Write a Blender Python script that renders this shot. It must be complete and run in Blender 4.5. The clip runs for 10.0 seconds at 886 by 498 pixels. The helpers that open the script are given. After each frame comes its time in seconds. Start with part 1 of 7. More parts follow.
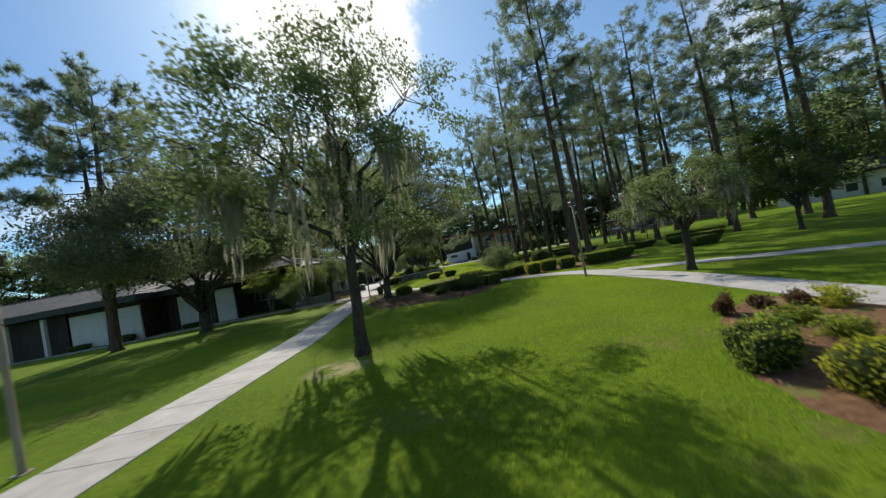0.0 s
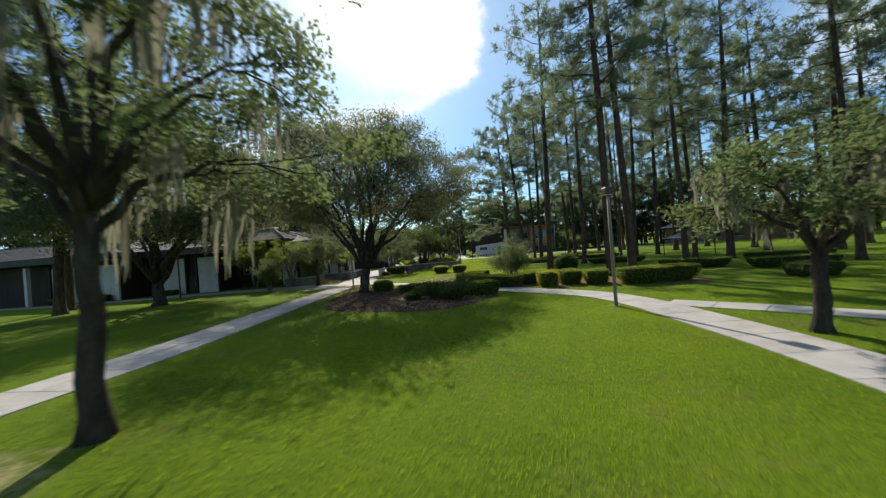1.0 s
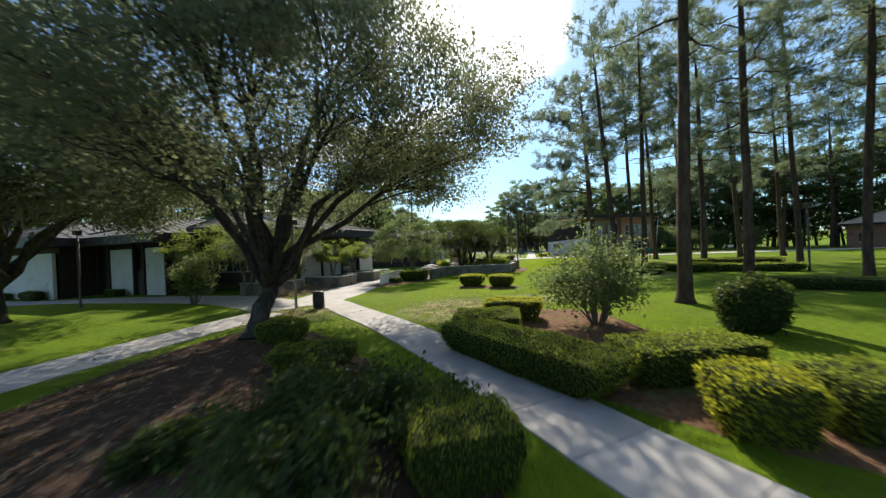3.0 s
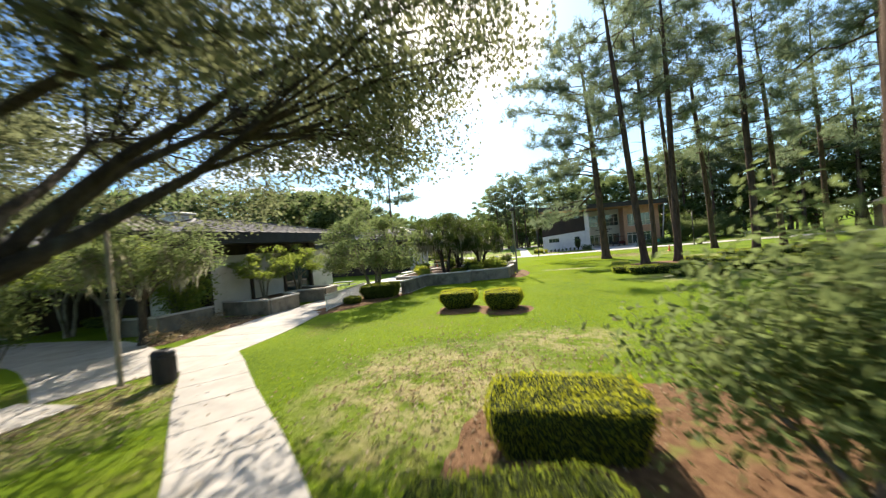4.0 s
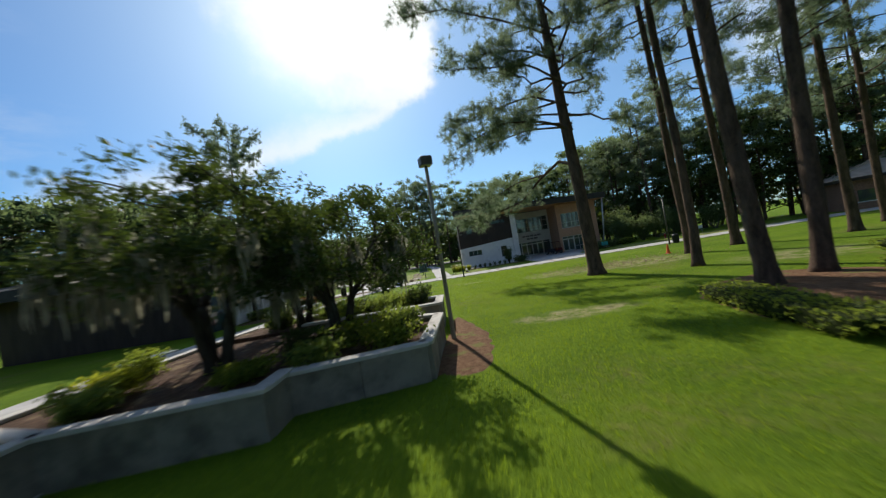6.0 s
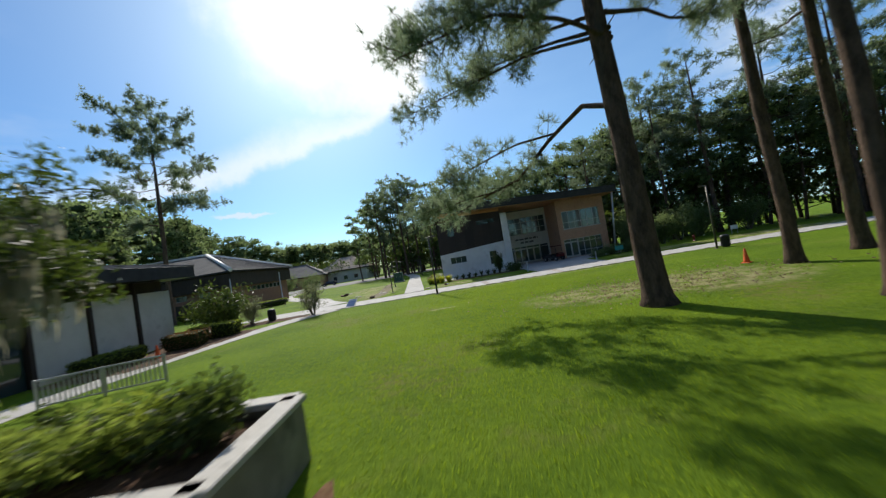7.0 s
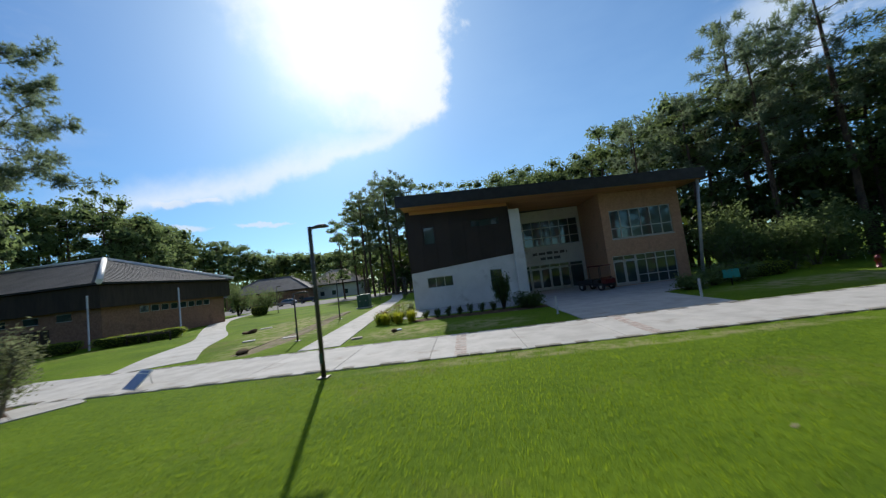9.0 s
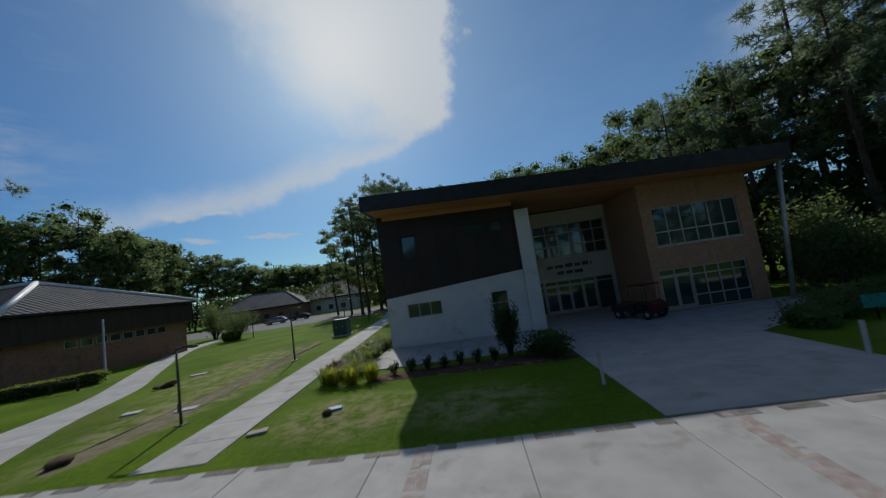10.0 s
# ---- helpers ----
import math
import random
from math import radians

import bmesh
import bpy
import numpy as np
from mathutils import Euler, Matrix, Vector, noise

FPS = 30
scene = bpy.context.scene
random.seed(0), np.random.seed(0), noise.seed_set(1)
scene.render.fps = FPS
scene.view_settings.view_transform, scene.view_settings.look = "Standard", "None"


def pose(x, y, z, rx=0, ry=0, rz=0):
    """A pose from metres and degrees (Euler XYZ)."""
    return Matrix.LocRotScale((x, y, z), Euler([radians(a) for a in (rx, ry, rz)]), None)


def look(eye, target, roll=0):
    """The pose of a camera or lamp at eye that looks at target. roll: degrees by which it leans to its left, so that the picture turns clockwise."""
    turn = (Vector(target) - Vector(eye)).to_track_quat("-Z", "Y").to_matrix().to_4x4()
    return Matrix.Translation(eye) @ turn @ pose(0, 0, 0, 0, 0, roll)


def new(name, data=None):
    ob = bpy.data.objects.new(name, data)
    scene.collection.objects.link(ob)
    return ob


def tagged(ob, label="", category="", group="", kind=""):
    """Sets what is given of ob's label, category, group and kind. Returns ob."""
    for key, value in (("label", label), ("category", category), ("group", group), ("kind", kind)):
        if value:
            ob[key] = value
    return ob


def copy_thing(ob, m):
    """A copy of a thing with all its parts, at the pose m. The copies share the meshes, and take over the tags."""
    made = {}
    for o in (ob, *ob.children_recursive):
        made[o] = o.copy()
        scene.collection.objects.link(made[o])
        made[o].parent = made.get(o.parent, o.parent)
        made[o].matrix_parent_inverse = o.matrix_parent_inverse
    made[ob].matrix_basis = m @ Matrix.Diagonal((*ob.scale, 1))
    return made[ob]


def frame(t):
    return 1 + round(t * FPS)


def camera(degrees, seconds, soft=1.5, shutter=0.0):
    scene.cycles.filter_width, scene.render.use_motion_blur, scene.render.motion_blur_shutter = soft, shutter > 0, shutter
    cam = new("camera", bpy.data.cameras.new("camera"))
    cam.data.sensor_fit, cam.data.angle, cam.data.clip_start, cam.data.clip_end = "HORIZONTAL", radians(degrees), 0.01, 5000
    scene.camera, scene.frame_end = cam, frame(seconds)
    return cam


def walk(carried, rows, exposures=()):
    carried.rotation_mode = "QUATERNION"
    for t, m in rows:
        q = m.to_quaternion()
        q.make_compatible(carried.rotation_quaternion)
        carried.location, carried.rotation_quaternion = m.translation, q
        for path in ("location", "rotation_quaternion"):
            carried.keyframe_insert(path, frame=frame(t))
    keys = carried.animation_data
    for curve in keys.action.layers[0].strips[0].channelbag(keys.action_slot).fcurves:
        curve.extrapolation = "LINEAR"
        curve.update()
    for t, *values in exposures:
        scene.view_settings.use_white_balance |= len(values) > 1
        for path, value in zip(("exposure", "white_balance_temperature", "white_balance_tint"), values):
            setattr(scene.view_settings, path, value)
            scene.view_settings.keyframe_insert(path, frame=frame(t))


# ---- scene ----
cam = camera(103.0, 10.0, soft=1.25, shutter=0.32)
PATH = [
    (0, (3.481, 10.526, 3.138), (3.469, 12.525, 3.174), -10.7),
    (0.5, (5.47, 14.304, 3.075), (5.333, 16.299, 3.092), -7.5),
    (1, (7.15, 18.347, 3.015), (6.899, 20.331, 3.014), -4.4),
    (1.5, (8.273, 22.531, 2.969), (7.916, 24.498, 2.963), -3.2),
    (2, (8.967, 26.942, 3.018), (8.47, 28.88, 3.007), -2.4),
    (2.5, (8.992, 31.335, 3.075), (8.374, 33.237, 3.063), -2.0),
    (2.7, (8.793, 33.131, 3.073), (8.139, 35.021, 3.063), -2.0),
    (3.8, (6.567, 42.793, 3.212), (5.922, 44.687, 3.192), -4.3),
    (4, (6.088, 44.683, 3.194), (5.481, 46.588, 3.178), -5.3),
    (4.5, (4.678, 49.692, 3.101), (4.205, 51.635, 3.106), -7.1),
    (5, (3.493, 55.146, 2.948), (3.19, 57.123, 2.982), -8.6),
    (5.5, (2.835, 60.818, 2.903), (2.684, 62.812, 2.933), -9.1),
    (5.7, (2.869, 63.107, 2.886), (2.75, 65.104, 2.914), -9.2),
    (6.8, (4.373, 75.182, 2.799), (4.348, 77.182, 2.844), -9.6),
    (7, (4.764, 77.131, 2.796), (4.735, 79.13, 2.845), -9.5),
    (7.5, (5.547, 81.754, 2.749), (5.513, 83.752, 2.818), -9.0),
    (8, (6.365, 86.433, 2.66), (6.318, 88.43, 2.759), -8.1),
    (8.5, (7.191, 90.714, 2.567), (7.118, 92.708, 2.697), -7.6),
    (9, (7.933, 94.777, 2.626), (7.834, 96.769, 2.776), -7.1),
    (9.5, (8.629, 98.834, 2.982), (8.501, 100.823, 3.152), -7.1),
    (10, (9.084, 102.243, 3.565), (8.948, 104.229, 3.758), -8.4),
]
EXPOSURES = [
    # seconds, stops, kelvin, tint
    (0.0, 0.0, 6750, 10), (1.0, 0.1, 6950, 10), (2.0, 0.16, 6950, 10), (2.5, 0.40, 6800, 12), (3.4, 0.66, 7250, 12), (4.0, 1.12, 7500, 13), (4.5, 0.60, 7200, 12), (5.0, 0.18, 7050, 11), (5.6, -0.08, 6700, 10),
    (7.0, 0.0, 6500, 10), (7.5, -0.12, 6350, 10), (8.0, -0.08, 6400, 10), (8.5, 0.12, 6400, 10), (9.0, -0.12, 6300, 10), (9.5, -0.35, 6200, 9), (10.0, -1.0, 6150, 9),
]
walk(cam, [(t, look(eye, target, roll)) for t, eye, target, roll in PATH], EXPOSURES)

# ---------------------------------------------------------------- sun and sky
SUN_EL, SUN_AZ = 36.0, -17.5          # degrees; azimuth from +y towards +x
sun_to = Vector((math.sin(radians(SUN_AZ)) * math.cos(radians(SUN_EL)), math.cos(radians(SUN_AZ)) * math.cos(radians(SUN_EL)), math.sin(radians(SUN_EL))))
sun_data = bpy.data.lights.new("sun", "SUN")
sun_data.energy, sun_data.angle, sun_data.color = 5.0, radians(0.6), (1.0, 0.95, 0.86)
sun_lamp = new("sun", sun_data)
sun_lamp.matrix_world = look((0, 60, 60), Vector((0, 60, 60)) - sun_to)

world = bpy.data.worlds.new("sky")
scene.world = world
world.use_nodes = True


class Nodes:
    """A little help to wire node trees."""

    def __init__(self, tree):
        self.tree = tree
        tree.nodes.clear()

    def add(self, kind):
        return self.tree.nodes.new(kind)

    def link(self, a, b):
        self.tree.links.new(a, b)

    def put(self, value, socket):
        if isinstance(value, bpy.types.NodeSocket):
            self.link(value, socket)
        else:
            socket.default_value = value

    def math(self, op, a, b=0.0, c=0.0):
        n = self.add("ShaderNodeMath")
        n.operation = op
        for v, s in zip((a, b, c), n.inputs):
            self.put(v, s)
        return n.outputs[0]

    def ramp(self, value, a, b, lo=0.0, hi=1.0):
        n = self.add("ShaderNodeMapRange")
        n.interpolation_type = "SMOOTHSTEP"
        for v, s in zip((value, a, b, lo, hi), n.inputs):
            self.put(v, s)
        return n.outputs[0]

    def mix(self, fac, a, b, blend="MIX"):
        n = self.add("ShaderNodeMix")
        n.data_type, n.blend_type = "RGBA", blend
        self.put(fac, n.inputs[0])
        self.put(a, n.inputs[6])
        self.put(b, n.inputs[7])
        return n.outputs[2]

    def noise(self, vec, scale, detail=3.0, rough=0.55):
        n = self.add("ShaderNodeTexNoise")
        if vec is not None:
            self.link(vec, n.inputs["Vector"])
        n.inputs["Scale"].default_value = scale
        n.inputs["Detail"].default_value = detail
        n.inputs["Roughness"].default_value = rough
        return n.outputs[0]


def build_sky():
    n = Nodes(world.node_tree)
    out = n.add("ShaderNodeOutputWorld")
    sky = n.add("ShaderNodeTexSky")
    sky.sky_type = "NISHITA"
    sky.sun_disc = False
    sky.sun_elevation, sky.sun_rotation = radians(SUN_EL), radians(SUN_AZ)
    sky.air_density, sky.dust_density, sky.ozone_density = 1.0, 0.6, 1.6
    way = n.add("ShaderNodeTexCoord").outputs["Generated"]
    xyz = n.add("ShaderNodeSeparateXYZ")
    n.link(way, xyz.inputs[0])
    x, y, z = xyz.outputs
    warp1 = n.math("SUBTRACT", n.noise(way, 5.0, 5.0, 0.6), 0.5)
    warp2 = n.math("SUBTRACT", n.noise(way, 13.0, 6.0, 0.62), 0.5)
    az = n.math("MULTIPLY", n.math("ARCTAN2", x, y), 57.2958)
    el = n.math("MULTIPLY", n.math("ARCSINE", z), 57.2958)
    shifted = n.add("ShaderNodeMapping")
    n.link(way, shifted.inputs[0])
    shifted.inputs["Location"].default_value = (3.1, 1.7, 5.3)
    warp3 = n.math("SUBTRACT", n.noise(shifted.outputs[0], 6.0, 5.0, 0.6), 0.5)
    az0, el0 = az, el
    az = n.math("ADD", az, n.math("ADD", n.math("MULTIPLY", warp2, 8.0), n.math("MULTIPLY", warp1, 15.0)))
    el = n.math("ADD", el, n.math("ADD", n.math("MULTIPLY", warp3, 5.0), n.math("MULTIPLY", warp2, 4.0)))
    # the great cloud before the sun: a cut-off right flank, a rising underside and a thin tail
    low = n.math("MULTIPLY_ADD", az, 0.285, 24.3)
    right = n.ramp(az, 4.5, 1.0)
    under = n.ramp(n.math("SUBTRACT", el, low), -0.6, 1.4)
    lean = n.math("SUBTRACT", n.math("ADD", az, 30.5), n.math("MULTIPLY", n.math("SUBTRACT", 38.6, el), 1.236))
    bulk = n.ramp(lean, -9.0, 10.0)
    tail = n.ramp(n.math("SUBTRACT", el, low), 5.5, 0.5, 0.0, 0.75)
    tail = n.math("MULTIPLY", tail, n.ramp(az, -62.0, -38.0))
    cloud = n.math("MULTIPLY", n.math("MULTIPLY", right, under), n.math("MAXIMUM", bulk, tail))
    cloud = n.math("MULTIPLY", cloud, n.ramp(el, 90.0, 62.0))
    # scattered fair-weather clouds low in the sky
    flat = n.add("ShaderNodeMapping")
    n.link(way, flat.inputs[0])
    flat.inputs["Scale"].default_value = (1.0, 1.0, 3.2)
    puff = n.ramp(n.noise(flat.outputs[0], 3.6, 8.0, 0.6), 0.45, 0.63)
    side = n.math("MAXIMUM", n.ramp(az, 34.0, 50.0), n.ramp(az, -44.0, -66.0, 0.0, 0.7))
    puff = n.math("MULTIPLY", n.math("MULTIPLY", puff, side), n.math("MULTIPLY", n.ramp(el, 3.0, 9.0), n.ramp(el, 66.0, 34.0)))
    for ca, ce, wa, we in WISPS:
        ea = n.math("DIVIDE", n.math("SUBTRACT", n.math("MULTIPLY_ADD", warp2, 6.0, az0), ca), wa)
        ee = n.math("DIVIDE", n.math("SUBTRACT", n.math("MULTIPLY_ADD", warp2, 3.0, el0), ce), we)
        puff = n.math("MAXIMUM", puff, n.ramp(n.math("ADD", n.math("MULTIPLY", ea, ea), n.math("MULTIPLY", ee, ee)), 1.4, 0.2, 0.0, 0.9))
    # glare of the veil round the sun
    dot = n.add("ShaderNodeVectorMath")
    dot.operation = "DOT_PRODUCT"
    n.link(way, dot.inputs[0])
    dot.inputs[1].default_value = tuple(sun_to)
    near = n.math("POWER", n.math("MAXIMUM", dot.outputs["Value"], 0.0), 26.0)
    halo = n.math("POWER", n.math("MAXIMUM", dot.outputs["Value"], 0.0), 220.0)
    tone = n.add("ShaderNodeHueSaturation")
    n.link(sky.outputs[0], tone.inputs["Color"])
    tone.inputs["Saturation"].default_value = 1.28
    tone.inputs["Value"].default_value = SKY_GAIN
    blue = n.mix(1.0, tone.outputs[0], (0.70, 1.12, 1.42, 1), "MULTIPLY")
    col = n.mix(n.math("MULTIPLY", puff, 0.8), blue, (9.0, 9.6, 10.4, 1))
    wide = n.math("POWER", n.math("MAXIMUM", dot.outputs["Value"], 0.0), 4.0)
    col = n.mix(n.math("MULTIPLY", wide, 0.22), col, (8.0, 10.4, 12.6, 1))
    thin = n.math("MULTIPLY", n.ramp(az0, -4.0, 14.0), n.ramp(az0, 110.0, 60.0))
    col = n.mix(n.math("MULTIPLY", thin, n.ramp(n.noise(flat.outputs[0], 1.4, 5.0, 0.6), 0.2, 0.8, 0.10, 0.24)), col, (7.0, 10.4, 13.4, 1))
    col = n.mix(n.math("MULTIPLY", near, 0.22), col, (13.0, 13.6, 14.2, 1))
    col = n.mix(cloud, col, n.mix(near, (10.4, 11.0, 11.6, 1), (13.6, 13.9, 14.0, 1)))
    col = n.mix(halo, col, (15.0, 15.0, 14.8, 1))
    back = n.add("ShaderNodeBackground")
    n.link(col, back.inputs["Color"])
    back.inputs["Strength"].default_value = 0.09
    n.link(back.outputs[0], out.inputs["Surface"])


SKY_GAIN = 0.95
# small torn clouds: azimuth, elevation, half width and half height in degrees
WISPS = [(-40.2, 13.6, 2.0, 0.55), (-36.4, 13.9, 1.8, 0.4), (-38.8, 10.3, 2.6, 0.5), (-29.8, 10.4, 4.0, 0.35), (-46.0, 10.2, 2.2, 0.6)]
build_sky()

# ---------------------------------------------------------------- materials
def rgb(*c):
    return (*c, 1.0)


def surface(name, dark, light, scale=6.0, rough=0.8, bump=0.15, fine=60.0, wear=None, wear_at=(0.55, 0.7), wear_scale=0.6, metal=0.0, spec=0.4, island=0.0, objrand=0.0, stretch=None, bump_dist=0.02):
    """A matt or glossy surface with two scales of colour and fine relief, at its real size."""
    m = bpy.data.materials.new(name)
    m.use_nodes = True
    n = Nodes(m.node_tree)
    out = n.add("ShaderNodeOutputMaterial")
    b = n.add("ShaderNodeBsdfPrincipled")
    pos = n.add("ShaderNodeNewGeometry").outputs["Position"]
    if stretch:
        mp = n.add("ShaderNodeMapping")
        n.link(pos, mp.inputs[0])
        mp.inputs["Scale"].default_value = stretch
        pos = mp.outputs[0]
    big = n.noise(pos, scale, 4.0)
    small = n.noise(pos, fine, 3.0, 0.7)
    f = n.math("ADD", n.math("MULTIPLY", n.ramp(big, 0.3, 0.7), 0.6), n.math("MULTIPLY", n.ramp(small, 0.25, 0.75), 0.4))
    if island:
        f = n.math("ADD", f, n.math("MULTIPLY", n.math("SUBTRACT", n.add("ShaderNodeNewGeometry").outputs["Random Per Island"], 0.5), island))
    if objrand:
        f = n.math("ADD", f, n.math("MULTIPLY", n.math("SUBTRACT", n.add("ShaderNodeObjectInfo").outputs["Random"], 0.5), objrand))
    col = n.mix(n.math("MINIMUM", n.math("MAXIMUM", f, 0.0), 1.0), rgb(*dark), rgb(*light))
    if wear:
        col = n.mix(n.math("MULTIPLY", n.ramp(n.noise(pos, wear_scale, 6.0, 0.6), *wear_at), 0.8), col, rgb(*wear))
    n.link(col, b.inputs["Base Color"])
    n.put(n.math("MULTIPLY_ADD", small, 0.2, rough - 0.1), b.inputs["Roughness"])
    b.inputs["Metallic"].default_value = metal
    b.inputs["Specular IOR Level"].default_value = spec
    if bump:
        bp = n.add("ShaderNodeBump")
        bp.inputs["Strength"].default_value = bump
        bp.inputs["Distance"].default_value = bump_dist
        n.link(n.math("ADD", small, n.math("MULTIPLY", big, 0.6)), bp.inputs["Height"])
        n.link(bp.outputs[0], b.inputs["Normal"])
    n.link(b.outputs[0], out.inputs[0])
    return m


def foliage(name, dark, light, lit, through_share=0.4, rough=0.55, clump=0.5, tint=None, shine=0.35):
    """Leaves: varied leaf by leaf and clump by clump, letting light through."""
    m = bpy.data.materials.new(name)
    m.use_nodes = True
    n = Nodes(m.node_tree)
    out = n.add("ShaderNodeOutputMaterial")
    geo = n.add("ShaderNodeNewGeometry")
    f = n.math("MULTIPLY", geo.outputs["Random Per Island"], 0.55)
    f = n.math("ADD", f, n.math("MULTIPLY", n.ramp(n.noise(geo.outputs["Position"], clump, 3.0), 0.3, 0.7), 0.45))
    col = n.mix(f, rgb(*dark), rgb(*light))
    if tint:
        col = n.mix(n.math("MULTIPLY", n.ramp(geo.outputs["Random Per Island"], 0.82, 0.95), 0.8), col, rgb(*tint))
    b = n.add("ShaderNodeBsdfPrincipled")
    n.link(col, b.inputs["Base Color"])
    b.inputs["Roughness"].default_value = rough
    b.inputs["Specular IOR Level"].default_value = shine
    t = n.add("ShaderNodeBsdfTranslucent")
    n.link(n.mix(f, rgb(*[c * 0.75 for c in lit]), rgb(*lit)), t.inputs["Color"])
    mx = n.add("ShaderNodeMixShader")
    mx.inputs[0].default_value = through_share
    n.link(b.outputs[0], mx.inputs[1])
    n.link(t.outputs[0], mx.inputs[2])
    n.link(mx.outputs[0], out.inputs[0])
    return m


def glass(name, tint=(0.02, 0.035, 0.035)):
    m = bpy.data.materials.new(name)
    m.use_nodes = True
    n = Nodes(m.node_tree)
    out = n.add("ShaderNodeOutputMaterial")
    b = n.add("ShaderNodeBsdfPrincipled")
    pos = n.add("ShaderNodeNewGeometry").outputs["Position"]
    n.link(n.mix(n.noise(pos, 0.8), rgb(*tint), rgb(*[c * 1.8 for c in tint])), b.inputs["Base Color"])
    b.inputs["Roughness"].default_value = 0.04
    b.inputs["Specular IOR Level"].default_value = 0.9
    b.inputs["IOR"].default_value = 1.5
    n.link(b.outputs[0], out.inputs[0])
    return m


# x, y, half width, half length of thin turf, share of bare ground
WORN = [(3.2, 52.6, 3.6, 3.6, 0.8), (6.0, 56.0, 2.6, 1.8, 0.7), (-4.6, 50.0, 2.4, 3.4, 0.7), (16.0, 92.6, 4.0, 3.4, 0.7), (20.0, 85.0, 3.4, 2.6, 0.6), (14.0, 69.5, 4.0, 3.0, 0.5), (4.0, 96.8, 0.9, 0.35, 0.9), (11.2, 93.6, 3.8, 2.8, 0.7), (-4.0, 118.0, 2.6, 8.0, 0.7), (4.6, 113.4, 3.0, 2.4, 0.6), (12.0, 105.6, 9.0, 0.6, 0.6), (-7.0, 126.0, 4.0, 9.0, 0.6), (8.5, 113.0, 3.0, 2.0, 0.6), (-0.8, 22.6, 1.4, 1.2, 0.9), (22.0, 62.0, 6.0, 4.0, 0.5), (27.0, 114.4, 6.0, 2.6, 0.7), (38.0, 113.0, 7.0, 3.0, 0.8), (7.0, 79.4, 2.6, 1.0, 0.85)]


def lawn_material():
    m = bpy.data.materials.new("lawn")
    m.use_nodes = True
    n = Nodes(m.node_tree)
    out = n.add("ShaderNodeOutputMaterial")
    b = n.add("ShaderNodeBsdfPrincipled")
    pos = n.add("ShaderNodeNewGeometry").outputs["Position"]
    tone = n.ramp(n.noise(pos, 0.22, 4.0), 0.3, 0.7)
    tuft = n.ramp(n.noise(pos, 5.0, 5.0, 0.7), 0.28, 0.72)
    fine = n.noise(pos, 70.0, 3.0, 0.75)
    f = n.math("ADD", n.math("MULTIPLY", tone, 0.35), n.math("ADD", n.math("MULTIPLY", tuft, 0.35), n.math("MULTIPLY", n.ramp(fine, 0.25, 0.75), 0.3)))
    col = n.mix(f, rgb(0.058, 0.122, 0.012), rgb(0.218, 0.320, 0.020))
    # thin and dry places
    dry = n.math("MULTIPLY", n.ramp(n.noise(pos, 0.16, 6.0, 0.68), 0.52, 0.69), n.ramp(n.noise(pos, 2.2, 5.0, 0.7), 0.35, 0.62))
    col = n.mix(n.math("MULTIPLY", dry, 0.75), col, rgb(0.23, 0.19, 0.075))
    # worn places where feet and shade keep the turf thin
    xy = n.add("ShaderNodeSeparateXYZ")
    n.link(pos, xy.inputs[0])
    worn = 0.0
    break_up = n.ramp(n.noise(pos, 1.3, 8.0, 0.74), 0.40, 0.60)
    for px, py, rx, ry, bare in WORN:
        ex = n.math("DIVIDE", n.math("SUBTRACT", xy.outputs[0], px), rx)
        ey = n.math("DIVIDE", n.math("SUBTRACT", xy.outputs[1], py), ry)
        e = n.math("ADD", n.math("MULTIPLY", ex, ex), n.math("MULTIPLY", ey, ey))
        worn = n.math("MAXIMUM", worn, n.ramp(n.math("ADD", e, n.math("MULTIPLY", n.noise(pos, 0.5, 3.0), 0.8)), 1.5, 0.5, 0.0, bare))
    col = n.mix(n.math("MULTIPLY", worn, break_up), col, rgb(0.50, 0.41, 0.24))
    n.link(col, b.inputs["Base Color"])
    b.inputs["Roughness"].default_value = 0.85
    b.inputs["Specular IOR Level"].default_value = 0.05
    bp = n.add("ShaderNodeBump")
    bp.inputs["Strength"].default_value = 0.7
    bp.inputs["Distance"].default_value = 0.05
    n.link(n.math("ADD", fine, tuft), bp.inputs["Height"])
    n.link(bp.outputs[0], b.inputs["Normal"])
    t = n.add("ShaderNodeBsdfTranslucent")
    n.link(col, t.inputs["Color"])
    mx = n.add("ShaderNodeMixShader")
    mx.inputs[0].default_value = 0.12
    n.link(b.outputs[0], mx.inputs[1])
    n.link(t.outputs[0], mx.inputs[2])
    n.link(mx.outputs[0], out.inputs[0])
    return m


LAWN = lawn_material()
BLADE = foliage("grass_blades", (0.067, 0.140, 0.009), (0.200, 0.305, 0.017), (0.375, 0.515, 0.028), 0.52, 0.7, 0.8, (0.26, 0.21, 0.09), 0.08)
CONCRETE = surface("concrete", (0.33, 0.315, 0.29), (0.48, 0.46, 0.43), 1.2, 0.85, 0.25, 90.0, (0.28, 0.25, 0.21), (0.56, 0.72), 0.9, objrand=0.35)
PAVE_BAND = surface("brick_band", (0.34, 0.27, 0.23), (0.50, 0.43, 0.38), 8.0, 0.85, 0.3, 120.0, objrand=0.6)
PLANTER = surface("planter_concrete", (0.175, 0.155, 0.125), (0.30, 0.275, 0.225), 1.5, 0.9, 0.35, 60.0, (0.085, 0.078, 0.062), (0.45, 0.68), 1.1, objrand=0.2)
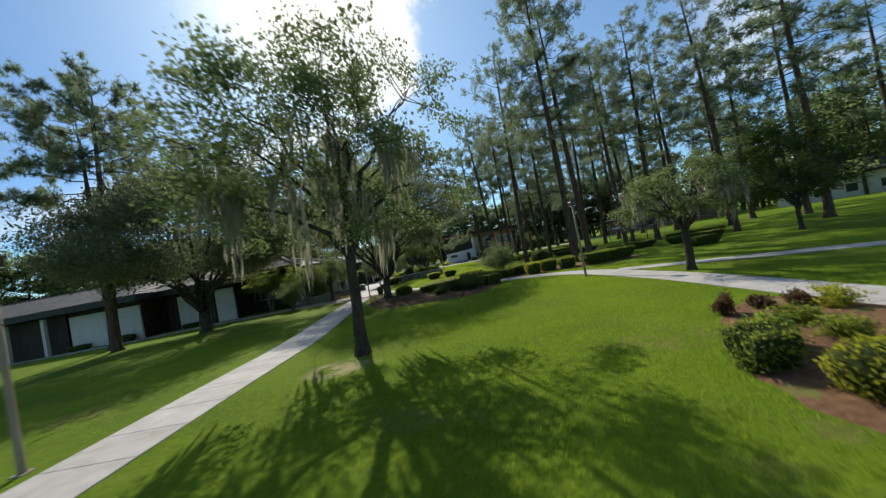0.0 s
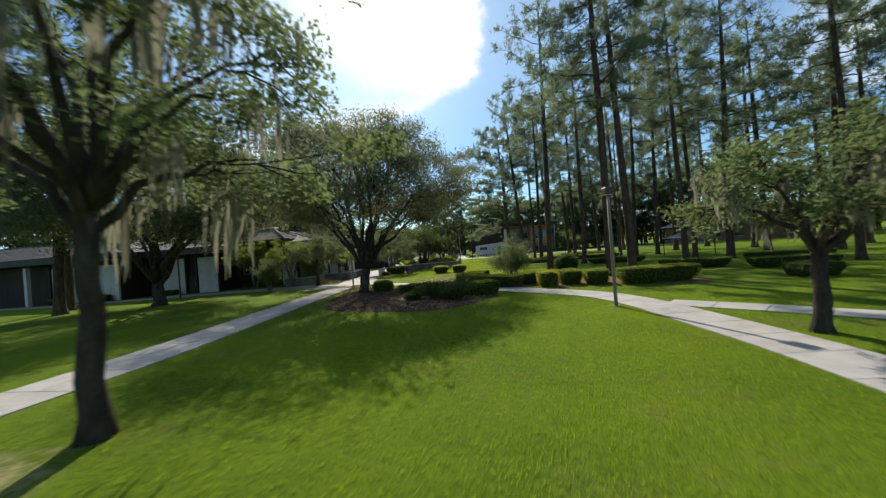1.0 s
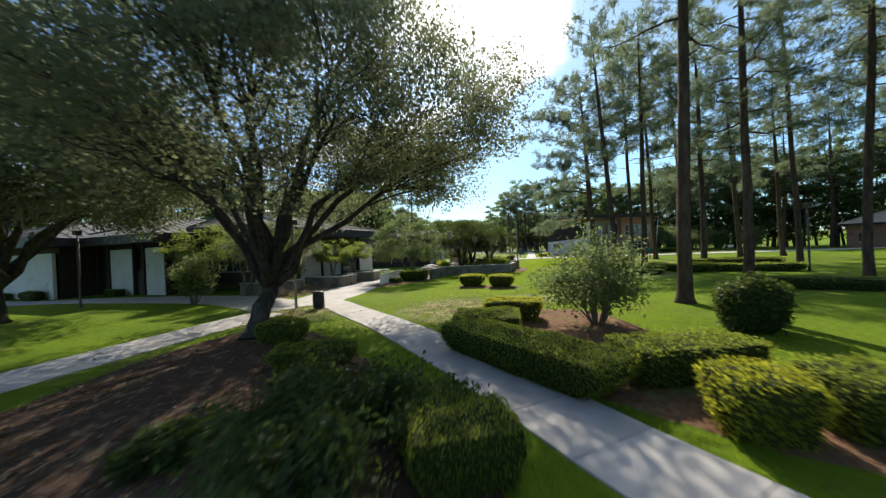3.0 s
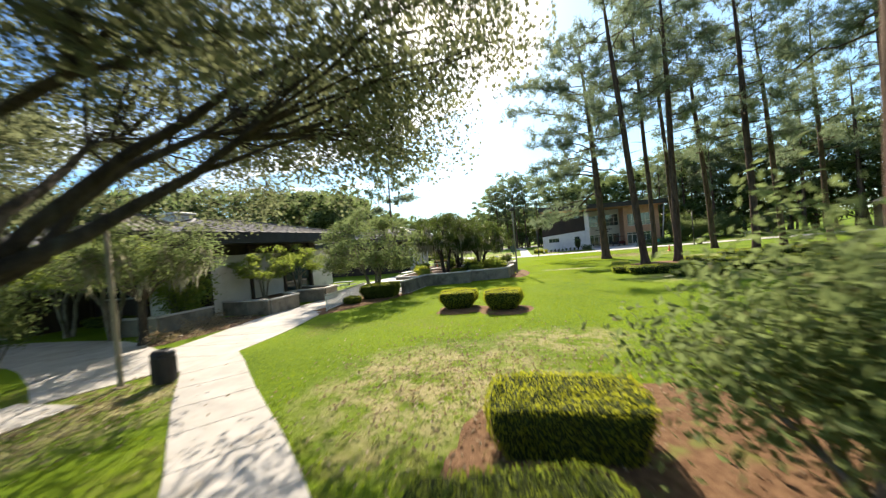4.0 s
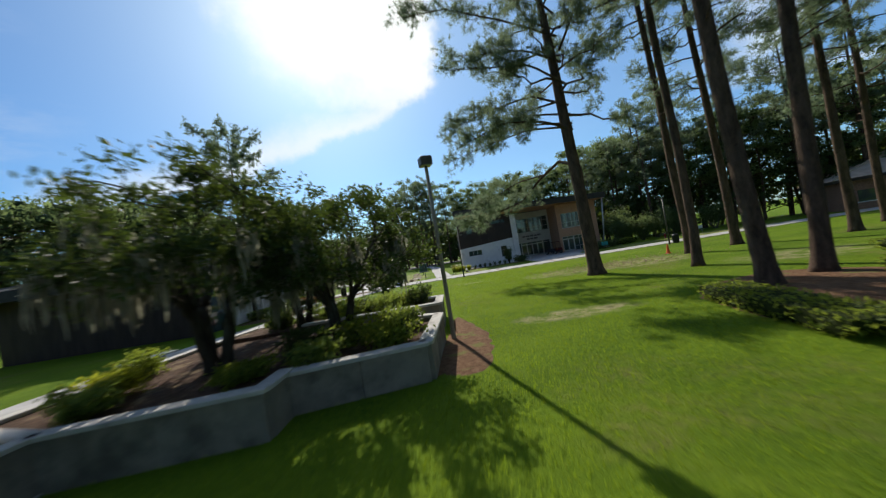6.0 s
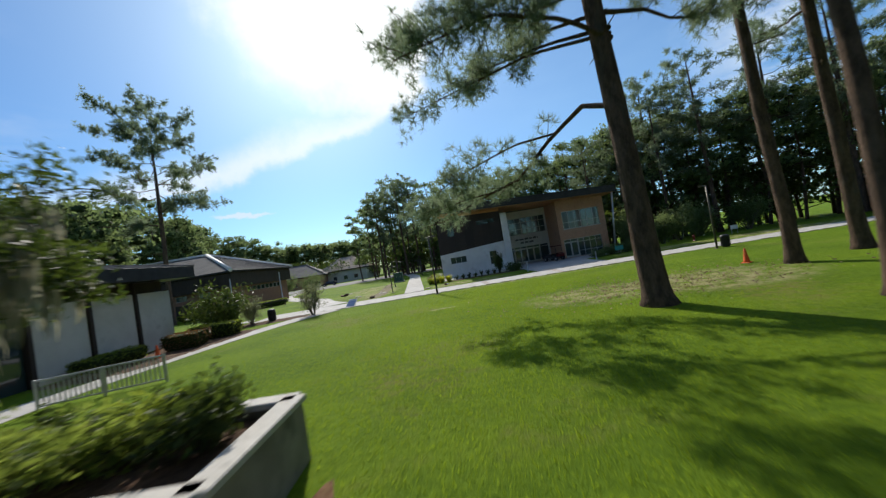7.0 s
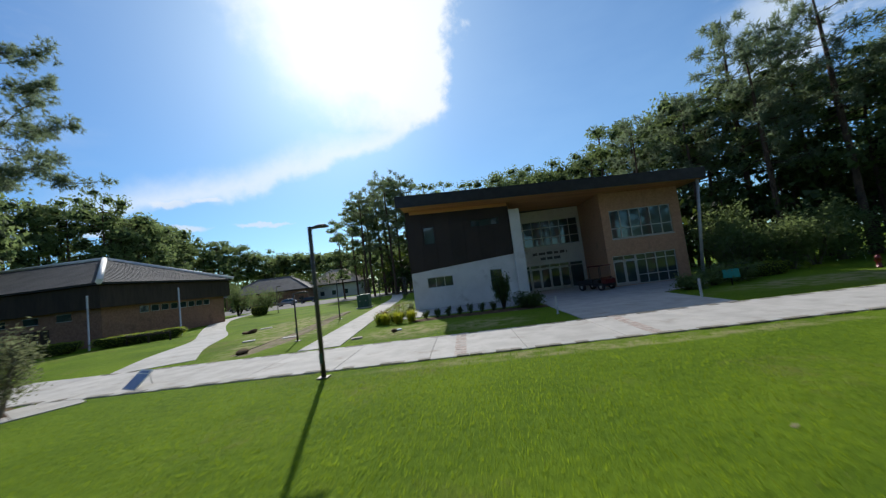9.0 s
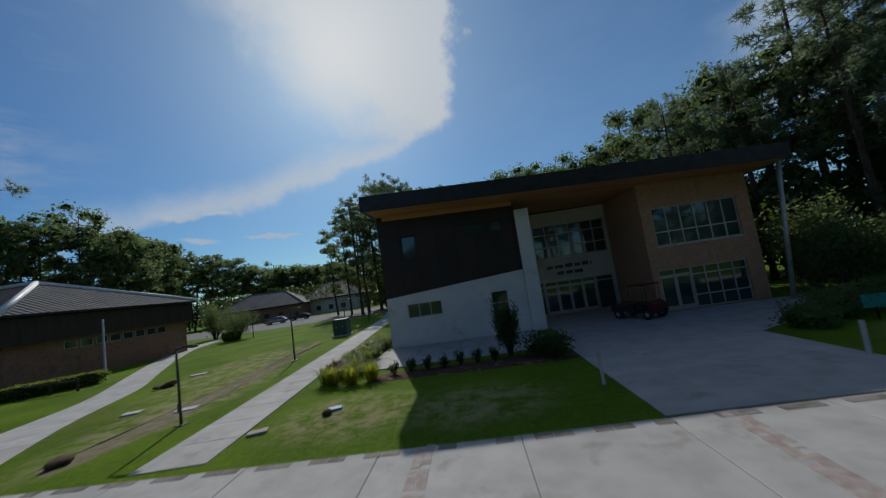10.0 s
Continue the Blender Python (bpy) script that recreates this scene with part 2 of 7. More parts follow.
JOINT = surface("joint_filler", (0.16, 0.145, 0.125), (0.28, 0.26, 0.23), 3.0, 0.95, 0.3, 80.0)
COPING = surface("coping_concrete", (0.42, 0.40, 0.36), (0.58, 0.55, 0.50), 3.0, 0.85, 0.25, 70.0, (0.25, 0.23, 0.2), (0.55, 0.7), 1.5)
MULCH = surface("mulch", (0.055, 0.034, 0.024), (0.17, 0.105, 0.07), 9.0, 0.95, 0.9, 45.0, (0.26, 0.19, 0.11), (0.54, 0.66), 1.6, spec=0.1, bump_dist=0.05)
STRAW = surface("pine_straw", (0.11, 0.055, 0.03), (0.27, 0.16, 0.09), 7.0, 0.95, 0.8, 55.0, (0.17, 0.2, 0.05), (0.55, 0.68), 1.2, spec=0.1, bump_dist=0.04)
SOIL = surface("bare_soil", (0.16, 0.12, 0.075), (0.30, 0.25, 0.17), 4.0, 0.95, 0.6, 60.0, (0.12, 0.17, 0.03), (0.5, 0.62), 2.0, spec=0.1)
PINE_BARK = surface("pine_bark", (0.042, 0.030, 0.023), (0.155, 0.105, 0.075), 5.0, 0.95, 1.0, 22.0, (0.10, 0.085, 0.07), (0.55, 0.7), 1.6, spec=0.1, stretch=(1.0, 1.0, 0.28), bump_dist=0.06)
OAK_BARK = surface("oak_bark", (0.030, 0.025, 0.020), (0.095, 0.080, 0.064), 5.0, 0.95, 1.0, 26.0, (0.12, 0.125, 0.10), (0.55, 0.7), 2.2, spec=0.1, stretch=(1.0, 1.0, 0.35), bump_dist=0.04)
PALE_BARK = surface("lichen_bark", (0.10, 0.085, 0.065), (0.27, 0.25, 0.20), 6.0, 0.9, 0.7, 30.0, (0.08, 0.09, 0.04), (0.5, 0.66), 2.5, spec=0.1, stretch=(1.0, 1.0, 0.4))
NEEDLES = foliage("pine_needles", (0.040, 0.066, 0.040), (0.110, 0.152, 0.095), (0.33, 0.42, 0.235), 0.50, 0.6, 0.6, (0.15, 0.115, 0.045), 0.15)
OAK_LEAF = foliage("oak_leaves", (0.050, 0.064, 0.042), (0.125, 0.142, 0.095), (0.29, 0.325, 0.16), 0.47, 0.7, 0.55, (0.14, 0.11, 0.06), 0.05)
ELM_LEAF = foliage("elm_leaves", (0.05, 0.085, 0.025), (0.13, 0.175, 0.06), (0.25, 0.325, 0.125), 0.46, 0.65, 0.6, (0.22, 0.18, 0.06), 0.10)
MYRTLE_LEAF = foliage("myrtle_leaves", (0.07, 0.12, 0.025), (0.18, 0.25, 0.06), (0.38, 0.48, 0.08), 0.5, 0.5, 0.9, (0.30, 0.25, 0.06), 0.22)
DARK_LEAF = foliage("magnolia_leaves", (0.025, 0.045, 0.016), (0.07, 0.105, 0.03), (0.14, 0.20, 0.03), 0.32, 0.5, 0.7, None, 0.2)
HEDGE_LEAF = foliage("hedge_leaves", (0.05, 0.09, 0.014), (0.165, 0.215, 0.03), (0.36, 0.44, 0.055), 0.50, 0.5, 1.6, (0.28, 0.29, 0.04), 0.18)
GOLD_LEAF = foliage("golden_leaves", (0.13, 0.16, 0.014), (0.30, 0.31, 0.035), (0.55, 0.58, 0.05), 0.52, 0.55, 1.6, None, 0.15)
DRY_LEAF = foliage("dry_leaves", (0.20, 0.14, 0.08), (0.46, 0.37, 0.23), (0.40, 0.30, 0.16), 0.25, 0.6, 1.6)
RED_LEAF = foliage("russet_leaves", (0.06, 0.035, 0.015), (0.15, 0.085, 0.035), (0.22, 0.12, 0.04), 0.35, 0.5, 1.6)
WOOD_LEAF = foliage("woodland_leaves", (0.040, 0.066, 0.028), (0.115, 0.160, 0.070), (0.32, 0.42, 0.15), 0.46, 0.65, 0.16, None, 0.1)
# dark colour standing in for the shade inside far pine crowns
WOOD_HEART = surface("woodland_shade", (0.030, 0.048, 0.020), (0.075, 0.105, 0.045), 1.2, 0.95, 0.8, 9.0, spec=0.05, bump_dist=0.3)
# dark green for the body in each hedge: shade between leaves, as colour
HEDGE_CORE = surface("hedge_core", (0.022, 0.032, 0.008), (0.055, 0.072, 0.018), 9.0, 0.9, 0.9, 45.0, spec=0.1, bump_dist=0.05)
MOSS = foliage("spanish_moss", (0.15, 0.15, 0.11), (0.32, 0.32, 0.24), (0.36, 0.35, 0.25), 0.42, 0.9, 1.5)
WHITE_WALL = surface("white_painted_brick", (0.60, 0.58, 0.54), (0.74, 0.72, 0.68), 0.9, 0.8, 0.2, 50.0, (0.45, 0.42, 0.37), (0.58, 0.75), 0.7)
PANEL = surface("pale_wall_panel", (0.50, 0.48, 0.43), (0.66, 0.64, 0.58), 0.8, 0.85, 0.2, 70.0, (0.36, 0.33, 0.28), (0.56, 0.74), 0.8, objrand=0.2)
BROWN_CLAD = surface("dark_brown_cladding", (0.018, 0.0105, 0.009), (0.034, 0.020, 0.016), 0.7, 0.5, 0.1, 40.0, spec=0.4, objrand=0.5)
DARK_METAL = surface("dark_metal", (0.018, 0.017, 0.018), (0.04, 0.038, 0.038), 2.0, 0.42, 0.05, 60.0, metal=0.4, spec=0.5)
BLACK_PLASTIC = surface("black_plastic", (0.012, 0.012, 0.013), (0.03, 0.03, 0.03), 3.0, 0.5, 0.1, 80.0)
CEDAR = surface("cedar_boards", (0.40, 0.18, 0.07), (0.60, 0.31, 0.125), 2.0, 0.55, 0.2, 50.0, stretch=(0.15, 1.0, 1.0), objrand=0.4)
TAN_BRICK = surface("tan_brick", (0.36, 0.19, 0.11), (0.52, 0.31, 0.19), 7.0, 0.85, 0.3, 70.0, (0.28, 0.16, 0.10), (0.55, 0.75), 1.0)
RED_BRICK = surface("red_brown_brick", (0.19, 0.10, 0.065), (0.33, 0.19, 0.125), 6.0, 0.9, 0.3, 60.0, (0.13, 0.075, 0.05), (0.55, 0.75), 0.8)
DARK_WOOD = surface("dark_stained_wood", (0.022, 0.015, 0.011), (0.055, 0.038, 0.028), 3.0, 0.7, 0.2, 60.0, stretch=(1, 1, 0.2))
ROOF_METAL = surface("grey_metal_roof", (0.075, 0.074, 0.074), (0.14, 0.138, 0.137), 0.5, 0.78, 0.08, 30.0, (0.11, 0.10, 0.09), (0.55, 0.75), 0.5, spec=0.25)
ROOF_TAN = surface("tan_shingle_roof", (0.40, 0.30, 0.22), (0.56, 0.43, 0.32), 1.5, 0.9, 0.3, 30.0)
RIDGE_PALE = surface("pale_ridge_metal", (0.62, 0.61, 0.59), (0.76, 0.75, 0.72), 2.0, 0.5, 0.05, 40.0)
STEEL = surface("galvanised_steel", (0.36, 0.36, 0.35), (0.52, 0.52, 0.50), 3.0, 0.45, 0.1, 60.0, metal=0.5)
BRONZE = surface("bronze_post_paint", (0.05, 0.045, 0.035), (0.10, 0.09, 0.07), 3.0, 0.5, 0.1, 60.0, metal=0.2)
TIMBER_POST = surface("weathered_post", (0.19, 0.16, 0.11), (0.34, 0.30, 0.22), 3.0, 0.8, 0.3, 50.0, stretch=(1, 1, 0.15))
WHITE_PAINT = surface("white_paint", (0.68, 0.67, 0.64), (0.82, 0.81, 0.78), 2.0, 0.5, 0.08, 60.0)
ORANGE = surface("orange_plastic", (0.72, 0.09, 0.01), (0.85, 0.15, 0.02), 4.0, 0.5, 0.08, 60.0)
GREEN_STEEL = surface("green_coated_steel", (0.02, 0.06, 0.045), (0.05, 0.11, 0.08), 3.0, 0.5, 0.1, 60.0)
TEAL = surface("teal_paint", (0.02, 0.26, 0.25), (0.04, 0.34, 0.33), 3.0, 0.5, 0.05, 60.0)
GLASS = glass("window_glass")
CAR_PAINT = surface("dark_car_paint", (0.02, 0.022, 0.026), (0.035, 0.038, 0.042), 1.0, 0.22, 0.0, 30.0, metal=0.3, spec=0.6)
CAR_SILVER = surface("silver_car_paint", (0.25, 0.26, 0.27), (0.33, 0.34, 0.35), 1.0, 0.25, 0.0, 30.0, metal=0.5, spec=0.6)
CAR_RED = surface("dark_red_car_paint", (0.10, 0.01, 0.01), (0.15, 0.015, 0.015), 1.0, 0.25, 0.0, 30.0, metal=0.2, spec=0.6)
ASPHALT = surface("asphalt", (0.10, 0.095, 0.09), (0.17, 0.165, 0.155), 1.0, 0.9, 0.4, 90.0)
SIGN_BLUE = surface("blue_print", (0.14, 0.22, 0.40), (0.24, 0.34, 0.55), 2.0, 0.6, 0.05, 60.0)
LETTER = surface("bronze_lettering", (0.05, 0.045, 0.04), (0.09, 0.08, 0.07), 3.0, 0.5, 0.05, 60.0)

# ---------------------------------------------------------------- building blocks
class Buf:
    """Gathers vertices and faces; build() makes one mesh of them."""

    def __init__(self):
        self.v, self.f, self.n = [], [], 0

    def add(self, verts, faces, smooth=False):
        verts = np.asarray(verts, dtype=np.float64).reshape(-1, 3)
        faces = np.asarray(faces, dtype=np.int64)
        self.v.append(verts)
        self.f.append((faces + self.n, smooth))
        self.n += len(verts)
        return self

    def box(self, x0, x1, y0, y1, z0, z1):
        v = [(x, y, z) for z in (z0, z1) for y in (y0, y1) for x in (x0, x1)]
        return self.add(v, [(0, 2, 3, 1), (4, 5, 7, 6), (0, 1, 5, 4), (2, 6, 7, 3), (0, 4, 6, 2), (1, 3, 7, 5)])

    def bevel_box(self, x0, x1, y0, y1, z0, z1, b=0.02):
        """A box whose upright edges and top edges are chamfered."""
        rings = [(b, z0), (0, z0), (0, z1 - b), (b, z1)]
        rings = rings[1:]
        v, f = [], []
        for inset, z in rings:
            a, c, d, e = x0 + inset, x1 - inset, y0 + inset, y1 - inset
            v += [(a + b, d, z), (c - b, d, z), (c, d + b, z), (c, e - b, z), (c - b, e, z), (a + b, e, z), (a, e - b, z), (a, d + b, z)]
        for r in range(len(rings) - 1):
            for k in range(8):
                f.append((r * 8 + k, r * 8 + (k + 1) % 8, r * 8 + 8 + (k + 1) % 8, r * 8 + 8 + k))
        self.add(v, f)
        top = self.n - 8
        self.f.append((np.array([[top + k for k in range(8)]]), False))
        self.f.append((np.array([[self.n - len(v) + k for k in reversed(range(8))]]), False))
        return self

    def prism(self, poly, z0, z1):
        """Upright prism over a polygon that runs anticlockwise; z0, z1 may be lists."""
        k = len(poly)
        lo = z0 if isinstance(z0, (list, tuple)) else [z0] * k
        hi = z1 if isinstance(z1, (list, tuple)) else [z1] * k
        v = [(p[0], p[1], z) for p, z in zip(poly, lo)] + [(p[0], p[1], z) for p, z in zip(poly, hi)]
        base = self.n
        self.add(v, [(i, (i + 1) % k, k + (i + 1) % k, k + i) for i in range(k)])
        self.f.append((np.array([[base + k + i for i in range(k)]]), False))
        self.f.append((np.array([[base + i for i in reversed(range(k))]]), False))
        return self

    def tube(self, pts, radii, sides=8, cap=True, wobble=0.0, rng=None):
        pts = np.asarray(pts, dtype=float)
        k = len(pts)
        tan = np.gradient(pts, axis=0)
        tan /= np.linalg.norm(tan, axis=1)[:, None] + 1e-9
        ref = np.where(np.abs(tan[:, 2:3]) > 0.9, np.array([[1.0, 0, 0]]), np.array([[0, 0, 1.0]]))
        a = np.cross(tan, ref)
        a /= np.linalg.norm(a, axis=1)[:, None] + 1e-9
        for i in range(1, k):
            a[i] = a[i - 1] - tan[i] * np.dot(a[i - 1], tan[i])
            a[i] /= np.linalg.norm(a[i]) + 1e-9
        b = np.cross(tan, a)
        ang = np.arange(sides) * 2 * np.pi / sides
        r = np.asarray(radii, dtype=float)[:, None] * np.ones((k, sides))
        if wobble:
            r *= 1 + wobble * rng.standard_normal((k, sides))
        ring = pts[:, None, :] + (a[:, None, :] * np.cos(ang)[None, :, None] + b[:, None, :] * np.sin(ang)[None, :, None]) * r[:, :, None]
        i = np.arange(k - 1)[:, None] * sides
        j = np.arange(sides)[None, :]
        j2 = (j + 1) % sides
        f = np.stack([i + j, i + j2, i + sides + j2, i + sides + j], axis=-1).reshape(-1, 4)
        base = self.n
        self.add(ring.reshape(-1, 3), f, True)
        if cap:
            self.f.append((np.array([[base + (k - 1) * sides + s for s in range(sides)]]), False))
            self.f.append((np.array([[base + s for s in reversed(range(sides))]]), False))
        return self

    def cylinder(self, x, y, z0, z1, r0, r1=None, sides=16):
        return self.tube([(x, y, z0), (x, y, z1)], [r0, r0 if r1 is None else r1], sides)

    def lathe(self, x, y, prof, sides=20):
        """prof: (radius, z) from the bottom up."""
        ang = np.arange(sides) * 2 * np.pi / sides
        v = np.array([[(x + r * np.cos(t), y + r * np.sin(t), z) for t in ang] for r, z in prof]).reshape(-1, 3)
        k = len(prof)
        f = [(i * sides + j, i * sides + (j + 1) % sides, (i + 1) * sides + (j + 1) % sides, (i + 1) * sides + j) for i in range(k - 1) for j in range(sides)]
        base = self.n
        self.add(v, f, True)
        self.f.append((np.array([[base + (k - 1) * sides + s for s in range(sides)]]), False))
        self.f.append((np.array([[base + s for s in reversed(range(sides))]]), False))
        return self

    def leaves(self, centres, size, rng, aspect=0.5, droop=0.0, normals=None):
        """One pointed leaf (a folded rhomb) at each centre."""
        c = np.asarray(centres)
        n = len(c)
        d = rng.standard_normal((n, 3))
        if normals is not None:
            d = d * 0.75 + normals
        d[:, 2] -= droop
        d /= np.linalg.norm(d, axis=1)[:, None] + 1e-9
        s = np.cross(d, rng.standard_normal((n, 3)))
        s /= np.linalg.norm(s, axis=1)[:, None] + 1e-9
        ln = (size * rng.uniform(0.65, 1.35, n))[:, None]
        w = ln * aspect * 0.5
        up = np.cross(d, s)
        v = np.stack([c - d * ln * 0.5, c + s * w + up * w * 0.35, c + d * ln * 0.5, c - s * w + up * w * 0.35], axis=1).reshape(-1, 3)
        return self.add(v, np.arange(n * 4).reshape(-1, 4))

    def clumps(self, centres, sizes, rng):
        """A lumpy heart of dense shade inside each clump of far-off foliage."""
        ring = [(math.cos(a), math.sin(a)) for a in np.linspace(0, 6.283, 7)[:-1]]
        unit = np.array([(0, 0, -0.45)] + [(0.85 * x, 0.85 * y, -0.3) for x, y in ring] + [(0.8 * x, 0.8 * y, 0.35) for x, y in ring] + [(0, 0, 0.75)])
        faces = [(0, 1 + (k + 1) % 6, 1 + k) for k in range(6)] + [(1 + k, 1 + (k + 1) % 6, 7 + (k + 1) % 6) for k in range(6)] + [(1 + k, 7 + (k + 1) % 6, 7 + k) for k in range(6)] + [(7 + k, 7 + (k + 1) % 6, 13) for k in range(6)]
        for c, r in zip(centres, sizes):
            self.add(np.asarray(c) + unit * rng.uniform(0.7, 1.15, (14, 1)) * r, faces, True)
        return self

    def sprays(self, centres, size, rng, aspect=1.0, normals=None):
        """A small three-cornered spray of far-off foliage at each centre."""
        c = np.asarray(centres)
        n = len(c)
        d = rng.standard_normal((n, 3))
        if normals is not None:
            d = np.cross(normals + d * 0.45, rng.standard_normal((n, 3)))
        d[:, 2] -= 0.2
        d /= np.linalg.norm(d, axis=1)[:, None] + 1e-9
        s = np.cross(d, rng.standard_normal((n, 3)) * (1.0 if normals is None else 0.45) + (0.0 if normals is None else normals))
        s /= np.linalg.norm(s, axis=1)[:, None] + 1e-9
        ln = (size * rng.uniform(0.6, 1.4, n))[:, None]
        v = np.stack([c - d * ln * 0.5 - s * ln * aspect * 0.5, c - d * ln * 0.5 + s * ln * aspect * 0.5, c + d * ln * 0.5], axis=1).reshape(-1, 3)
        return self.add(v, np.arange(n * 3).reshape(-1, 3))

    def needles(self, centres, axes, length, rng, per=12, width=0.03):
        """A tuft of long needles at each centre, spread round its axis."""
        c = np.repeat(np.asarray(centres), per, axis=0)
        a = np.repeat(np.asarray(axes), per, axis=0)
        n = len(c)
        d = a * 0.55 + rng.standard_normal((n, 3)) * 0.62
        d[:, 2] -= 0.12
        d /= np.linalg.norm(d, axis=1)[:, None] + 1e-9
        s = np.cross(d, rng.standard_normal((n, 3)))
        s /= np.linalg.norm(s, axis=1)[:, None] + 1e-9
        ln = (length * rng.uniform(0.7, 1.2, n))[:, None]
        v = np.stack([c - s * width * 0.5, c + s * width * 0.5, c + d * ln], axis=1).reshape(-1, 3)
        return self.add(v, np.arange(n * 3).reshape(-1, 3))

    def mesh(self, name, mat):
        me = bpy.data.meshes.new(name)
        v = np.concatenate(self.v) if self.v else np.zeros((0, 3))
        tot = np.concatenate([np.full(len(f), f.shape[1]) for f, _ in self.f])
        loops = np.concatenate([f.reshape(-1) for f, _ in self.f])
        smooth = np.concatenate([np.full(len(f), s) for f, s in self.f])
        me.vertices.add(len(v))
        me.vertices.foreach_set("co", v.astype(np.float32).reshape(-1))
        me.loops.add(len(loops))
        me.loops.foreach_set("vertex_index", loops.astype(np.int32))
        me.polygons.add(len(tot))
        me.polygons.foreach_set("loop_start", np.concatenate([[0], np.cumsum(tot)[:-1]]).astype(np.int32))
        me.polygons.foreach_set("use_smooth", smooth)
        me.update(calc_edges=True)
        me.validate()
        if mat is not None:
            me.materials.append(mat)
        return me


def part(name, buf, mat, parent=None, label=""):
    """One mesh object from a Buf (or a ready mesh), under a thing or a part."""
    ob = new(name, buf if isinstance(buf, bpy.types.Mesh) else buf.mesh(name, mat))
    ob.parent = parent
    return tagged(ob, label)


def thing(name, label, category, group="", m=None):
    """An empty at a thing's base, to hold its parts."""
    ob = new(name)
    ob.empty_display_size = 0.2
    if m is not None:
        ob.matrix_basis = m
    return tagged(ob, label, category, group)


def solid(name, buf, mat, label, category, group="", kind=""):
    """A thing, or a piece of the setting, that is one mesh."""
    return tagged(part(name, buf, mat), label, category, group, kind)


def resample(pts, step):
    pts = np.asarray(pts, dtype=float)
    # Catmull-Rom through the points
    p = np.vstack([2 * pts[0] - pts[1], pts, 2 * pts[-1] - pts[-2]])
    out = []
    for i in range(1, len(p) - 2):
        for t in np.linspace(0, 1, 24, endpoint=False):
            a, b, c, d = p[i - 1], p[i], p[i + 1], p[i + 2]
            out.append(0.5 * (2 * b + (c - a) * t + (2 * a - 5 * b + 4 * c - d) * t * t + (3 * b - a - 3 * c + d) * t ** 3))
    out.append(pts[-1])
    out = np.array(out)
    dist = np.concatenate([[0], np.cumsum(np.linalg.norm(np.diff(out, axis=0), axis=1))])
    k = max(2, int(round(dist[-1] / step)) + 1)
    s = np.linspace(0, dist[-1], k)
    return np.stack([np.interp(s, dist, out[:, 0]), np.interp(s, dist, out[:, 1])], axis=1)


def inside(poly, x, y):
    """Which of the points lie in the polygon."""
    poly = np.asarray(poly)
    res = np.zeros(len(x), dtype=bool)
    j = len(poly) - 1
    for i in range(len(poly)):
        xi, yi, xj, yj = *poly[i], *poly[j]
        with np.errstate(divide="ignore", invalid="ignore"):
            hit = ((yi > y) != (yj > y)) & (x < (xj - xi) * (y - yi) / (yj - yi) + xi)
        res ^= hit
        j = i
    return res


NO_GRASS = []      # polygons that the grass keeps clear of
PAVED = []         # the walks among them


def ribbon(centre, width, step):
    c = resample(centre, step)
    t = np.gradient(c, axis=0)
    t /= np.linalg.norm(t, axis=1)[:, None]
    nrm = np.stack([-t[:, 1], t[:, 0]], axis=1)
    w = width if isinstance(width, (int, float)) else np.interp(np.linspace(0, 1, len(c)), np.linspace(0, 1, len(width)), width)[:, None]
    return c + nrm * (w / 2), c - nrm * (w / 2)


def footpath(name, centre, width, label, step=1.6, top=0.03, mat=None):
    """A walk of cast slabs, each a piece of its own, with open joints."""
    root = tagged(thing(name, label, "path"), kind="structure")
    left, right = ribbon(centre, width, step)
    NO_GRASS.append(np.vstack([left, right[::-1]]))
    PAVED.append(NO_GRASS[-1])
    bed = Buf()
    for i in range(len(left) - 1):
        a, b, c, d = right[i], right[i + 1], left[i + 1], left[i]
        bed.add([(*a, top - 0.016), (*b, top - 0.016), (*c, top - 0.016), (*d, top - 0.016)], [(0, 1, 2, 3)])
    part("joint_bed", bed, JOINT, root)
    for i in range(len(left) - 1):
        a, b, c, d = right[i], right[i + 1], left[i + 1], left[i]
        g1, g2 = 0.008 / max(np.linalg.norm(b - a), 0.1), 0.008 / max(np.linalg.norm(c - d), 0.1)
        quad = [a + (b - a) * g1, b + (a - b) * g1, c + (d - c) * g2, d + (c - d) * g2]
        mid = sum(quad) / 4
        lip = [q + (mid - q) * 0.012 for q in quad]
        bf = Buf()
        v = [(*q, -0.1) for q in quad] + [(*q, top - 0.012) for q in quad] + [(*q, top) for q in lip]
        bf.add(v, [(0, 1, 5, 4), (1, 2, 6, 5), (2, 3, 7, 6), (3, 0, 4, 7), (4, 5, 9, 8), (5, 6, 10, 9), (6, 7, 11, 10), (7, 4, 8, 11), (8, 9, 10, 11)])
        part("slab", bf, mat or CONCRETE, root)
    return root


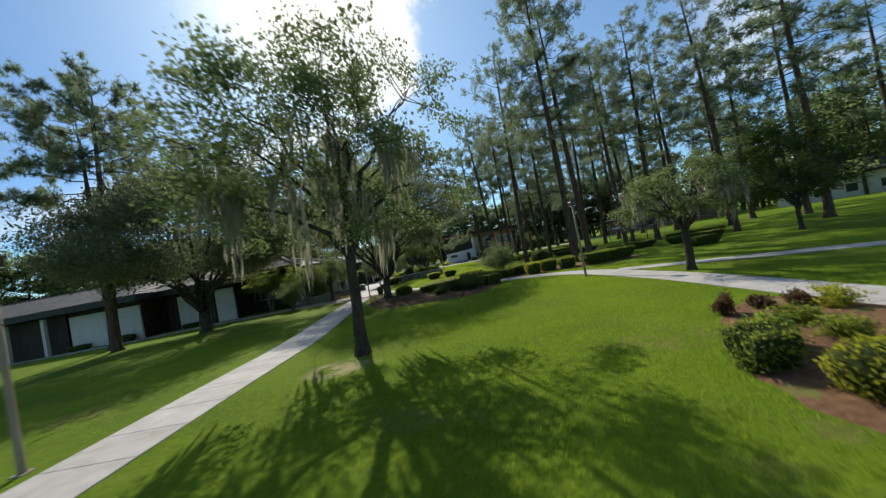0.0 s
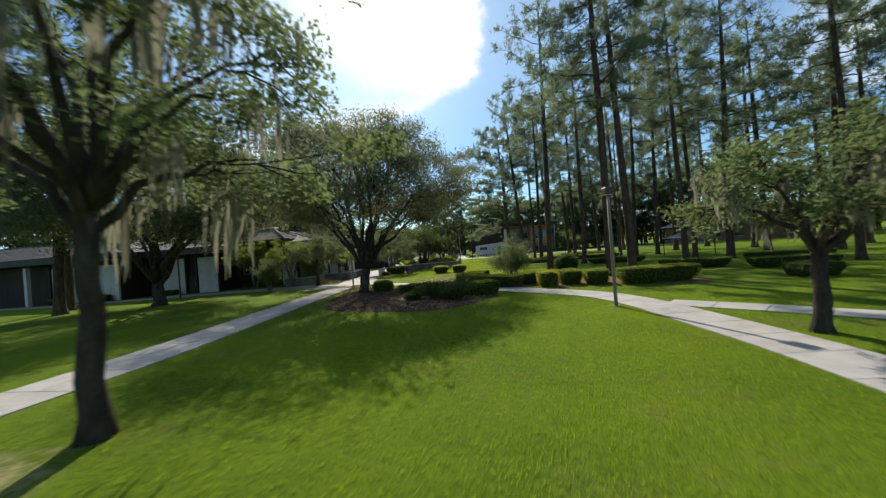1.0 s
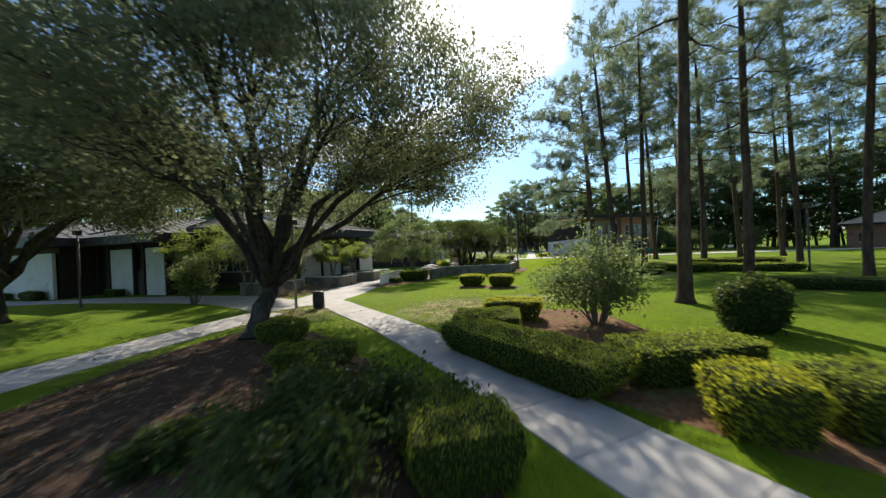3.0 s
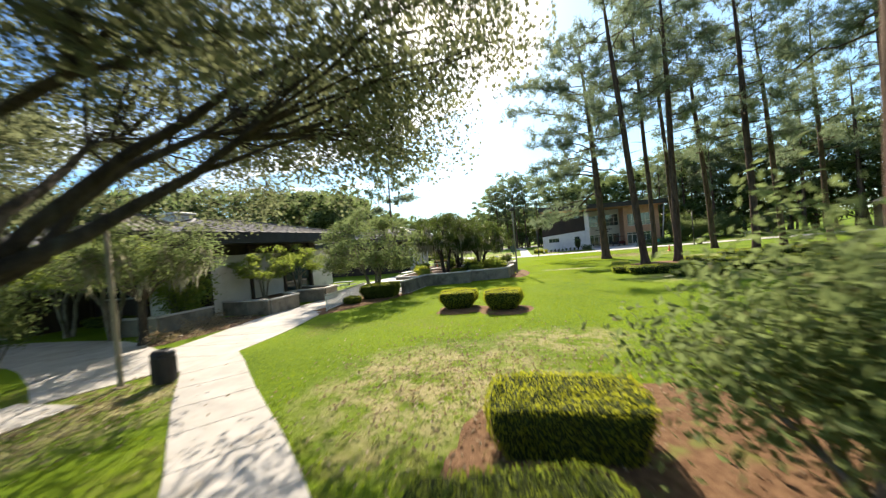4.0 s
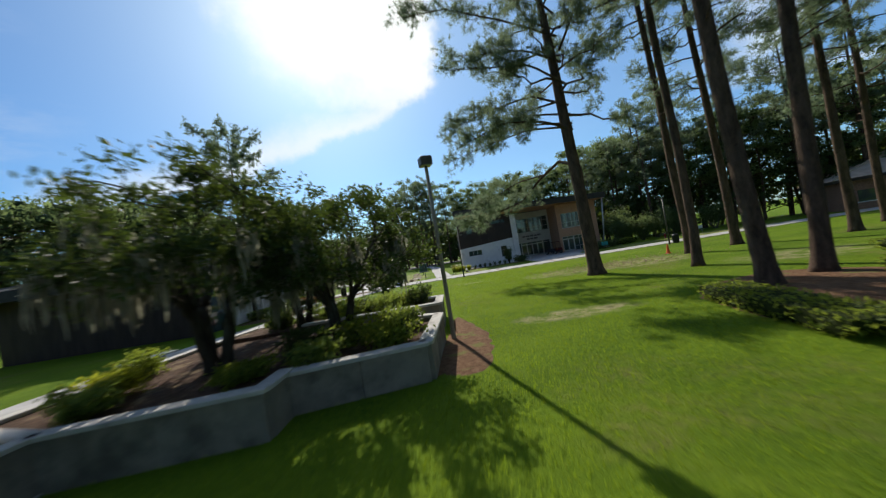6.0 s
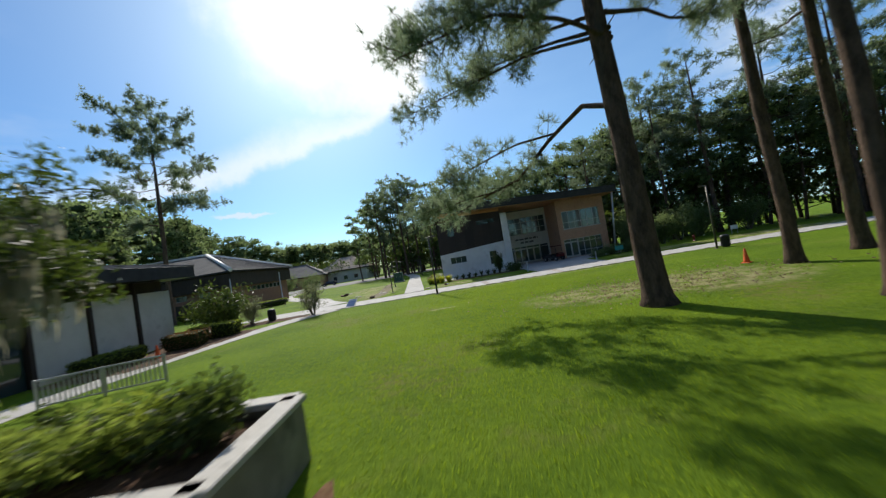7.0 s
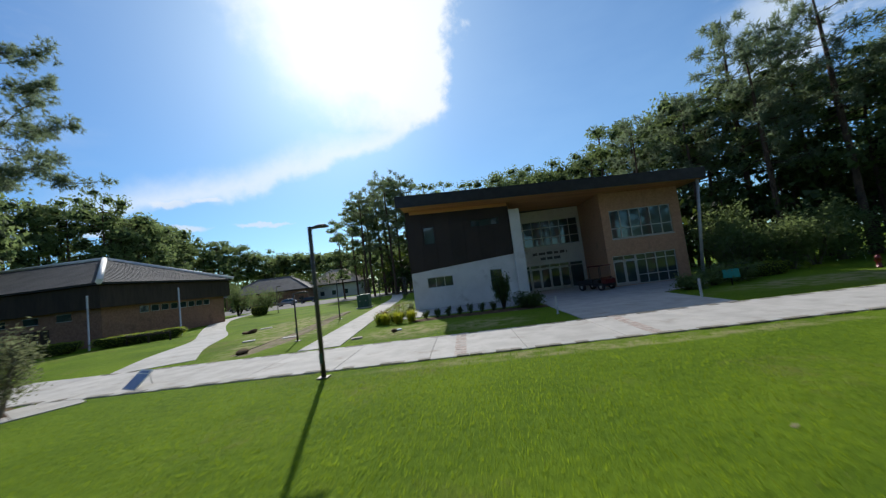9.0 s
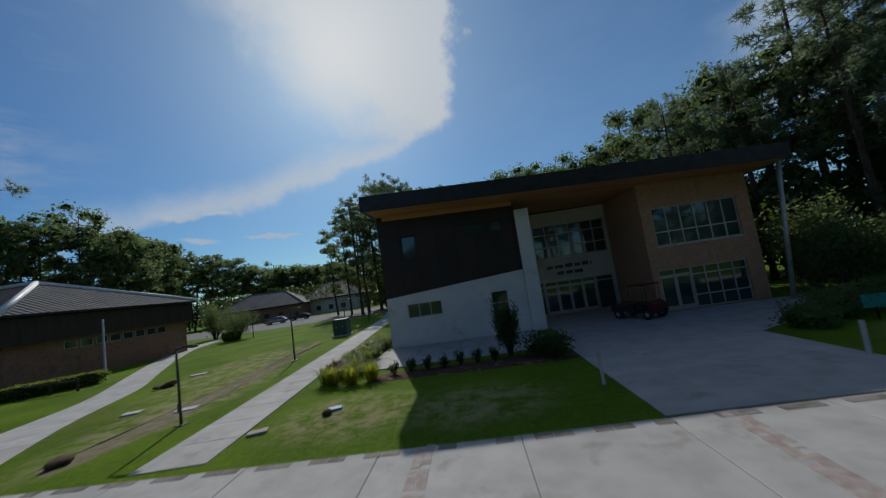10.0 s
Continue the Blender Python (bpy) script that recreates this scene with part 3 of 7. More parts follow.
def bed(name, outline, mat, label, z=0.02, rough=0.035, seed=1):
    """A planting bed: a low, uneven mound with a ragged edge."""
    rng = np.random.default_rng(seed)
    o = resample(list(outline) + [outline[0]], 0.35)[:-1]
    o = o + rng.standard_normal(o.shape) * 0.05
    NO_GRASS.append(o)
    mid = o.mean(axis=0)
    rings, k = [], len(o)
    for s, h in ((1.0, -0.01), (0.96, z), (0.8, z + rough), (0.6, z + rough * 1.6), (0.4, z + rough * 2), (0.2, z + rough * 2)):
        r = mid + (o - mid) * s
        hz = h + rng.standard_normal(k) * rough * (0.25 if s < 1 else 0)
        rings.append(np.column_stack([r, hz]))
    bf = Buf()
    f = [(i * k + j, i * k + (j + 1) % k, (i + 1) * k + (j + 1) % k, (i + 1) * k + j) for i in range(5) for j in range(k)]
    v = np.vstack(rings + [np.array([[mid[0], mid[1], z + rough * 2]])])
    bf.add(v, f, True)
    bf.f.append((np.array([[5 * k + j, 5 * k + (j + 1) % k, 6 * k] for j in range(k)]), True))
    return solid(name, bf, mat, label, "ground", kind="structure")


def wall_panel(buf, x0, x1, y0, y1, z0, top, holes):
    """An upright wall between y0 and y1 with openings right through it. top(x) gives its upper edge."""
    xs = sorted({x0, x1, *[h[0] for h in holes], *[h[1] for h in holes]})
    for a, b in zip(xs, xs[1:]):
        cuts = sorted([(h[2], h[3]) for h in holes if h[0] <= a + 1e-6 and h[1] >= b - 1e-6])
        z = z0
        for lo, hi in cuts + [(None, None)]:
            if lo is None:
                buf.prism([(a, y0), (b, y0), (b, y1), (a, y1)], z, [top(a), top(b), top(b), top(a)])
            else:
                if lo > z + 1e-6:
                    buf.box(a, b, y0, y1, z, lo)
                z = hi
    return buf


def glazing(parent, x0, x1, z0, z1, y, cols, rows, bar=0.06, name="window", flip=1, metal=None):
    """A framed window in a wall along x: each pane and the frame are parts. rows: heights as shares from the bottom."""
    w = part(name, Buf().box(x0 + 0.01, x1 - 0.01, y + 0.10 * flip, y + 0.13 * flip, z0 + 0.01, z1 - 0.01), DARK_METAL, parent)
    fr = Buf()
    fr.box(x0, x1, y - 0.04, y + 0.09, z0, z0 + bar).box(x0, x1, y - 0.04, y + 0.09, z1 - bar, z1)
    xs = np.linspace(x0, x1, cols + 1)
    for x in xs:
        a, b = (x - bar / 2, x + bar / 2)
        if x == xs[0]:
            a, b = x, x + bar
        elif x == xs[-1]:
            a, b = x - bar, x
        fr.box(a, b, y - 0.035, y + 0.085, z0 + bar, z1 - bar)
    zs = [z0] + [z0 + (z1 - z0) * r for r in rows] + [z1]
    for z in zs[1:-1]:
        for a, b in zip(xs, xs[1:]):
            fr.box(a + bar / 2, b - bar / 2, y - 0.03, y + 0.08, z - bar / 2, z + bar / 2)
    part("window_frame", fr, metal or STEEL, w)
    for a, b in zip(xs, xs[1:]):
        for lo, hi in zip(zs, zs[1:]):
            part("pane", Buf().box(a + bar * 0.4, b - bar * 0.4, y + 0.012, y + 0.03, lo + bar * 0.4, hi - bar * 0.4), GLASS, w)
    return w


# ---------------------------------------------------------------- plants
def curve_points(a, b, lift, k, rng, jitter):
    a, b = np.asarray(a, float), np.asarray(b, float)
    mid = (a + b) / 2 + np.array([0, 0, lift])
    t = np.linspace(0, 1, k)[:, None]
    p = (1 - t) ** 2 * a + 2 * t * (1 - t) * mid + t ** 2 * b
    p[1:-1] += rng.standard_normal((k - 2, 3)) * jitter
    return p


def hanging_moss(buf, points, rng, length):
    for p in points:
        for _ in range(rng.integers(4, 9)):
            a = p + rng.normal(0, 0.13, 3)
            ln = length * rng.uniform(0.35, 1.25)
            k = 5
            z = np.linspace(0, -ln, k)
            sway = np.cumsum(rng.normal(0, 0.03, (k, 2)), axis=0)
            w = np.array([0.02, 0.045, 0.05, 0.035, 0.006]) * rng.uniform(0.5, 1.3)
            ang = rng.uniform(0, np.pi)
            e = np.array([np.cos(ang), np.sin(ang), 0])
            c = np.column_stack([a[0] + sway[:, 0], a[1] + sway[:, 1], a[2] + z])
            v = np.concatenate([c - e * w[:, None], c + e * w[:, None]])
            buf.add(v, [(i, i + 1, k + i + 1, k + i) for i in range(k - 1)])


def gather(pts, k, rng, turns=6):
    """Sort points into k groups that lie close together."""
    k = max(1, min(k, len(pts)))
    cen = pts[rng.choice(len(pts), k, replace=False)]
    for _ in range(turns):
        own = np.argmin(((pts[:, None, :] - cen[None]) ** 2).sum(-1), axis=1)
        for i in range(k):
            if (own == i).any():
                cen[i] = pts[own == i].mean(axis=0)
    return own, cen


def bow(a, c, b, k):
    """A smooth arc from a to b that bends towards c."""
    t = np.linspace(0, 1, k)[:, None]
    return (1 - t) ** 2 * a + 2 * t * (1 - t) * c + t ** 2 * b


def broadleaf(name, label, seed, height, fork, spread, limbs, trunk_r, leaf_mat, bark, leaf=0.13, count=16000, low=0.25, lean=(0, 0), clumps=260, moss=0.0, moss_len=0.8, stems=1, aspect=0.5, group="trees", scatter=0.075, belly=0.36, hollow=0.5, rise=0.5, lumps=0.16, flat=0.6, long=1.0, airy=1.0):
    """A spreading tree: trunk, limbs that fork twice, and leaves in clumps round the twigs of an uneven crown."""
    rng = np.random.default_rng(seed)
    root = thing(name, label, "tree", group)
    wood, bark_buf = Buf(), Buf()
    base_z = height * low
    mid = np.array([lean[0], lean[1], base_z + belly * (height - base_z)])
    up, down = height - mid[2], mid[2] - base_z
    tops = []
    for s in range(stems):
        off = np.array([0.0, 0.0, 0.0]) if stems == 1 else np.array([np.cos(s * 6.283 / stems + 0.4), np.sin(s * 6.283 / stems + 0.4), 0])
        tp = np.array([lean[0] * 0.25, lean[1] * 0.25, fork]) + off * (spread * 0.15 if stems > 1 else 0)
        pts = curve_points(off * trunk_r * (1.1 if stems > 1 else 0) + np.array([0, 0, -0.15]), tp, 0, 8, rng, trunk_r * 0.12)
        rr = trunk_r * np.interp(np.linspace(0, 1, 8), [0, 0.07, 0.2, 1], [1.75, 1.28, 1.0, 0.86])
        bark_buf.tube(pts, rr, 12, True, 0.05, rng)
        tops.append(tp)
    part("trunk", bark_buf, bark, root)
    d = rng.standard_normal((clumps * 3, 3))
    d /= np.linalg.norm(d, axis=1)[:, None]
    d = d[d[:, 2] > -0.75][:clumps]
    n = len(d)
    bump = 1 + lumps * (np.sin(d @ np.array([3.1, 1.7, 2.3]) + seed) + np.sin(d @ np.array([-2.2, 4.1, 1.4]) + 2.0 * seed) + np.sin(d @ np.array([4.6, -3.0, 5.2]) + 0.7 * seed)) / 1.7
    rho = (hollow + (1 - hollow) * rng.random(n) ** 0.6) * bump * 0.93
    pts = mid + d * rho[:, None] * np.column_stack([np.full(n, spread), np.full(n, spread * long), np.where(d[:, 2] > 0, up, down)])
    pts[:, 2] = np.maximum(pts[:, 2], base_z * 0.9)
    own, cen = gather(pts, limbs, rng)
    for i in range(len(cen)):
        mine = pts[own == i]
        if not len(mine):
            continue
        start = tops[int(np.argmin([np.linalg.norm(cen[i] - t) for t in tops]))]
        st = start - np.array([0, 0, rng.uniform(0, 0.22) * fork * 0.6])
        end = st + (cen[i] - st) * 0.95
        ctrl = st + (end - st) * np.array([0.42, 0.42, 0.42 + rise * 0.4]) + np.array([0, 0, rise * 0.08 * np.linalg.norm(end - st)])
        limb = bow(st, ctrl, end, 10) + np.vstack([np.zeros(3), rng.normal(0, spread * 0.012, (9, 3))])
        r0 = trunk_r * rng.uniform(0.42, 0.6)
        wood.tube(limb, np.linspace(r0, r0 * 0.16, 10), 8, True, 0.04, rng)
        own2, cen2 = gather(mine, max(2, len(mine) // 4), rng, 4)
        for j in range(len(cen2)):
            few = mine[own2 == j]
            if not len(few):
                continue
            gap = np.linalg.norm(limb - cen2[j], axis=1)
            k = int(np.clip(np.argmin(gap) - rng.integers(1, 4), 2, 9))
            a, b = limb[k], limb[k] + (cen2[j] - limb[k]) * 0.96
            br = bow(a, (a + b) / 2 + (limb[k] - limb[k - 1]) * 0.5, b, 6) + np.vstack([np.zeros(3), rng.normal(0, spread * 0.008, (5, 3))])
            r1 = max(r0 * (1 - k / 10.0) * 0.62, trunk_r * 0.07)
            wood.tube(br, np.linspace(r1, 0.014, 6), 6, False, 0.03, rng)
            for p in few:
                q = br[rng.integers(2, 6)]
                wood.tube([q, (q + p) / 2 + rng.normal(0, spread * 0.012, 3), p], [0.02, 0.014, 0.006], 4, False)
                for _ in range(2):
                    e = p + rng.normal(0, spread * scatter * 0.8, 3)
                    wood.tube([(q + p) / 2, e], [0.010, 0.004], 3, False)
    tagged(part("branching", wood, bark, root), kind="stuff")
    weight = rng.uniform(0.25, 1.0, n) * np.interp(d[:, 2], [-0.6, 0.25], [airy, 1.0])
    per = rng.multinomial(count, weight / weight.sum())
    spot = np.repeat(pts, per, axis=0)
    wide = np.repeat(rng.uniform(0.75, 1.3, n), per)[:, None]
    spot = spot + np.clip(rng.standard_normal(spot.shape), -1.7, 1.7) * wide * np.array([1, 1, flat]) * spread * scatter
    part("crown", Buf().leaves(spot, leaf, rng, aspect, 0.35), leaf_mat, root)
    if moss:
        mb = Buf()
        pick = pts[(rng.random(n) < moss) & (rho < 0.86)]
        pick = pick[pick[:, 2] < base_z + (height - base_z) * 0.6]
        pick = np.concatenate([pick + rng.normal(0, spread * 0.03, pick.shape) for _ in range(3)]) if len(pick) else pick
        hanging_moss(mb, pick, rng, moss_len)
        tagged(part("hanging_moss", mb, MOSS, root, "grey Spanish moss in long strands"), kind="stuff")
    return root


def pine(name, label, seed, height, trunk_r, crown_from, reach, limbs=24, tufts=46, needle=0.34, bend=(0.0, 0.0), extra=(), per=11, group="pines", stubs=4, width=0.036, keep=None, twigs=8):
    """A tall southern pine: bare flaked trunk, open crown of crooked limbs with tufts of long needles."""
    rng = np.random.default_rng(seed)
    root = thing(name, label, "tree", group)
    k = 16
    h = np.linspace(0, 1, k)
    sway = np.cumsum(rng.normal(0, 0.028, (k, 2)), axis=0)
    pts = np.column_stack([sway[:, 0] + bend[0] * h ** 1.3, sway[:, 1] + bend[1] * h ** 1.3, h * height])
    pts[0] = (0, 0, -0.2)
    hh = np.concatenate([[0, 0.012, 0.03], np.linspace(0.07, 1, 14)])
    cx = np.column_stack([np.interp(hh, h, pts[:, a]) for a in range(3)])
    cx[1, 2], cx[0, 2] = 0.25, -0.2
    rad = trunk_r * np.interp(hh, [0, 0.012, 0.035, 0.08, 0.6, 1.0], [1.75, 1.3, 1.07, 0.98, 0.66, 0.1])
    part("trunk", Buf().tube(cx, rad, 14, True, 0.035, rng), PINE_BARK, root)
    at = lambda u: np.array([np.interp(u, h, pts[:, a]) for a in range(3)])
    wood, cen, axes = Buf(), [], []

    def limb(p, r0, weight):
        wood.tube(p, np.linspace(r0, 0.018, len(p)), 5, False, 0.04, rng)
        total = max(6, int(tufts * weight))
        for j in range(max(3, int(twigs * weight))):
            u = rng.uniform(0.35, 1.0) * (len(p) - 1)
            a = p[int(u)] * (1 - u % 1) + p[min(int(u) + 1, len(p) - 1)] * (u % 1)
            d = rng.standard_normal(3) * 0.8 + (p[-1] - p[0]) / np.linalg.norm(p[-1] - p[0]) * 0.8
            d[2] += 0.25
            d /= np.linalg.norm(d)
            ln = rng.uniform(0.5, 1.15) * (0.6 + 0.4 * min(weight, 1.5))
            b = a + d * ln
            if keep and not keep(b):
                continue
            mid = (a + b) / 2 + rng.normal(0, 0.06, 3)
            wood.tube([a, mid, b], [0.022, 0.016, 0.008], 3, False)
            for q in range(max(2, total // max(3, int(twigs * weight)))):
                w = rng.uniform(0.35, 1.08)
                c = a + (b - a) * w + rng.normal(0, 0.16, 3)
                if keep and not keep(c):
                    continue
                cen.append(c)
                axes.append((c - (a + (b - a) * w)) * 2.2 + d * 0.6 + np.array([0, 0, 0.3]))

    for i in range(limbs):
        u = crown_from + (0.985 - crown_from) * ((i + rng.uniform(0, 0.8)) / limbs) ** 0.9
        az = i * 2.39996 + rng.uniform(-0.5, 0.5)
        top_share = (u - crown_from) / (1 - crown_from)
        ln = reach * np.interp(top_share, [0, 0.25, 0.7, 1], [0.8, 1.0, 0.8, 0.28]) * rng.uniform(0.65, 1.15)
        rise = np.interp(top_share, [0, 0.5, 1], [-0.05, 0.22, 0.75]) + rng.uniform(-0.15, 0.15)
        a = at(u)
        d = np.array([np.cos(az), np.sin(az), rise])
        b = a + d * ln
        p = curve_points(a, b, -ln * 0.08, 6, rng, ln * 0.045)
        limb(p, trunk_r * np.interp(top_share, [0, 1], [0.24, 0.1]), np.clip(ln / 3.0, 0.35, 1.4))
    for p, r0, w in extra:
        limb(resample3(p, 12), r0, w)
    for i in range(stubs):
        u = rng.uniform(0.3, crown_from)
        az = rng.uniform(0, 6.28)
        a = at(u)
        wood.tube([a, a + np.array([np.cos(az), np.sin(az), 0.15]) * rng.uniform(0.4, 0.9), a + np.array([np.cos(az), np.sin(az), 0.1]) * rng.uniform(0.9, 1.6)], [0.04, 0.028, 0.01], 5, False)
    tagged(part("branching", wood, PINE_BARK, root), kind="stuff")
    part("needle_crown", Buf().needles(cen, axes, needle, rng, per, width), NEEDLES, root)
    return root


def resample3(pts, k):
    pts = np.asarray(pts, dtype=float)
    s = np.concatenate([[0], np.cumsum(np.linalg.norm(np.diff(pts, axis=0), axis=1))])
    u = np.linspace(0, s[-1], k)
    return np.stack([np.interp(u, s, pts[:, a]) for a in range(3)], axis=1)


PLACED = set()


def stand(root, x, y, rz=0.0, s=1.0, tilt=(0.0, 0.0), z=0.0):
    """Set a thing at its place; later calls make copies of it."""
    m = pose(x, y, z, tilt[0], tilt[1], 0) @ pose(0, 0, 0, 0, 0, rz) @ Matrix.Scale(s, 4)
    if root.name not in PLACED:
        PLACED.add(root.name)
        root.matrix_basis = m
        return root
    return copy_thing(root, m @ Matrix.Diagonal((1 / root.scale.x, 1 / root.scale.y, 1 / root.scale.z, 1)))


def clipped_body(w, d, h, rng, round_=0.25, lumps=0.04, n=9, foot=0.80):
    """A clipped hedge or bush: a rounded block with an uneven skin. Gives vertices, faces and outward normals."""
    verts, faces = [], []
    g = np.linspace(-1, 1, n)
    for ax in range(3):
        for sg in (-1, 1):
            if ax == 2 and sg == -1:
                continue
            a, b = np.meshgrid(g, g, indexing="ij")
            p = np.zeros((n, n, 3))
            p[..., ax], p[..., (ax + 1) % 3], p[..., (ax + 2) % 3] = sg, a * sg, b
            base = len(verts) * n * n
            verts.append(p.reshape(-1, 3))
            i, j = np.meshgrid(np.arange(n - 1), np.arange(n - 1), indexing="ij")
            q = base + i * n + j
            faces.append(np.stack([q, q + n, q + n + 1, q + 1], axis=-1).reshape(-1, 4))
    v = np.concatenate(verts)
    f = np.concatenate(faces)
    sphere = v / np.linalg.norm(v, axis=1)[:, None]
    v = v * (1 - round_) + sphere * round_ * 1.25
    low = v[:, 2] < -0.2
    size = np.array([w / 2, d / 2, h / 2])
    nrm = sphere.copy()
    out = np.array([noise.noise(Vector(tuple(q * size * 2.2)) + Vector((rng.uniform() * 0 + w * 7, d * 5, h))) for q in v])
    v = v * size + nrm * (out * lumps * 2)[:, None]
    v[:, 2] += h / 2
    v[:, 2] = np.maximum(v[:, 2], 0.0)
    v[:, :2] *= np.interp(v[:, 2] / h, [0.0, 0.6, 1.0], [foot, 0.97, 1.0])[:, None]
    return v, f, nrm


def hedge(name, x, y, w, d, h, rz=0.0, mat=None, label="clipped green box hedge", seed=1, round_=0.25, leaf=0.075, dens=230, category="hedge", group="hedges", lumps=0.05, fuzz=0.05, z=0.0, foot=0.80):
    rng = np.random.default_rng(seed)
    root = thing(name, label, category, group, pose(x, y, z, 0, 0, rz))
    v, f, nrm = clipped_body(w, d, h, rng, round_, lumps, 11, foot)
    # closed dark body just under the leaves, in place of the hedge's inner shade
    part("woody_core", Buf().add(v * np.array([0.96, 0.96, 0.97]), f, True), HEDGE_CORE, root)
    a, b, c, e = v[f[:, 0]], v[f[:, 1]], v[f[:, 2]], v[f[:, 3]]
    area = 0.5 * (np.linalg.norm(np.cross(b - a, c - a), axis=1) + np.linalg.norm(np.cross(c - a, e - a), axis=1))
    count = int(area.sum() * dens)
    pick = rng.choice(len(f), count, p=area / area.sum())
    s, t = rng.random((count, 1)), rng.random((count, 1))
    p = a[pick] * (1 - s) * (1 - t) + b[pick] * s * (1 - t) + c[pick] * s * t + e[pick] * (1 - s) * t
    nn = nrm[f[pick, 0]]
    p = p + nn * np.abs(rng.normal(0, fuzz, (count, 1)))
    p = p[p[:, 2] > 0.02]
    part("leafage", Buf().leaves(p, leaf, rng, 0.6, -0.1, nn[:len(p)] * 0.4), mat or HEDGE_LEAF, root)
    return root


def loose_shrub(name, x, y, r, h, mat, label, seed=1, stems=9, leaf=0.09, count=2200, bark=None, category="shrub", group="shrubs", z=0.0, aspect=0.5, low=0.15):
    """An open bush: stems from the ground and leaves gathered round them."""
    rng = np.random.default_rng(seed)
    root = thing(name, label, category, group, pose(x, y, z))
    wood, cen = Buf(), []
    for i in range(stems):
        az = i * 2.4 + rng.uniform(-0.4, 0.4)
        e = r * rng.uniform(0.35, 0.95)
        tip = np.array([np.cos(az) * e, np.sin(az) * e, h * rng.uniform(0.7, 1.0) * np.sqrt(max(0.25, 1 - (e / r) ** 2 * 0.6))])
        p = curve_points((np.cos(az) * r * 0.08, np.sin(az) * r * 0.08, -0.03), tip, h * 0.12, 6, rng, r * 0.03)
        wood.tube(p, np.linspace(0.012 + 0.012 * h, 0.005, 6), 5, False)
        for j in range(7):
            q = p[rng.integers(2, 6)] + rng.normal(0, r * 0.18, 3)
            q[2] = max(q[2], h * low)
            wood.tube([p[rng.integers(2, 5)], q], [0.008, 0.004], 4, False)
            cen.append(q)
    tagged(part("stem", wood, bark or OAK_BARK, root), kind="stuff")
    cen = np.array(cen)
    c = cen[rng.integers(0, len(cen), count)] + rng.normal(0, 1, (count, 3)) * np.array([r * 0.17, r * 0.17, h * 0.09])
    c = c[c[:, 2] > 0.02]
    part("leafage", Buf().leaves(c, leaf, rng, aspect), mat, root)
    return root

# ---------------------------------------------------------------- ground
def build_ground():
    rng = np.random.default_rng(3)
    xs = np.concatenate([[-1500, -500, -200], np.arange(-100, 121, 2.5), [220, 520, 1500]])
    ys = np.concatenate([[-1200, -400, -120], np.arange(-20, 221, 2.5), [320, 620, 1800]])
    gx, gy = np.meshgrid(xs, ys, indexing="ij")
    gz = rng.normal(0, 0.006, gx.shape)
    n, k = gx.shape
    i, j = np.meshgrid(np.arange(n - 1), np.arange(k - 1), indexing="ij")
    q = i * k + j
    b = Buf().add(np.stack([gx, gy, gz], axis=-1).reshape(-1, 3), np.stack([q, q + k, q + k + 1, q + 1], axis=-1).reshape(-1, 4), True)
    solid("ground", b, LAWN, "mown green lawn with thin, dry patches", "lawn", kind="structure")


build_ground()

# beds
MULCH_EDGE = np.array([(-3.6, 40.6), (-2.4, 37.8), (-0.2, 36.5), (2.2, 35.7), (4.3, 35.5), (6.0, 36.6), (7.0, 38.2), (7.6, 39.8), (5.2, 42.4), (1.2, 45.6), (-2.0, 47.4), (-4.2, 47.6), (-4.6, 44.0)])
bed("mulch_bed", [tuple(p) for p in MULCH_EDGE], MULCH, "bark mulch strewn with fallen leaves under the big oak", 0.02, 0.03, 2)
bed("shrub_bed", [(11.1, 21.2), (9.6, 18.6), (8.5, 17.0), (8.3, 15.0), (8.7, 12.0), (11.0, 10.0), (13.6, 13.0), (13.7, 19.0), (13.2, 21.6)], STRAW, "red-brown bark mulch in a shrub bed", 0.02, 0.04, 3)
bed("hedge_bed", [(4.0, 47.6), (9.6, 42.6), (13.8, 41.2), (19.4, 39.9), (20.2, 42.8), (15.0, 45.0), (11.4, 46.6), (9.6, 51.8), (7.0, 52.8), (4.4, 51.6)], STRAW, "pine straw under clipped hedges", 0.012, 0.02, 4)
bed("twin_bed", [(0.4, 60.6), (1.2, 60.1), (2.0, 60.3), (2.5, 60.7), (2.8, 60.1), (3.8, 59.7), (4.7, 60.0), (5.0, 61.3), (3.9, 62.2), (2.4, 62.2), (1.0, 62.8), (0.2, 62.2)], STRAW, "pine straw round two clipped bushes", 0.01, 0.02, 5)
bed("pine_bed", [(10.6, 73.6), (13.4, 71.6), (16.8, 73.8), (17.6, 78.4), (15.6, 81.4), (11.8, 80.2), (10.4, 77.0)], STRAW, "pine straw in a hedged bed round pines", 0.012, 0.02, 6)
bed("lamp_bed", [(1.2, 74.6), (3.4, 74.9), (3.7, 78.0), (3.1, 80.6), (2.5, 82.2), (2.2, 78.0)], STRAW, "pine straw beside the planter wall", 0.012, 0.02, 7)
bed("bush_strip", [(-8.4, 62.0), (-6.6, 61.2), (-4.4, 66.6), (-4.6, 69.4), (-8.0, 69.0)], STRAW, "brown leaf litter under bushes", 0.012, 0.02, 8)
bed("litter_bed", [(-10.9, 54.9), (-10.3, 58.5), (-10.9, 61.5), (-13.6, 61.8), (-16.2, 59.4), (-13.2, 57.2)], MULCH, "leaf litter and bare earth beside the ramp", 0.012, 0.03, 13)
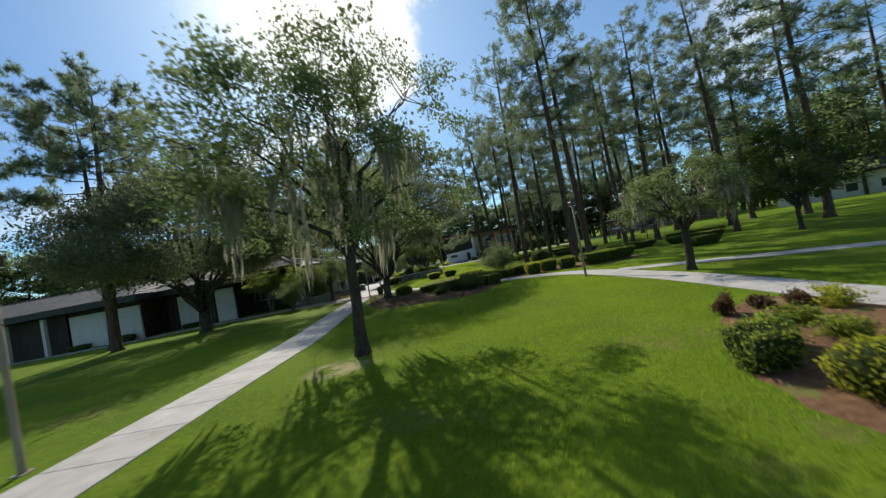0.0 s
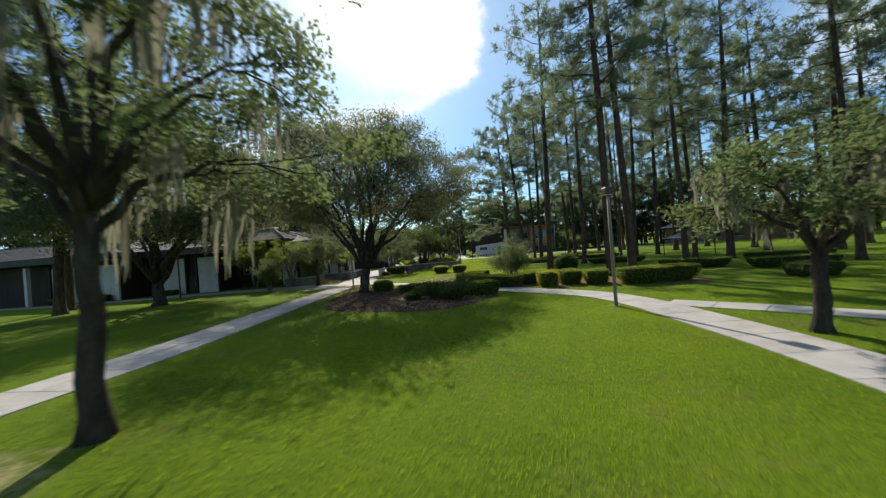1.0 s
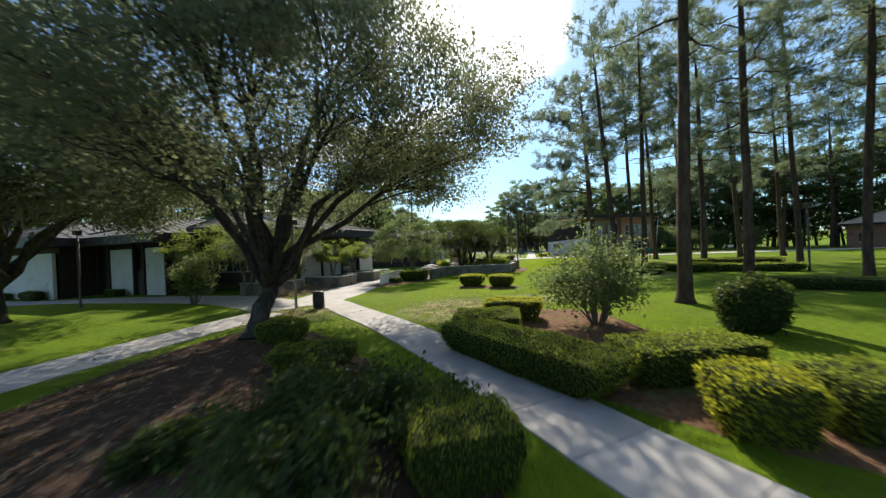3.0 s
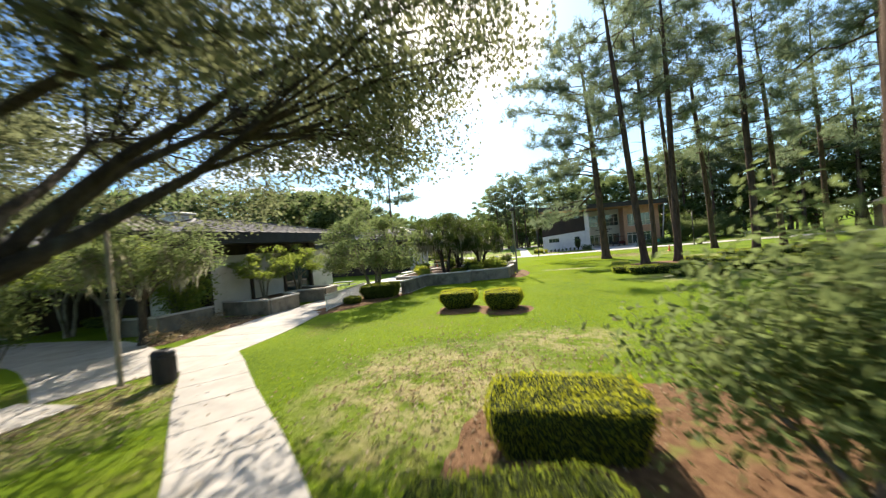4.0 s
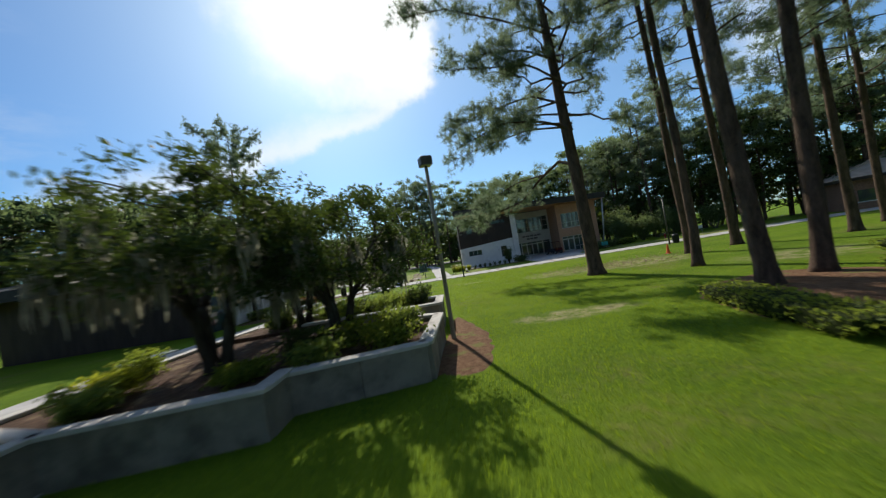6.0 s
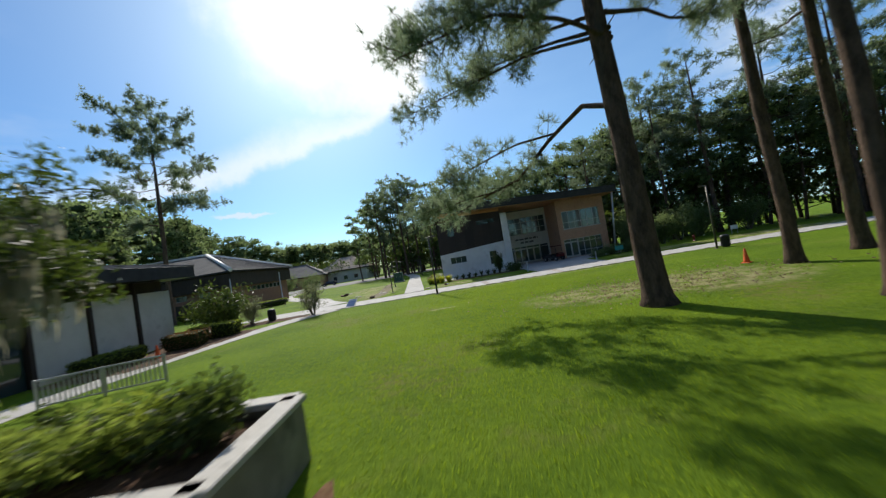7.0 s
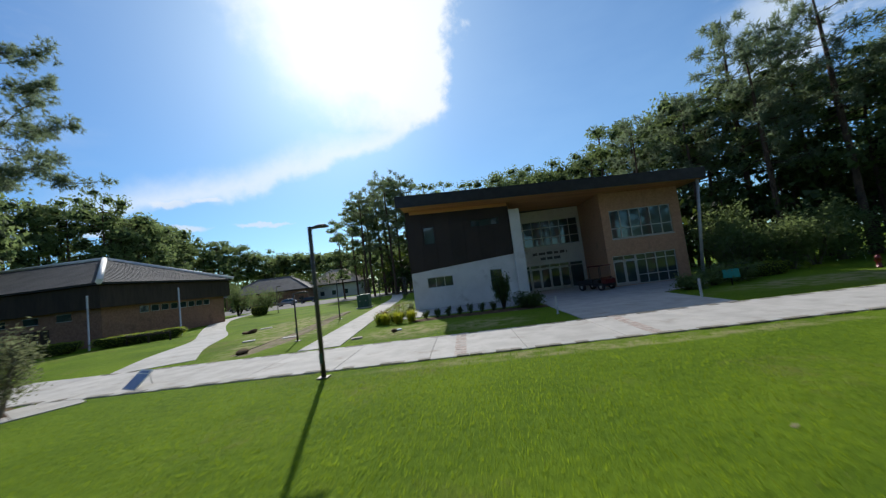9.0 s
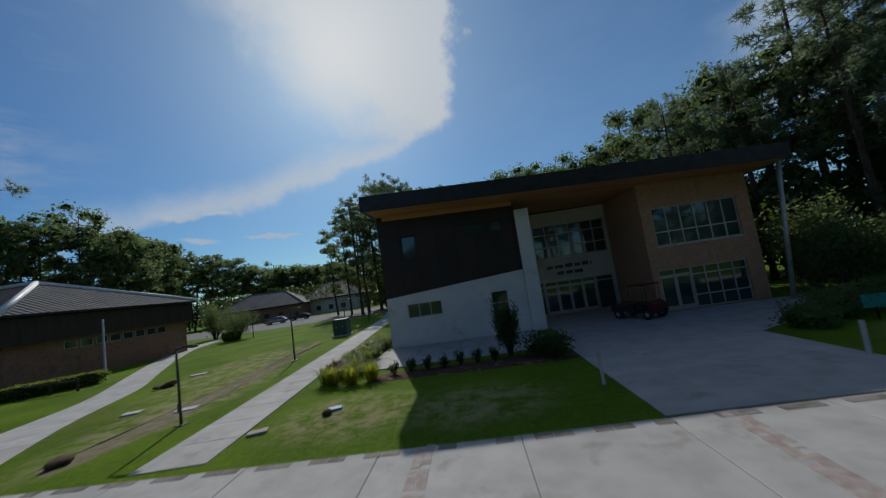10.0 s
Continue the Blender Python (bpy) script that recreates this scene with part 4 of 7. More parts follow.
bed("foundation_bed", [(-14.4, 92.0), (-10.2, 92.4), (-9.2, 97.2), (-8.8, 101.6), (-12.5, 102.5), (-14.4, 101.0)], MULCH, "dark mulch bed before the hall", 0.012, 0.02, 9)
bed("island_bed", [(-12.9, 103.6), (-10.0, 104.2), (-5.6, 104.4), (-6.6, 105.7), (-10.4, 107.2), (-13.0, 107.3)], MULCH, "mulched island between two walks", 0.008, 0.015, 10)
bed("front_bed", [(4.4, 116.7), (12.6, 116.5), (12.6, 117.9), (4.4, 118.0)], MULCH, "narrow mulch bed with a row of young shrubs", 0.01, 0.015, 11)
bed("trench", [(-3.9, 111.3), (-2.8, 111.2), (-2.4, 114.0), (-2.8, 119.0), (-3.8, 126.0), (-4.8, 133.0), (-5.6, 133.0), (-4.8, 124.0), (-4.0, 117.0)], SOIL, "backfilled trench of bare sandy soil across the lawn", 0.008, 0.012, 12)

# walks
footpath("walk_west", [(-5.0, -12), (-5.2, 12), (-5.2, 22), (-5.1, 29), (-5.6, 35), (-6.4, 43), (-6.9, 50.2)], 2.3, "pale concrete walk of cast slabs", top=0.030)
footpath("walk_cross", [(-5.9, 54.0), (-4.4, 52.9), (-2.6, 51.45), (-0.3, 49.75), (1.6, 48.3), (5.9, 44.5), (9.2, 41.2), (12.3, 38.2), (13.6, 35.2), (14.1, 31.5), (14.5, 27), (14.4, 20), (14.2, 8), (14.0, -8)], 1.75, "pale concrete walk of cast slabs", top=0.034)
footpath("walk_branch", [(14.6, 34.4), (17.0, 32.3), (19.8, 29.6), (24, 25.6), (32, 17), (44, 6)], 1.35, "narrow concrete walk", top=0.028)
footpath("walk_court", [(-7.0, 52.4), (-7.7, 57), (-8.9, 62), (-9.2, 67), (-10.6, 73), (-11.4, 79), (-11.0, 87), (-10.2, 93.4), (-9.1, 98.6), (-7.4, 103.4), (-5.6, 106.4)], [3.6, 4.0, 3.6, 3.6, 4.0, 4.0, 3.2, 1.8, 1.8, 1.8, 2.2], "concrete walk along the long hall", top=0.026)
footpath("walk_hall", [(-6.6, 51.6), (-10.5, 53.2), (-15, 54.4), (-22, 54.2), (-30, 53.0), (-37, 51.2), (-62, 51.0)], [3.4, 3.8, 3.2, 2.4, 2.0, 1.8, 1.8], "concrete walk before the hall", top=0.021)
footpath("walk_far", [(0.9, 110.8), (0.0, 120), (-1.3, 133), (-3.0, 150), (-6, 166)], 1.95, "pale concrete walk of cast slabs", top=0.027)
footpath("walk_curved", [(-7.2, 110.9), (-9.8, 115.5), (-12.3, 121.5), (-16.5, 127.5), (-22, 135.5), (-28, 146), (-32, 160)], [3.4, 2.4, 2.2, 2.2, 2.2, 2.2, 2.2], "curving concrete walk", top=0.027)
footpath("walk_island", [(-13.5, 108.4), (-18, 107.6), (-26, 106.6)], 1.6, "concrete walk", top=0.021)
footpath("promenade", [(-12.5, 108.3), (0, 108.3), (40, 108.3), (95, 107.0)], 4.2, "broad pale concrete promenade", 3.2, 0.035)


def promenade_bands():
    """Brick bands across the promenade and worn edging strips along it."""
    root = tagged(thing("paving_bands", "bands of worn brick set in the promenade", "paving"), kind="structure")
    brick = Buf().bevel_box(-0.1, 0.1, -0.05, 0.05, 0.0, 0.022, 0.004).mesh("brick", PAVE_BAND)
    rng = np.random.default_rng(5)
    for x0, lean in ((7.5, 0.0), (13.75, 0.06)):
        for i in range(39):
            for j in range(2):
                if rng.random() < 0.12:
                    continue
                b = part("brick", brick, None, root)
                yy = 106.35 + i * 0.107
                b.matrix_basis = pose(x0 + (j - 0.5) * 0.208 + lean * (yy - 106.3) + rng.normal(0, 0.006), yy, 0.020 + rng.normal(0, 0.001), 0, 0, rng.normal(0, 1.5))
    for y0, nm in ((106.33, "front"), (110.27, "back")):
        bf = Buf()
        for i in range(110):
            x = -9 + i * 0.42
            if i % 3 == 2 or rng.random() < 0.12:
                continue
            bf.bevel_box(x, x + 0.40, y0 - 0.11, y0 + 0.11, 0.0, 0.042 + rng.uniform(0, 0.004), 0.004)
        tagged(part("edging", bf, PLANTER, root, "stained edging stones"), kind="stuff")


promenade_bands()

# forecourt and the strip at the white wall
fore = tagged(thing("forecourt", "smooth blue-grey concrete forecourt before the entrance", "paving"), kind="structure")
for poly in ([(12.8, 110.56), (19.35, 110.56), (19.5, 113.6), (12.8, 113.6)], [(12.8, 113.62), (19.5, 113.62), (19.7, 116.8), (12.8, 116.8)],
             [(12.8, 116.82), (19.7, 116.82), (22.6, 118.4), (27.2, 119.0), (27.2, 121.0), (12.8, 121.0)], [(13.3, 121.02), (27.2, 121.02), (27.2, 123.9), (19.6, 123.9), (13.3, 123.9)], [(13.3, 123.92), (19.5, 123.92), (19.5, 129.4), (13.3, 129.4)]):
    part("slab", Buf().prism(poly, -0.1, 0.034), CONCRETE, fore)
NO_GRASS.append(np.array([(12.8, 110.4), (19.4, 110.4), (19.7, 116.8), (27.2, 119), (27.2, 130), (12.8, 130)]))
strip = tagged(thing("wall_strip", "pale concrete strip along the white wall", "paving"), kind="structure")
for i in range(4):
    part("slab", Buf().box(3.3 + i * 2.3, 5.57 + i * 2.3, 118.9, 124.1, -0.1, 0.036), CONCRETE, strip)
NO_GRASS.append(np.array([(3.2, 116.2), (12.8, 116.2), (12.8, 124.4), (3.2, 124.4)]))
solid("car_park", Buf().prism([(-95, 168), (-30, 162), (10, 168), (10, 190), (-95, 194)], -0.1, 0.025), ASPHALT, "worn grey asphalt car park", "road", kind="structure")
NO_GRASS.append(np.array([(-95, 168), (-30, 162), (10, 168), (10, 190), (-95, 194)]))


# ---------------------------------------------------------------- the new hall with the cedar soffit
def new_hall():
    F = 124.2
    root = thing("academic_building", "white-walled two-storey hall with dark cladding, cedar soffit and brick bay", "building")
    slope = lambda x: 3.08 + (x - 3.6) * 0.075
    holes = [(4.85, 7.0, 1.72, 2.58), (10.1, 11.1, 0.85, 2.62)]
    part("white_wall", wall_panel(Buf(), 3.6, 12.25, F, F + 0.35, 0.0, slope, holes), WHITE_WALL, root, "white painted masonry wall with a rising top edge")
    part("white_return", Buf().box(3.6, 3.95, F + 0.352, F + 13, 0.0, 3.05), WHITE_WALL, root)
    part("fin", Buf().bevel_box(12.252, 13.1, F - 0.25, F + 5.4, 0.0, 7.40, 0.02), WHITE_WALL, root, "tall white fin wall")
    glazing(root, 4.85, 7.0, 1.72, 2.58, F + 0.16, 3, [], 0.05)
    glazing(root, 10.1, 11.1, 0.85, 2.62, F + 0.16, 1, [0.6], 0.05)
    # dark clad upper storey
    wins = [(4.95, 5.9, 5.35, 6.85), (9.0, 11.4, 6.35, 6.95)]
    part("upper_storey", wall_panel(Buf(), 3.6, 12.25, F - 0.02, F + 0.30, 5.0, lambda x: 8.30 - (x - 3.6) * 0.034, wins), BROWN_CLAD, root)
    lower = Buf().prism([(3.6, F - 0.02), (12.25, F - 0.02), (12.25, F + 0.30), (3.6, F + 0.30)], [slope(3.6) + 0.003, slope(12.25) + 0.003, slope(12.25) + 0.003, slope(3.6) + 0.003], 4.997)
    part("lower_cladding", lower, BROWN_CLAD, root)
    part("upper_side", Buf().box(3.6, 3.9, F + 0.302, F + 13, 3.06, 8.3), BROWN_CLAD, root)
    x = 3.62
    while x < 12.2:
        a, b = x, min(x + 1.20, 12.24)
        clear = all(b <= w[0] or a >= w[1] for w in wins)
        z0 = slope((a + b) / 2) + 0.08
        z1 = 8.0 - (x - 3.6) * 0.034
        if clear:
            part("cladding_panel", Buf().bevel_box(a + 0.008, b - 0.008, F - 0.045, F - 0.022, z0, z1, 0.006), BROWN_CLAD, root)
        else:
            w = [q for q in wins if not (b <= q[0] or a >= q[1])][0]
            part("cladding_panel", Buf().bevel_box(a + 0.008, b - 0.008, F - 0.045, F - 0.022, z0, w[2] - 0.03, 0.006), BROWN_CLAD, root)
            if z1 - w[3] > 0.2:
                part("cladding_panel", Buf().bevel_box(a + 0.008, b - 0.008, F - 0.045, F - 0.022, w[3] + 0.03, z1, 0.006), BROWN_CLAD, root)
        x += 1.2
    glazing(root, *wins[0], F + 0.1, 1, [], 0.06, metal=DARK_METAL)
    glazing(root, *wins[1], F + 0.1, 3, [], 0.05, metal=DARK_METAL)
    # tan brick bay
    up, down = (20.35, 25.25, 3.85, 6.2), (20.1, 25.1, 0.04, 2.45)
    part("brick_bay", wall_panel(Buf(), 19.7, 26.0, F, F + 0.35, 0.0, lambda x: 7.76 - (x - 19.7) * 0.034, [(up[0], up[1], up[2], up[3]), (down[0], down[1], down[2], down[3])]), TAN_BRICK, root)
    part("bay_return", Buf().box(19.7, 20.05, F + 0.352, F + 5.6, 0.0, 7.74), TAN_BRICK, root)
    part("bay_side", Buf().box(25.65, 26.0, F + 0.352, F + 13, 0.0, 7.5), TAN_BRICK, root)
    glazing(root, *up, F + 0.12, 6, [0.36], 0.07)
    glazing(root, 21.95, down[1], down[2], down[3], F + 0.12, 4, [0.30, 0.80], 0.07)
    glazing(root, 20.1, 21.93, 2.06, 2.45, F + 0.12, 2, [], 0.06)
    part("sill", Buf().bevel_box(up[0] - 0.05, up[1] + 0.05, F - 0.06, F + 0.08, up[2] - 0.08, up[2] - 0.004, 0.01), STEEL, root)
    # glazed recess with the entrance
    R = F + 5.3
    part("recess_wall", wall_panel(Buf(), 13.102, 19.698, R, R + 0.3, 0.0, lambda x: 7.76, [(13.3, 19.5, 4.25, 6.75), (13.3, 19.5, 0.03, 2.5)]), PANEL, root, "pale panelled wall over the entrance")
    glazing(root, 13.3, 19.5, 4.25, 6.75, R + 0.1, 7, [0.33, 0.72], 0.07)
    glazing(root, 13.3, 14.4, 0.03, 2.5, R + 0.1, 1, [0.85], 0.08)
    glazing(root, 18.2, 19.5, 0.03, 2.5, R + 0.1, 1, [0.85], 0.08)
    glazing(root, 14.42, 18.18, 2.12, 2.5, R + 0.1, 4, [], 0.07)

    def leaf_door(x0, x1, y, ztop):
        d = part("door", Buf().box(x0, x0 + 0.09, y - 0.04, y + 0.05, 0.045, ztop).box(x1 - 0.09, x1, y - 0.04, y + 0.05, 0.045, ztop).box(x0 + 0.09, x1 - 0.09, y - 0.04, y + 0.05, ztop - 0.1, ztop).box(x0 + 0.09, x1 - 0.09, y - 0.04, y + 0.05, 0.045, 0.28), STEEL, root)
        part("pane", Buf().box(x0 + 0.09, x1 - 0.09, y - 0.005, y + 0.012, 0.28, ztop - 0.1), GLASS, d)
        part("handle", Buf().cylinder((x0 + x1) / 2 + (x1 - x0) * 0.36, y - 0.09, 0.85, 1.25, 0.016, None, 8), STEEL, d)

    for i in range(4):
        leaf_door(14.44 + i * 0.935, 15.35 + i * 0.935, R + 0.12, 2.1)
    for i in range(2):
        leaf_door(20.12 + i * 0.905, 21.01 + i * 0.905, F + 0.14, 2.04)
    # lettering over the entrance, as plain bars
    sign = part("sign", Buf().box(14.5, 18.4, R - 0.03, R - 0.002, 2.72, 3.95), PANEL, root, "pale sign band with two rows of dark lettering")
    rng = np.random.default_rng(2)
    for z0, hgt, a, b in ((3.42, 0.30, 14.8, 18.1), (2.92, 0.28, 15.5, 17.4)):
        x = a
        while x < b:
            w = rng.uniform(0.35, 0.7)
            part("letter_bar", Buf().box(x, min(x + w, b), R - 0.055, R - 0.032, z0, z0 + hgt * rng.uniform(0.75, 1.0)), LETTER, sign)
            x += w + 0.14
    # roof slab, tilted down along x, with cedar boards beneath
    x0, x1, yf, yb = 3.2, 27.1, F - 2.0, F + 14
    zb = lambda x: 8.38 - (x - x0) * 0.034
    roof = part("roof", Buf().prism([(x0, yf), (x1, yf), (x1, yb), (x0, yb)], [zb(x0), zb(x1), zb(x1), zb(x0)], [zb(x0) + 0.92, zb(x1) + 0.86, zb(x1) + 0.86, zb(x0) + 0.92]), DARK_METAL, root, "dark metal roof edge")
    for i in range(28):
        a = yf + 0.06 + i * 0.265
        dz = -0.014
        part("soffit_board", Buf().prism([(x0 + 0.35, a), (x1 - 0.3, a), (x1 - 0.3, a + 0.255), (x0 + 0.35, a + 0.255)], [zb(x0 + 0.35) + dz - 0.018, zb(x1 - 0.3) + dz - 0.018] + [zb(x1 - 0.3) + dz - 0.018, zb(x0 + 0.35) + dz - 0.018], [zb(x0 + 0.35) + dz, zb(x1 - 0.3) + dz, zb(x1 - 0.3) + dz, zb(x0 + 0.35) + dz]), CEDAR, roof)
    part("soffit_trim", Buf().prism([(3.95, F - 0.06), (12.2, F - 0.06), (12.2, F - 0.024), (3.95, F - 0.024)], [8.02, 7.74, 7.74, 8.02], [8.32, 8.02, 8.02, 8.32]), CEDAR, root, "orange cedar boards under the roof")
    part("column", Buf().tube([(25.9, F - 1.5, 0.0), (26.6, F - 1.7, 7.6)], [0.11, 0.11], 14), STEEL, root, "slender pale steel column")
    part("back_wall", Buf().box(3.602, 25.998, F + 13.002, F + 13.3, 0.0, 7.0), BROWN_CLAD, root)
    part("floor_slab", Buf().box(4.0, 25.6, F + 5.7, F + 12.9, 3.3, 3.6), PANEL, root)


new_hall()


# ---------------------------------------------------------------- the long low hall with pale panels
def panel_run(root, horizontal, at, a, b, step, face, top, skip=(), base=0.02):
    """Pale wall panels between dark posts, along x (horizontal) or along y."""
    k = int(round((b - a) / step))
    w = (b - a) / k
    for i in range(k):
        p, q = a + i * w, a + (i + 1) * w
        if i in skip:
            if horizontal:
                part("dark_glazing", Buf().box(p + 0.14, q - 0.14, at + 0.10 * face, at + 0.16 * face, base, top), GLASS, root)
            else:
                part("dark_glazing", Buf().box(at + 0.10 * -face - 0.06, at + 0.10 * -face, p + 0.14, q - 0.14, base, top), GLASS, root)
        elif horizontal:
            part("wall_panel", Buf().bevel_box(p + 0.14, q - 0.14, at - 0.05, at + 0.20, base, top, 0.015), PANEL, root)
        else:
            part("wall_panel", Buf().bevel_box(at - 0.20, at + 0.05, p + 0.14, q - 0.14, base, top, 0.015), PANEL, root)
        if horizontal:
            part("post", Buf().box(p - 0.09, p + 0.09, at - 0.16, at + 0.12, 0.0, top + 0.75), DARK_WOOD, root)
        else:
            part("post", Buf().box(at - 0.12, at + 0.16, p - 0.09, p + 0.09, 0.0, top + 0.75), DARK_WOOD, root)


def hip_roof(root, x0, x1, y0, y1, z0, z1, fascia, mat, edge, seams=0.6, inset=None, ridge_mat=None, cap=0.10):
    """A hipped roof with standing seams and a deep fascia."""
    d = inset if inset is not None else min(x1 - x0, y1 - y0) / 2
    if (x1 - x0) >= (y1 - y0):
        ra, rb = (x0 + d, (y0 + y1) / 2), (x1 - d, (y0 + y1) / 2)
    else:
        ra, rb = ((x0 + x1) / 2, y0 + d), ((x0 + x1) / 2, y1 - d)
    v = [(x0, y0, z0), (x1, y0, z0), (x1, y1, z0), (x0, y1, z0), (*ra, z1), (*rb, z1)]
    bf = Buf()
    if (x1 - x0) >= (y1 - y0):
        bf.add(v, [(0, 1, 5, 4), (2, 3, 4, 5)])
        bf.f.append((np.array([[bf.n - 6 + 1, bf.n - 6 + 2, bf.n - 6 + 5], [bf.n - 6 + 3, bf.n - 6 + 0, bf.n - 6 + 4]]), False))
    else:
        bf.add(v, [(1, 2, 5, 4), (3, 0, 4, 5)])
        bf.f.append((np.array([[bf.n - 6 + 0, bf.n - 6 + 1, bf.n - 6 + 4], [bf.n - 6 + 2, bf.n - 6 + 3, bf.n - 6 + 5]]), False))
    roof = part("roof", bf, mat, root)
    part("fascia", Buf().box(x0 + 0.02, x1 - 0.02, y0 + 0.02, y1 - 0.02, z0 - fascia, z0 - 0.01), edge, root)
    hips = Buf()
    for a, b in ((0, 4), (1, 5 if (x1 - x0) >= (y1 - y0) else 4), (2, 5), (3, 4 if (x1 - x0) >= (y1 - y0) else 5), (4, 5)):
        hips.tube([np.array(v[a]) + (0, 0, 0.04), np.array(v[b]) + (0, 0, 0.04)], [cap, cap], 6)
    part("ridge_cap", hips, ridge_mat or mat, roof)
    if seams:
        sm = Buf()
        if (x1 - x0) >= (y1 - y0):
            for x in np.arange(x0 + seams, x1, seams):
                s = min(1.0, (x - x0) / d, (x1 - x) / d)
                for ye, sg in ((y0, 1), (y1, -1)):
                    sm.tube([(x, ye, z0 + 0.025), (x, ye + sg * s * (y1 - y0) / 2, z0 + (z1 - z0) * s + 0.025)], [0.032, 0.032], 4, False)
            for y in np.arange(y0 + seams, y1, seams):
                s = min(1.0, (y - y0) / ((y1 - y0) / 2), (y1 - y) / ((y1 - y0) / 2))
                for xe, sg in ((x0, 1), (x1, -1)):
                    sm.tube([(xe, y, z0 + 0.025), (xe + sg * s * d, y, z0 + (z1 - z0) * s + 0.025)], [0.032, 0.032], 4, False)
        else:
            for y in np.arange(y0 + seams, y1, seams):
                s = min(1.0, (y - y0) / d, (y1 - y) / d)
                for xe, sg in ((x0, 1), (x1, -1)):
                    sm.tube([(xe, y, z0 + 0.025), (xe + sg * s * (x1 - x0) / 2, y, z0 + (z1 - z0) * s + 0.025)], [0.032, 0.032], 4, False)
        tagged(part("standing_seam", sm, mat, roof), kind="stuff")
    return roof


def long_hall():
    root = thing("long_hall", "low hall of pale wall panels and dark posts under deep eaves", "building")
    # the front steps back twice on its way to the court
    part("west_core", Buf().box(-64, -34.6, 53.9, 66.0, 0.0, 4.6), DARK_WOOD, root)
    part("middle_core", Buf().box(-34.58, -24.8, 56.9, 68.0, 0.0, 4.62), DARK_WOOD, root)
    part("front_core", Buf().box(-24.78, -14.9, 61.05, 72.0, 0.0, 4.6), DARK_WOOD, root)
    part("wall_panel", Buf().bevel_box(-43.5, -39.1, 53.45, 53.72, 0.02, 4.1, 0.015), PANEL, root)
    part("wall_panel", Buf().bevel_box(-39.06, -34.7, 53.45, 53.72, 0.02, 4.1, 0.015), PANEL, root)
    for x in (-62.0, -56.3, -50.5, -45.8):
        part("gallery_post", Buf().bevel_box(x - 0.2, x + 0.2, 52.5, 52.9, 0.0, 4.5, 0.02), PANEL, root, "pale gallery post")
    part("gallery_wall", Buf().box(-63.9, -44.0, 53.6, 53.88, 0.0, 4.5), DARK_WOOD, root)
    for a, b in ((-32.3, -29.1), (-27.3, -24.8)):
        part("wall_panel", Buf().bevel_box(a, b, 56.45, 56.72, 0.02, 4.2, 0.015), PANEL, root)
    for x in (-34.2, -32.5, -28.9, -27.5, -24.6):
        part("post", Buf().box(x - 0.09, x + 0.09, 56.34, 56.62, 0.0, 4.6), DARK_WOOD, root)
    # door and window bay between the panels
    d = part("door", Buf().bevel_box(-28.78, -27.62, 56.6, 56.66, 0.03, 2.2, 0.01), DARK_WOOD, root)
    part("handle", Buf().cylinder(-27.8, 56.55, 0.9, 1.2, 0.015, None, 8), STEEL, d)
    part("spandrel", Buf().bevel_box(-24.5, -19.2, 60.5, 60.9, 0.02, 1.55, 0.02), BROWN_CLAD, root)
    glazing(root, -24.5, -19.2, 1.6, 3.5, 60.62, 6, [], 0.09)
    part("wall_panel", Buf().bevel_box(-19.0, -17.0, 60.45, 60.72, 0.02, 3.9, 0.015), PANEL, root)
    part("dark_glazing", Buf().box(-16.8, -15.1, 60.62, 60.68, 0.02, 3.7), GLASS, root)
    for x in (-24.6, -19.1, -16.9, -14.9):
        part("post", Buf().box(x - 0.09, x + 0.09, 60.34, 60.62, 0.0, 4.5), DARK_WOOD, root)
    part("court_core", Buf().box(-30, -15.1, 90.2, 101.0, 0.0, 4.6), DARK_WOOD, root)
    panel_run(root, False, -14.7, 61.2, 74.0, 3.2, 1, 3.9, skip=(2,))
    panel_run(root, False, -14.7, 90.0, 101.2, 2.8, 1, 3.7, skip=(0,))
    hip_roof(root, -66, -33.4, 51.6, 68.0, 5.40, 7.6, 0.75, ROOF_METAL, DARK_METAL, 0.9, 6.0)
    hip_roof(root, -36, -23.4, 54.8, 70.0, 5.37, 7.2, 0.74, ROOF_METAL, DARK_METAL, 0.9, 6.0)
    hip_roof(root, -27, -13.3, 58.9, 75.4, 5.35, 7.0, 0.75, ROOF_METAL, DARK_METAL, 0.9, 6.0)
    hip_roof(root, -31.5, -13.5, 88.6, 102.2, 5.15, 6.2, 0.75, ROOF_METAL, DARK_METAL, 0.9, 6.0)
    hip_roof(root, -23.6, -16.8, 57.6, 62.6, 5.75, 7.1, 0.3, PLANTER, DARK_METAL, 0.5, 2.6)
    vent = part("roof_vent", Buf().bevel_box(-25.6, -23.8, 66.0, 67.6, 6.6, 7.9, 0.05), STEEL, root, "grey steel roof ventilator")
    part("cap", Buf().bevel_box(-25.8, -23.6, 65.8, 67.8, 7.92, 8.1, 0.05), STEEL, vent)


long_hall()


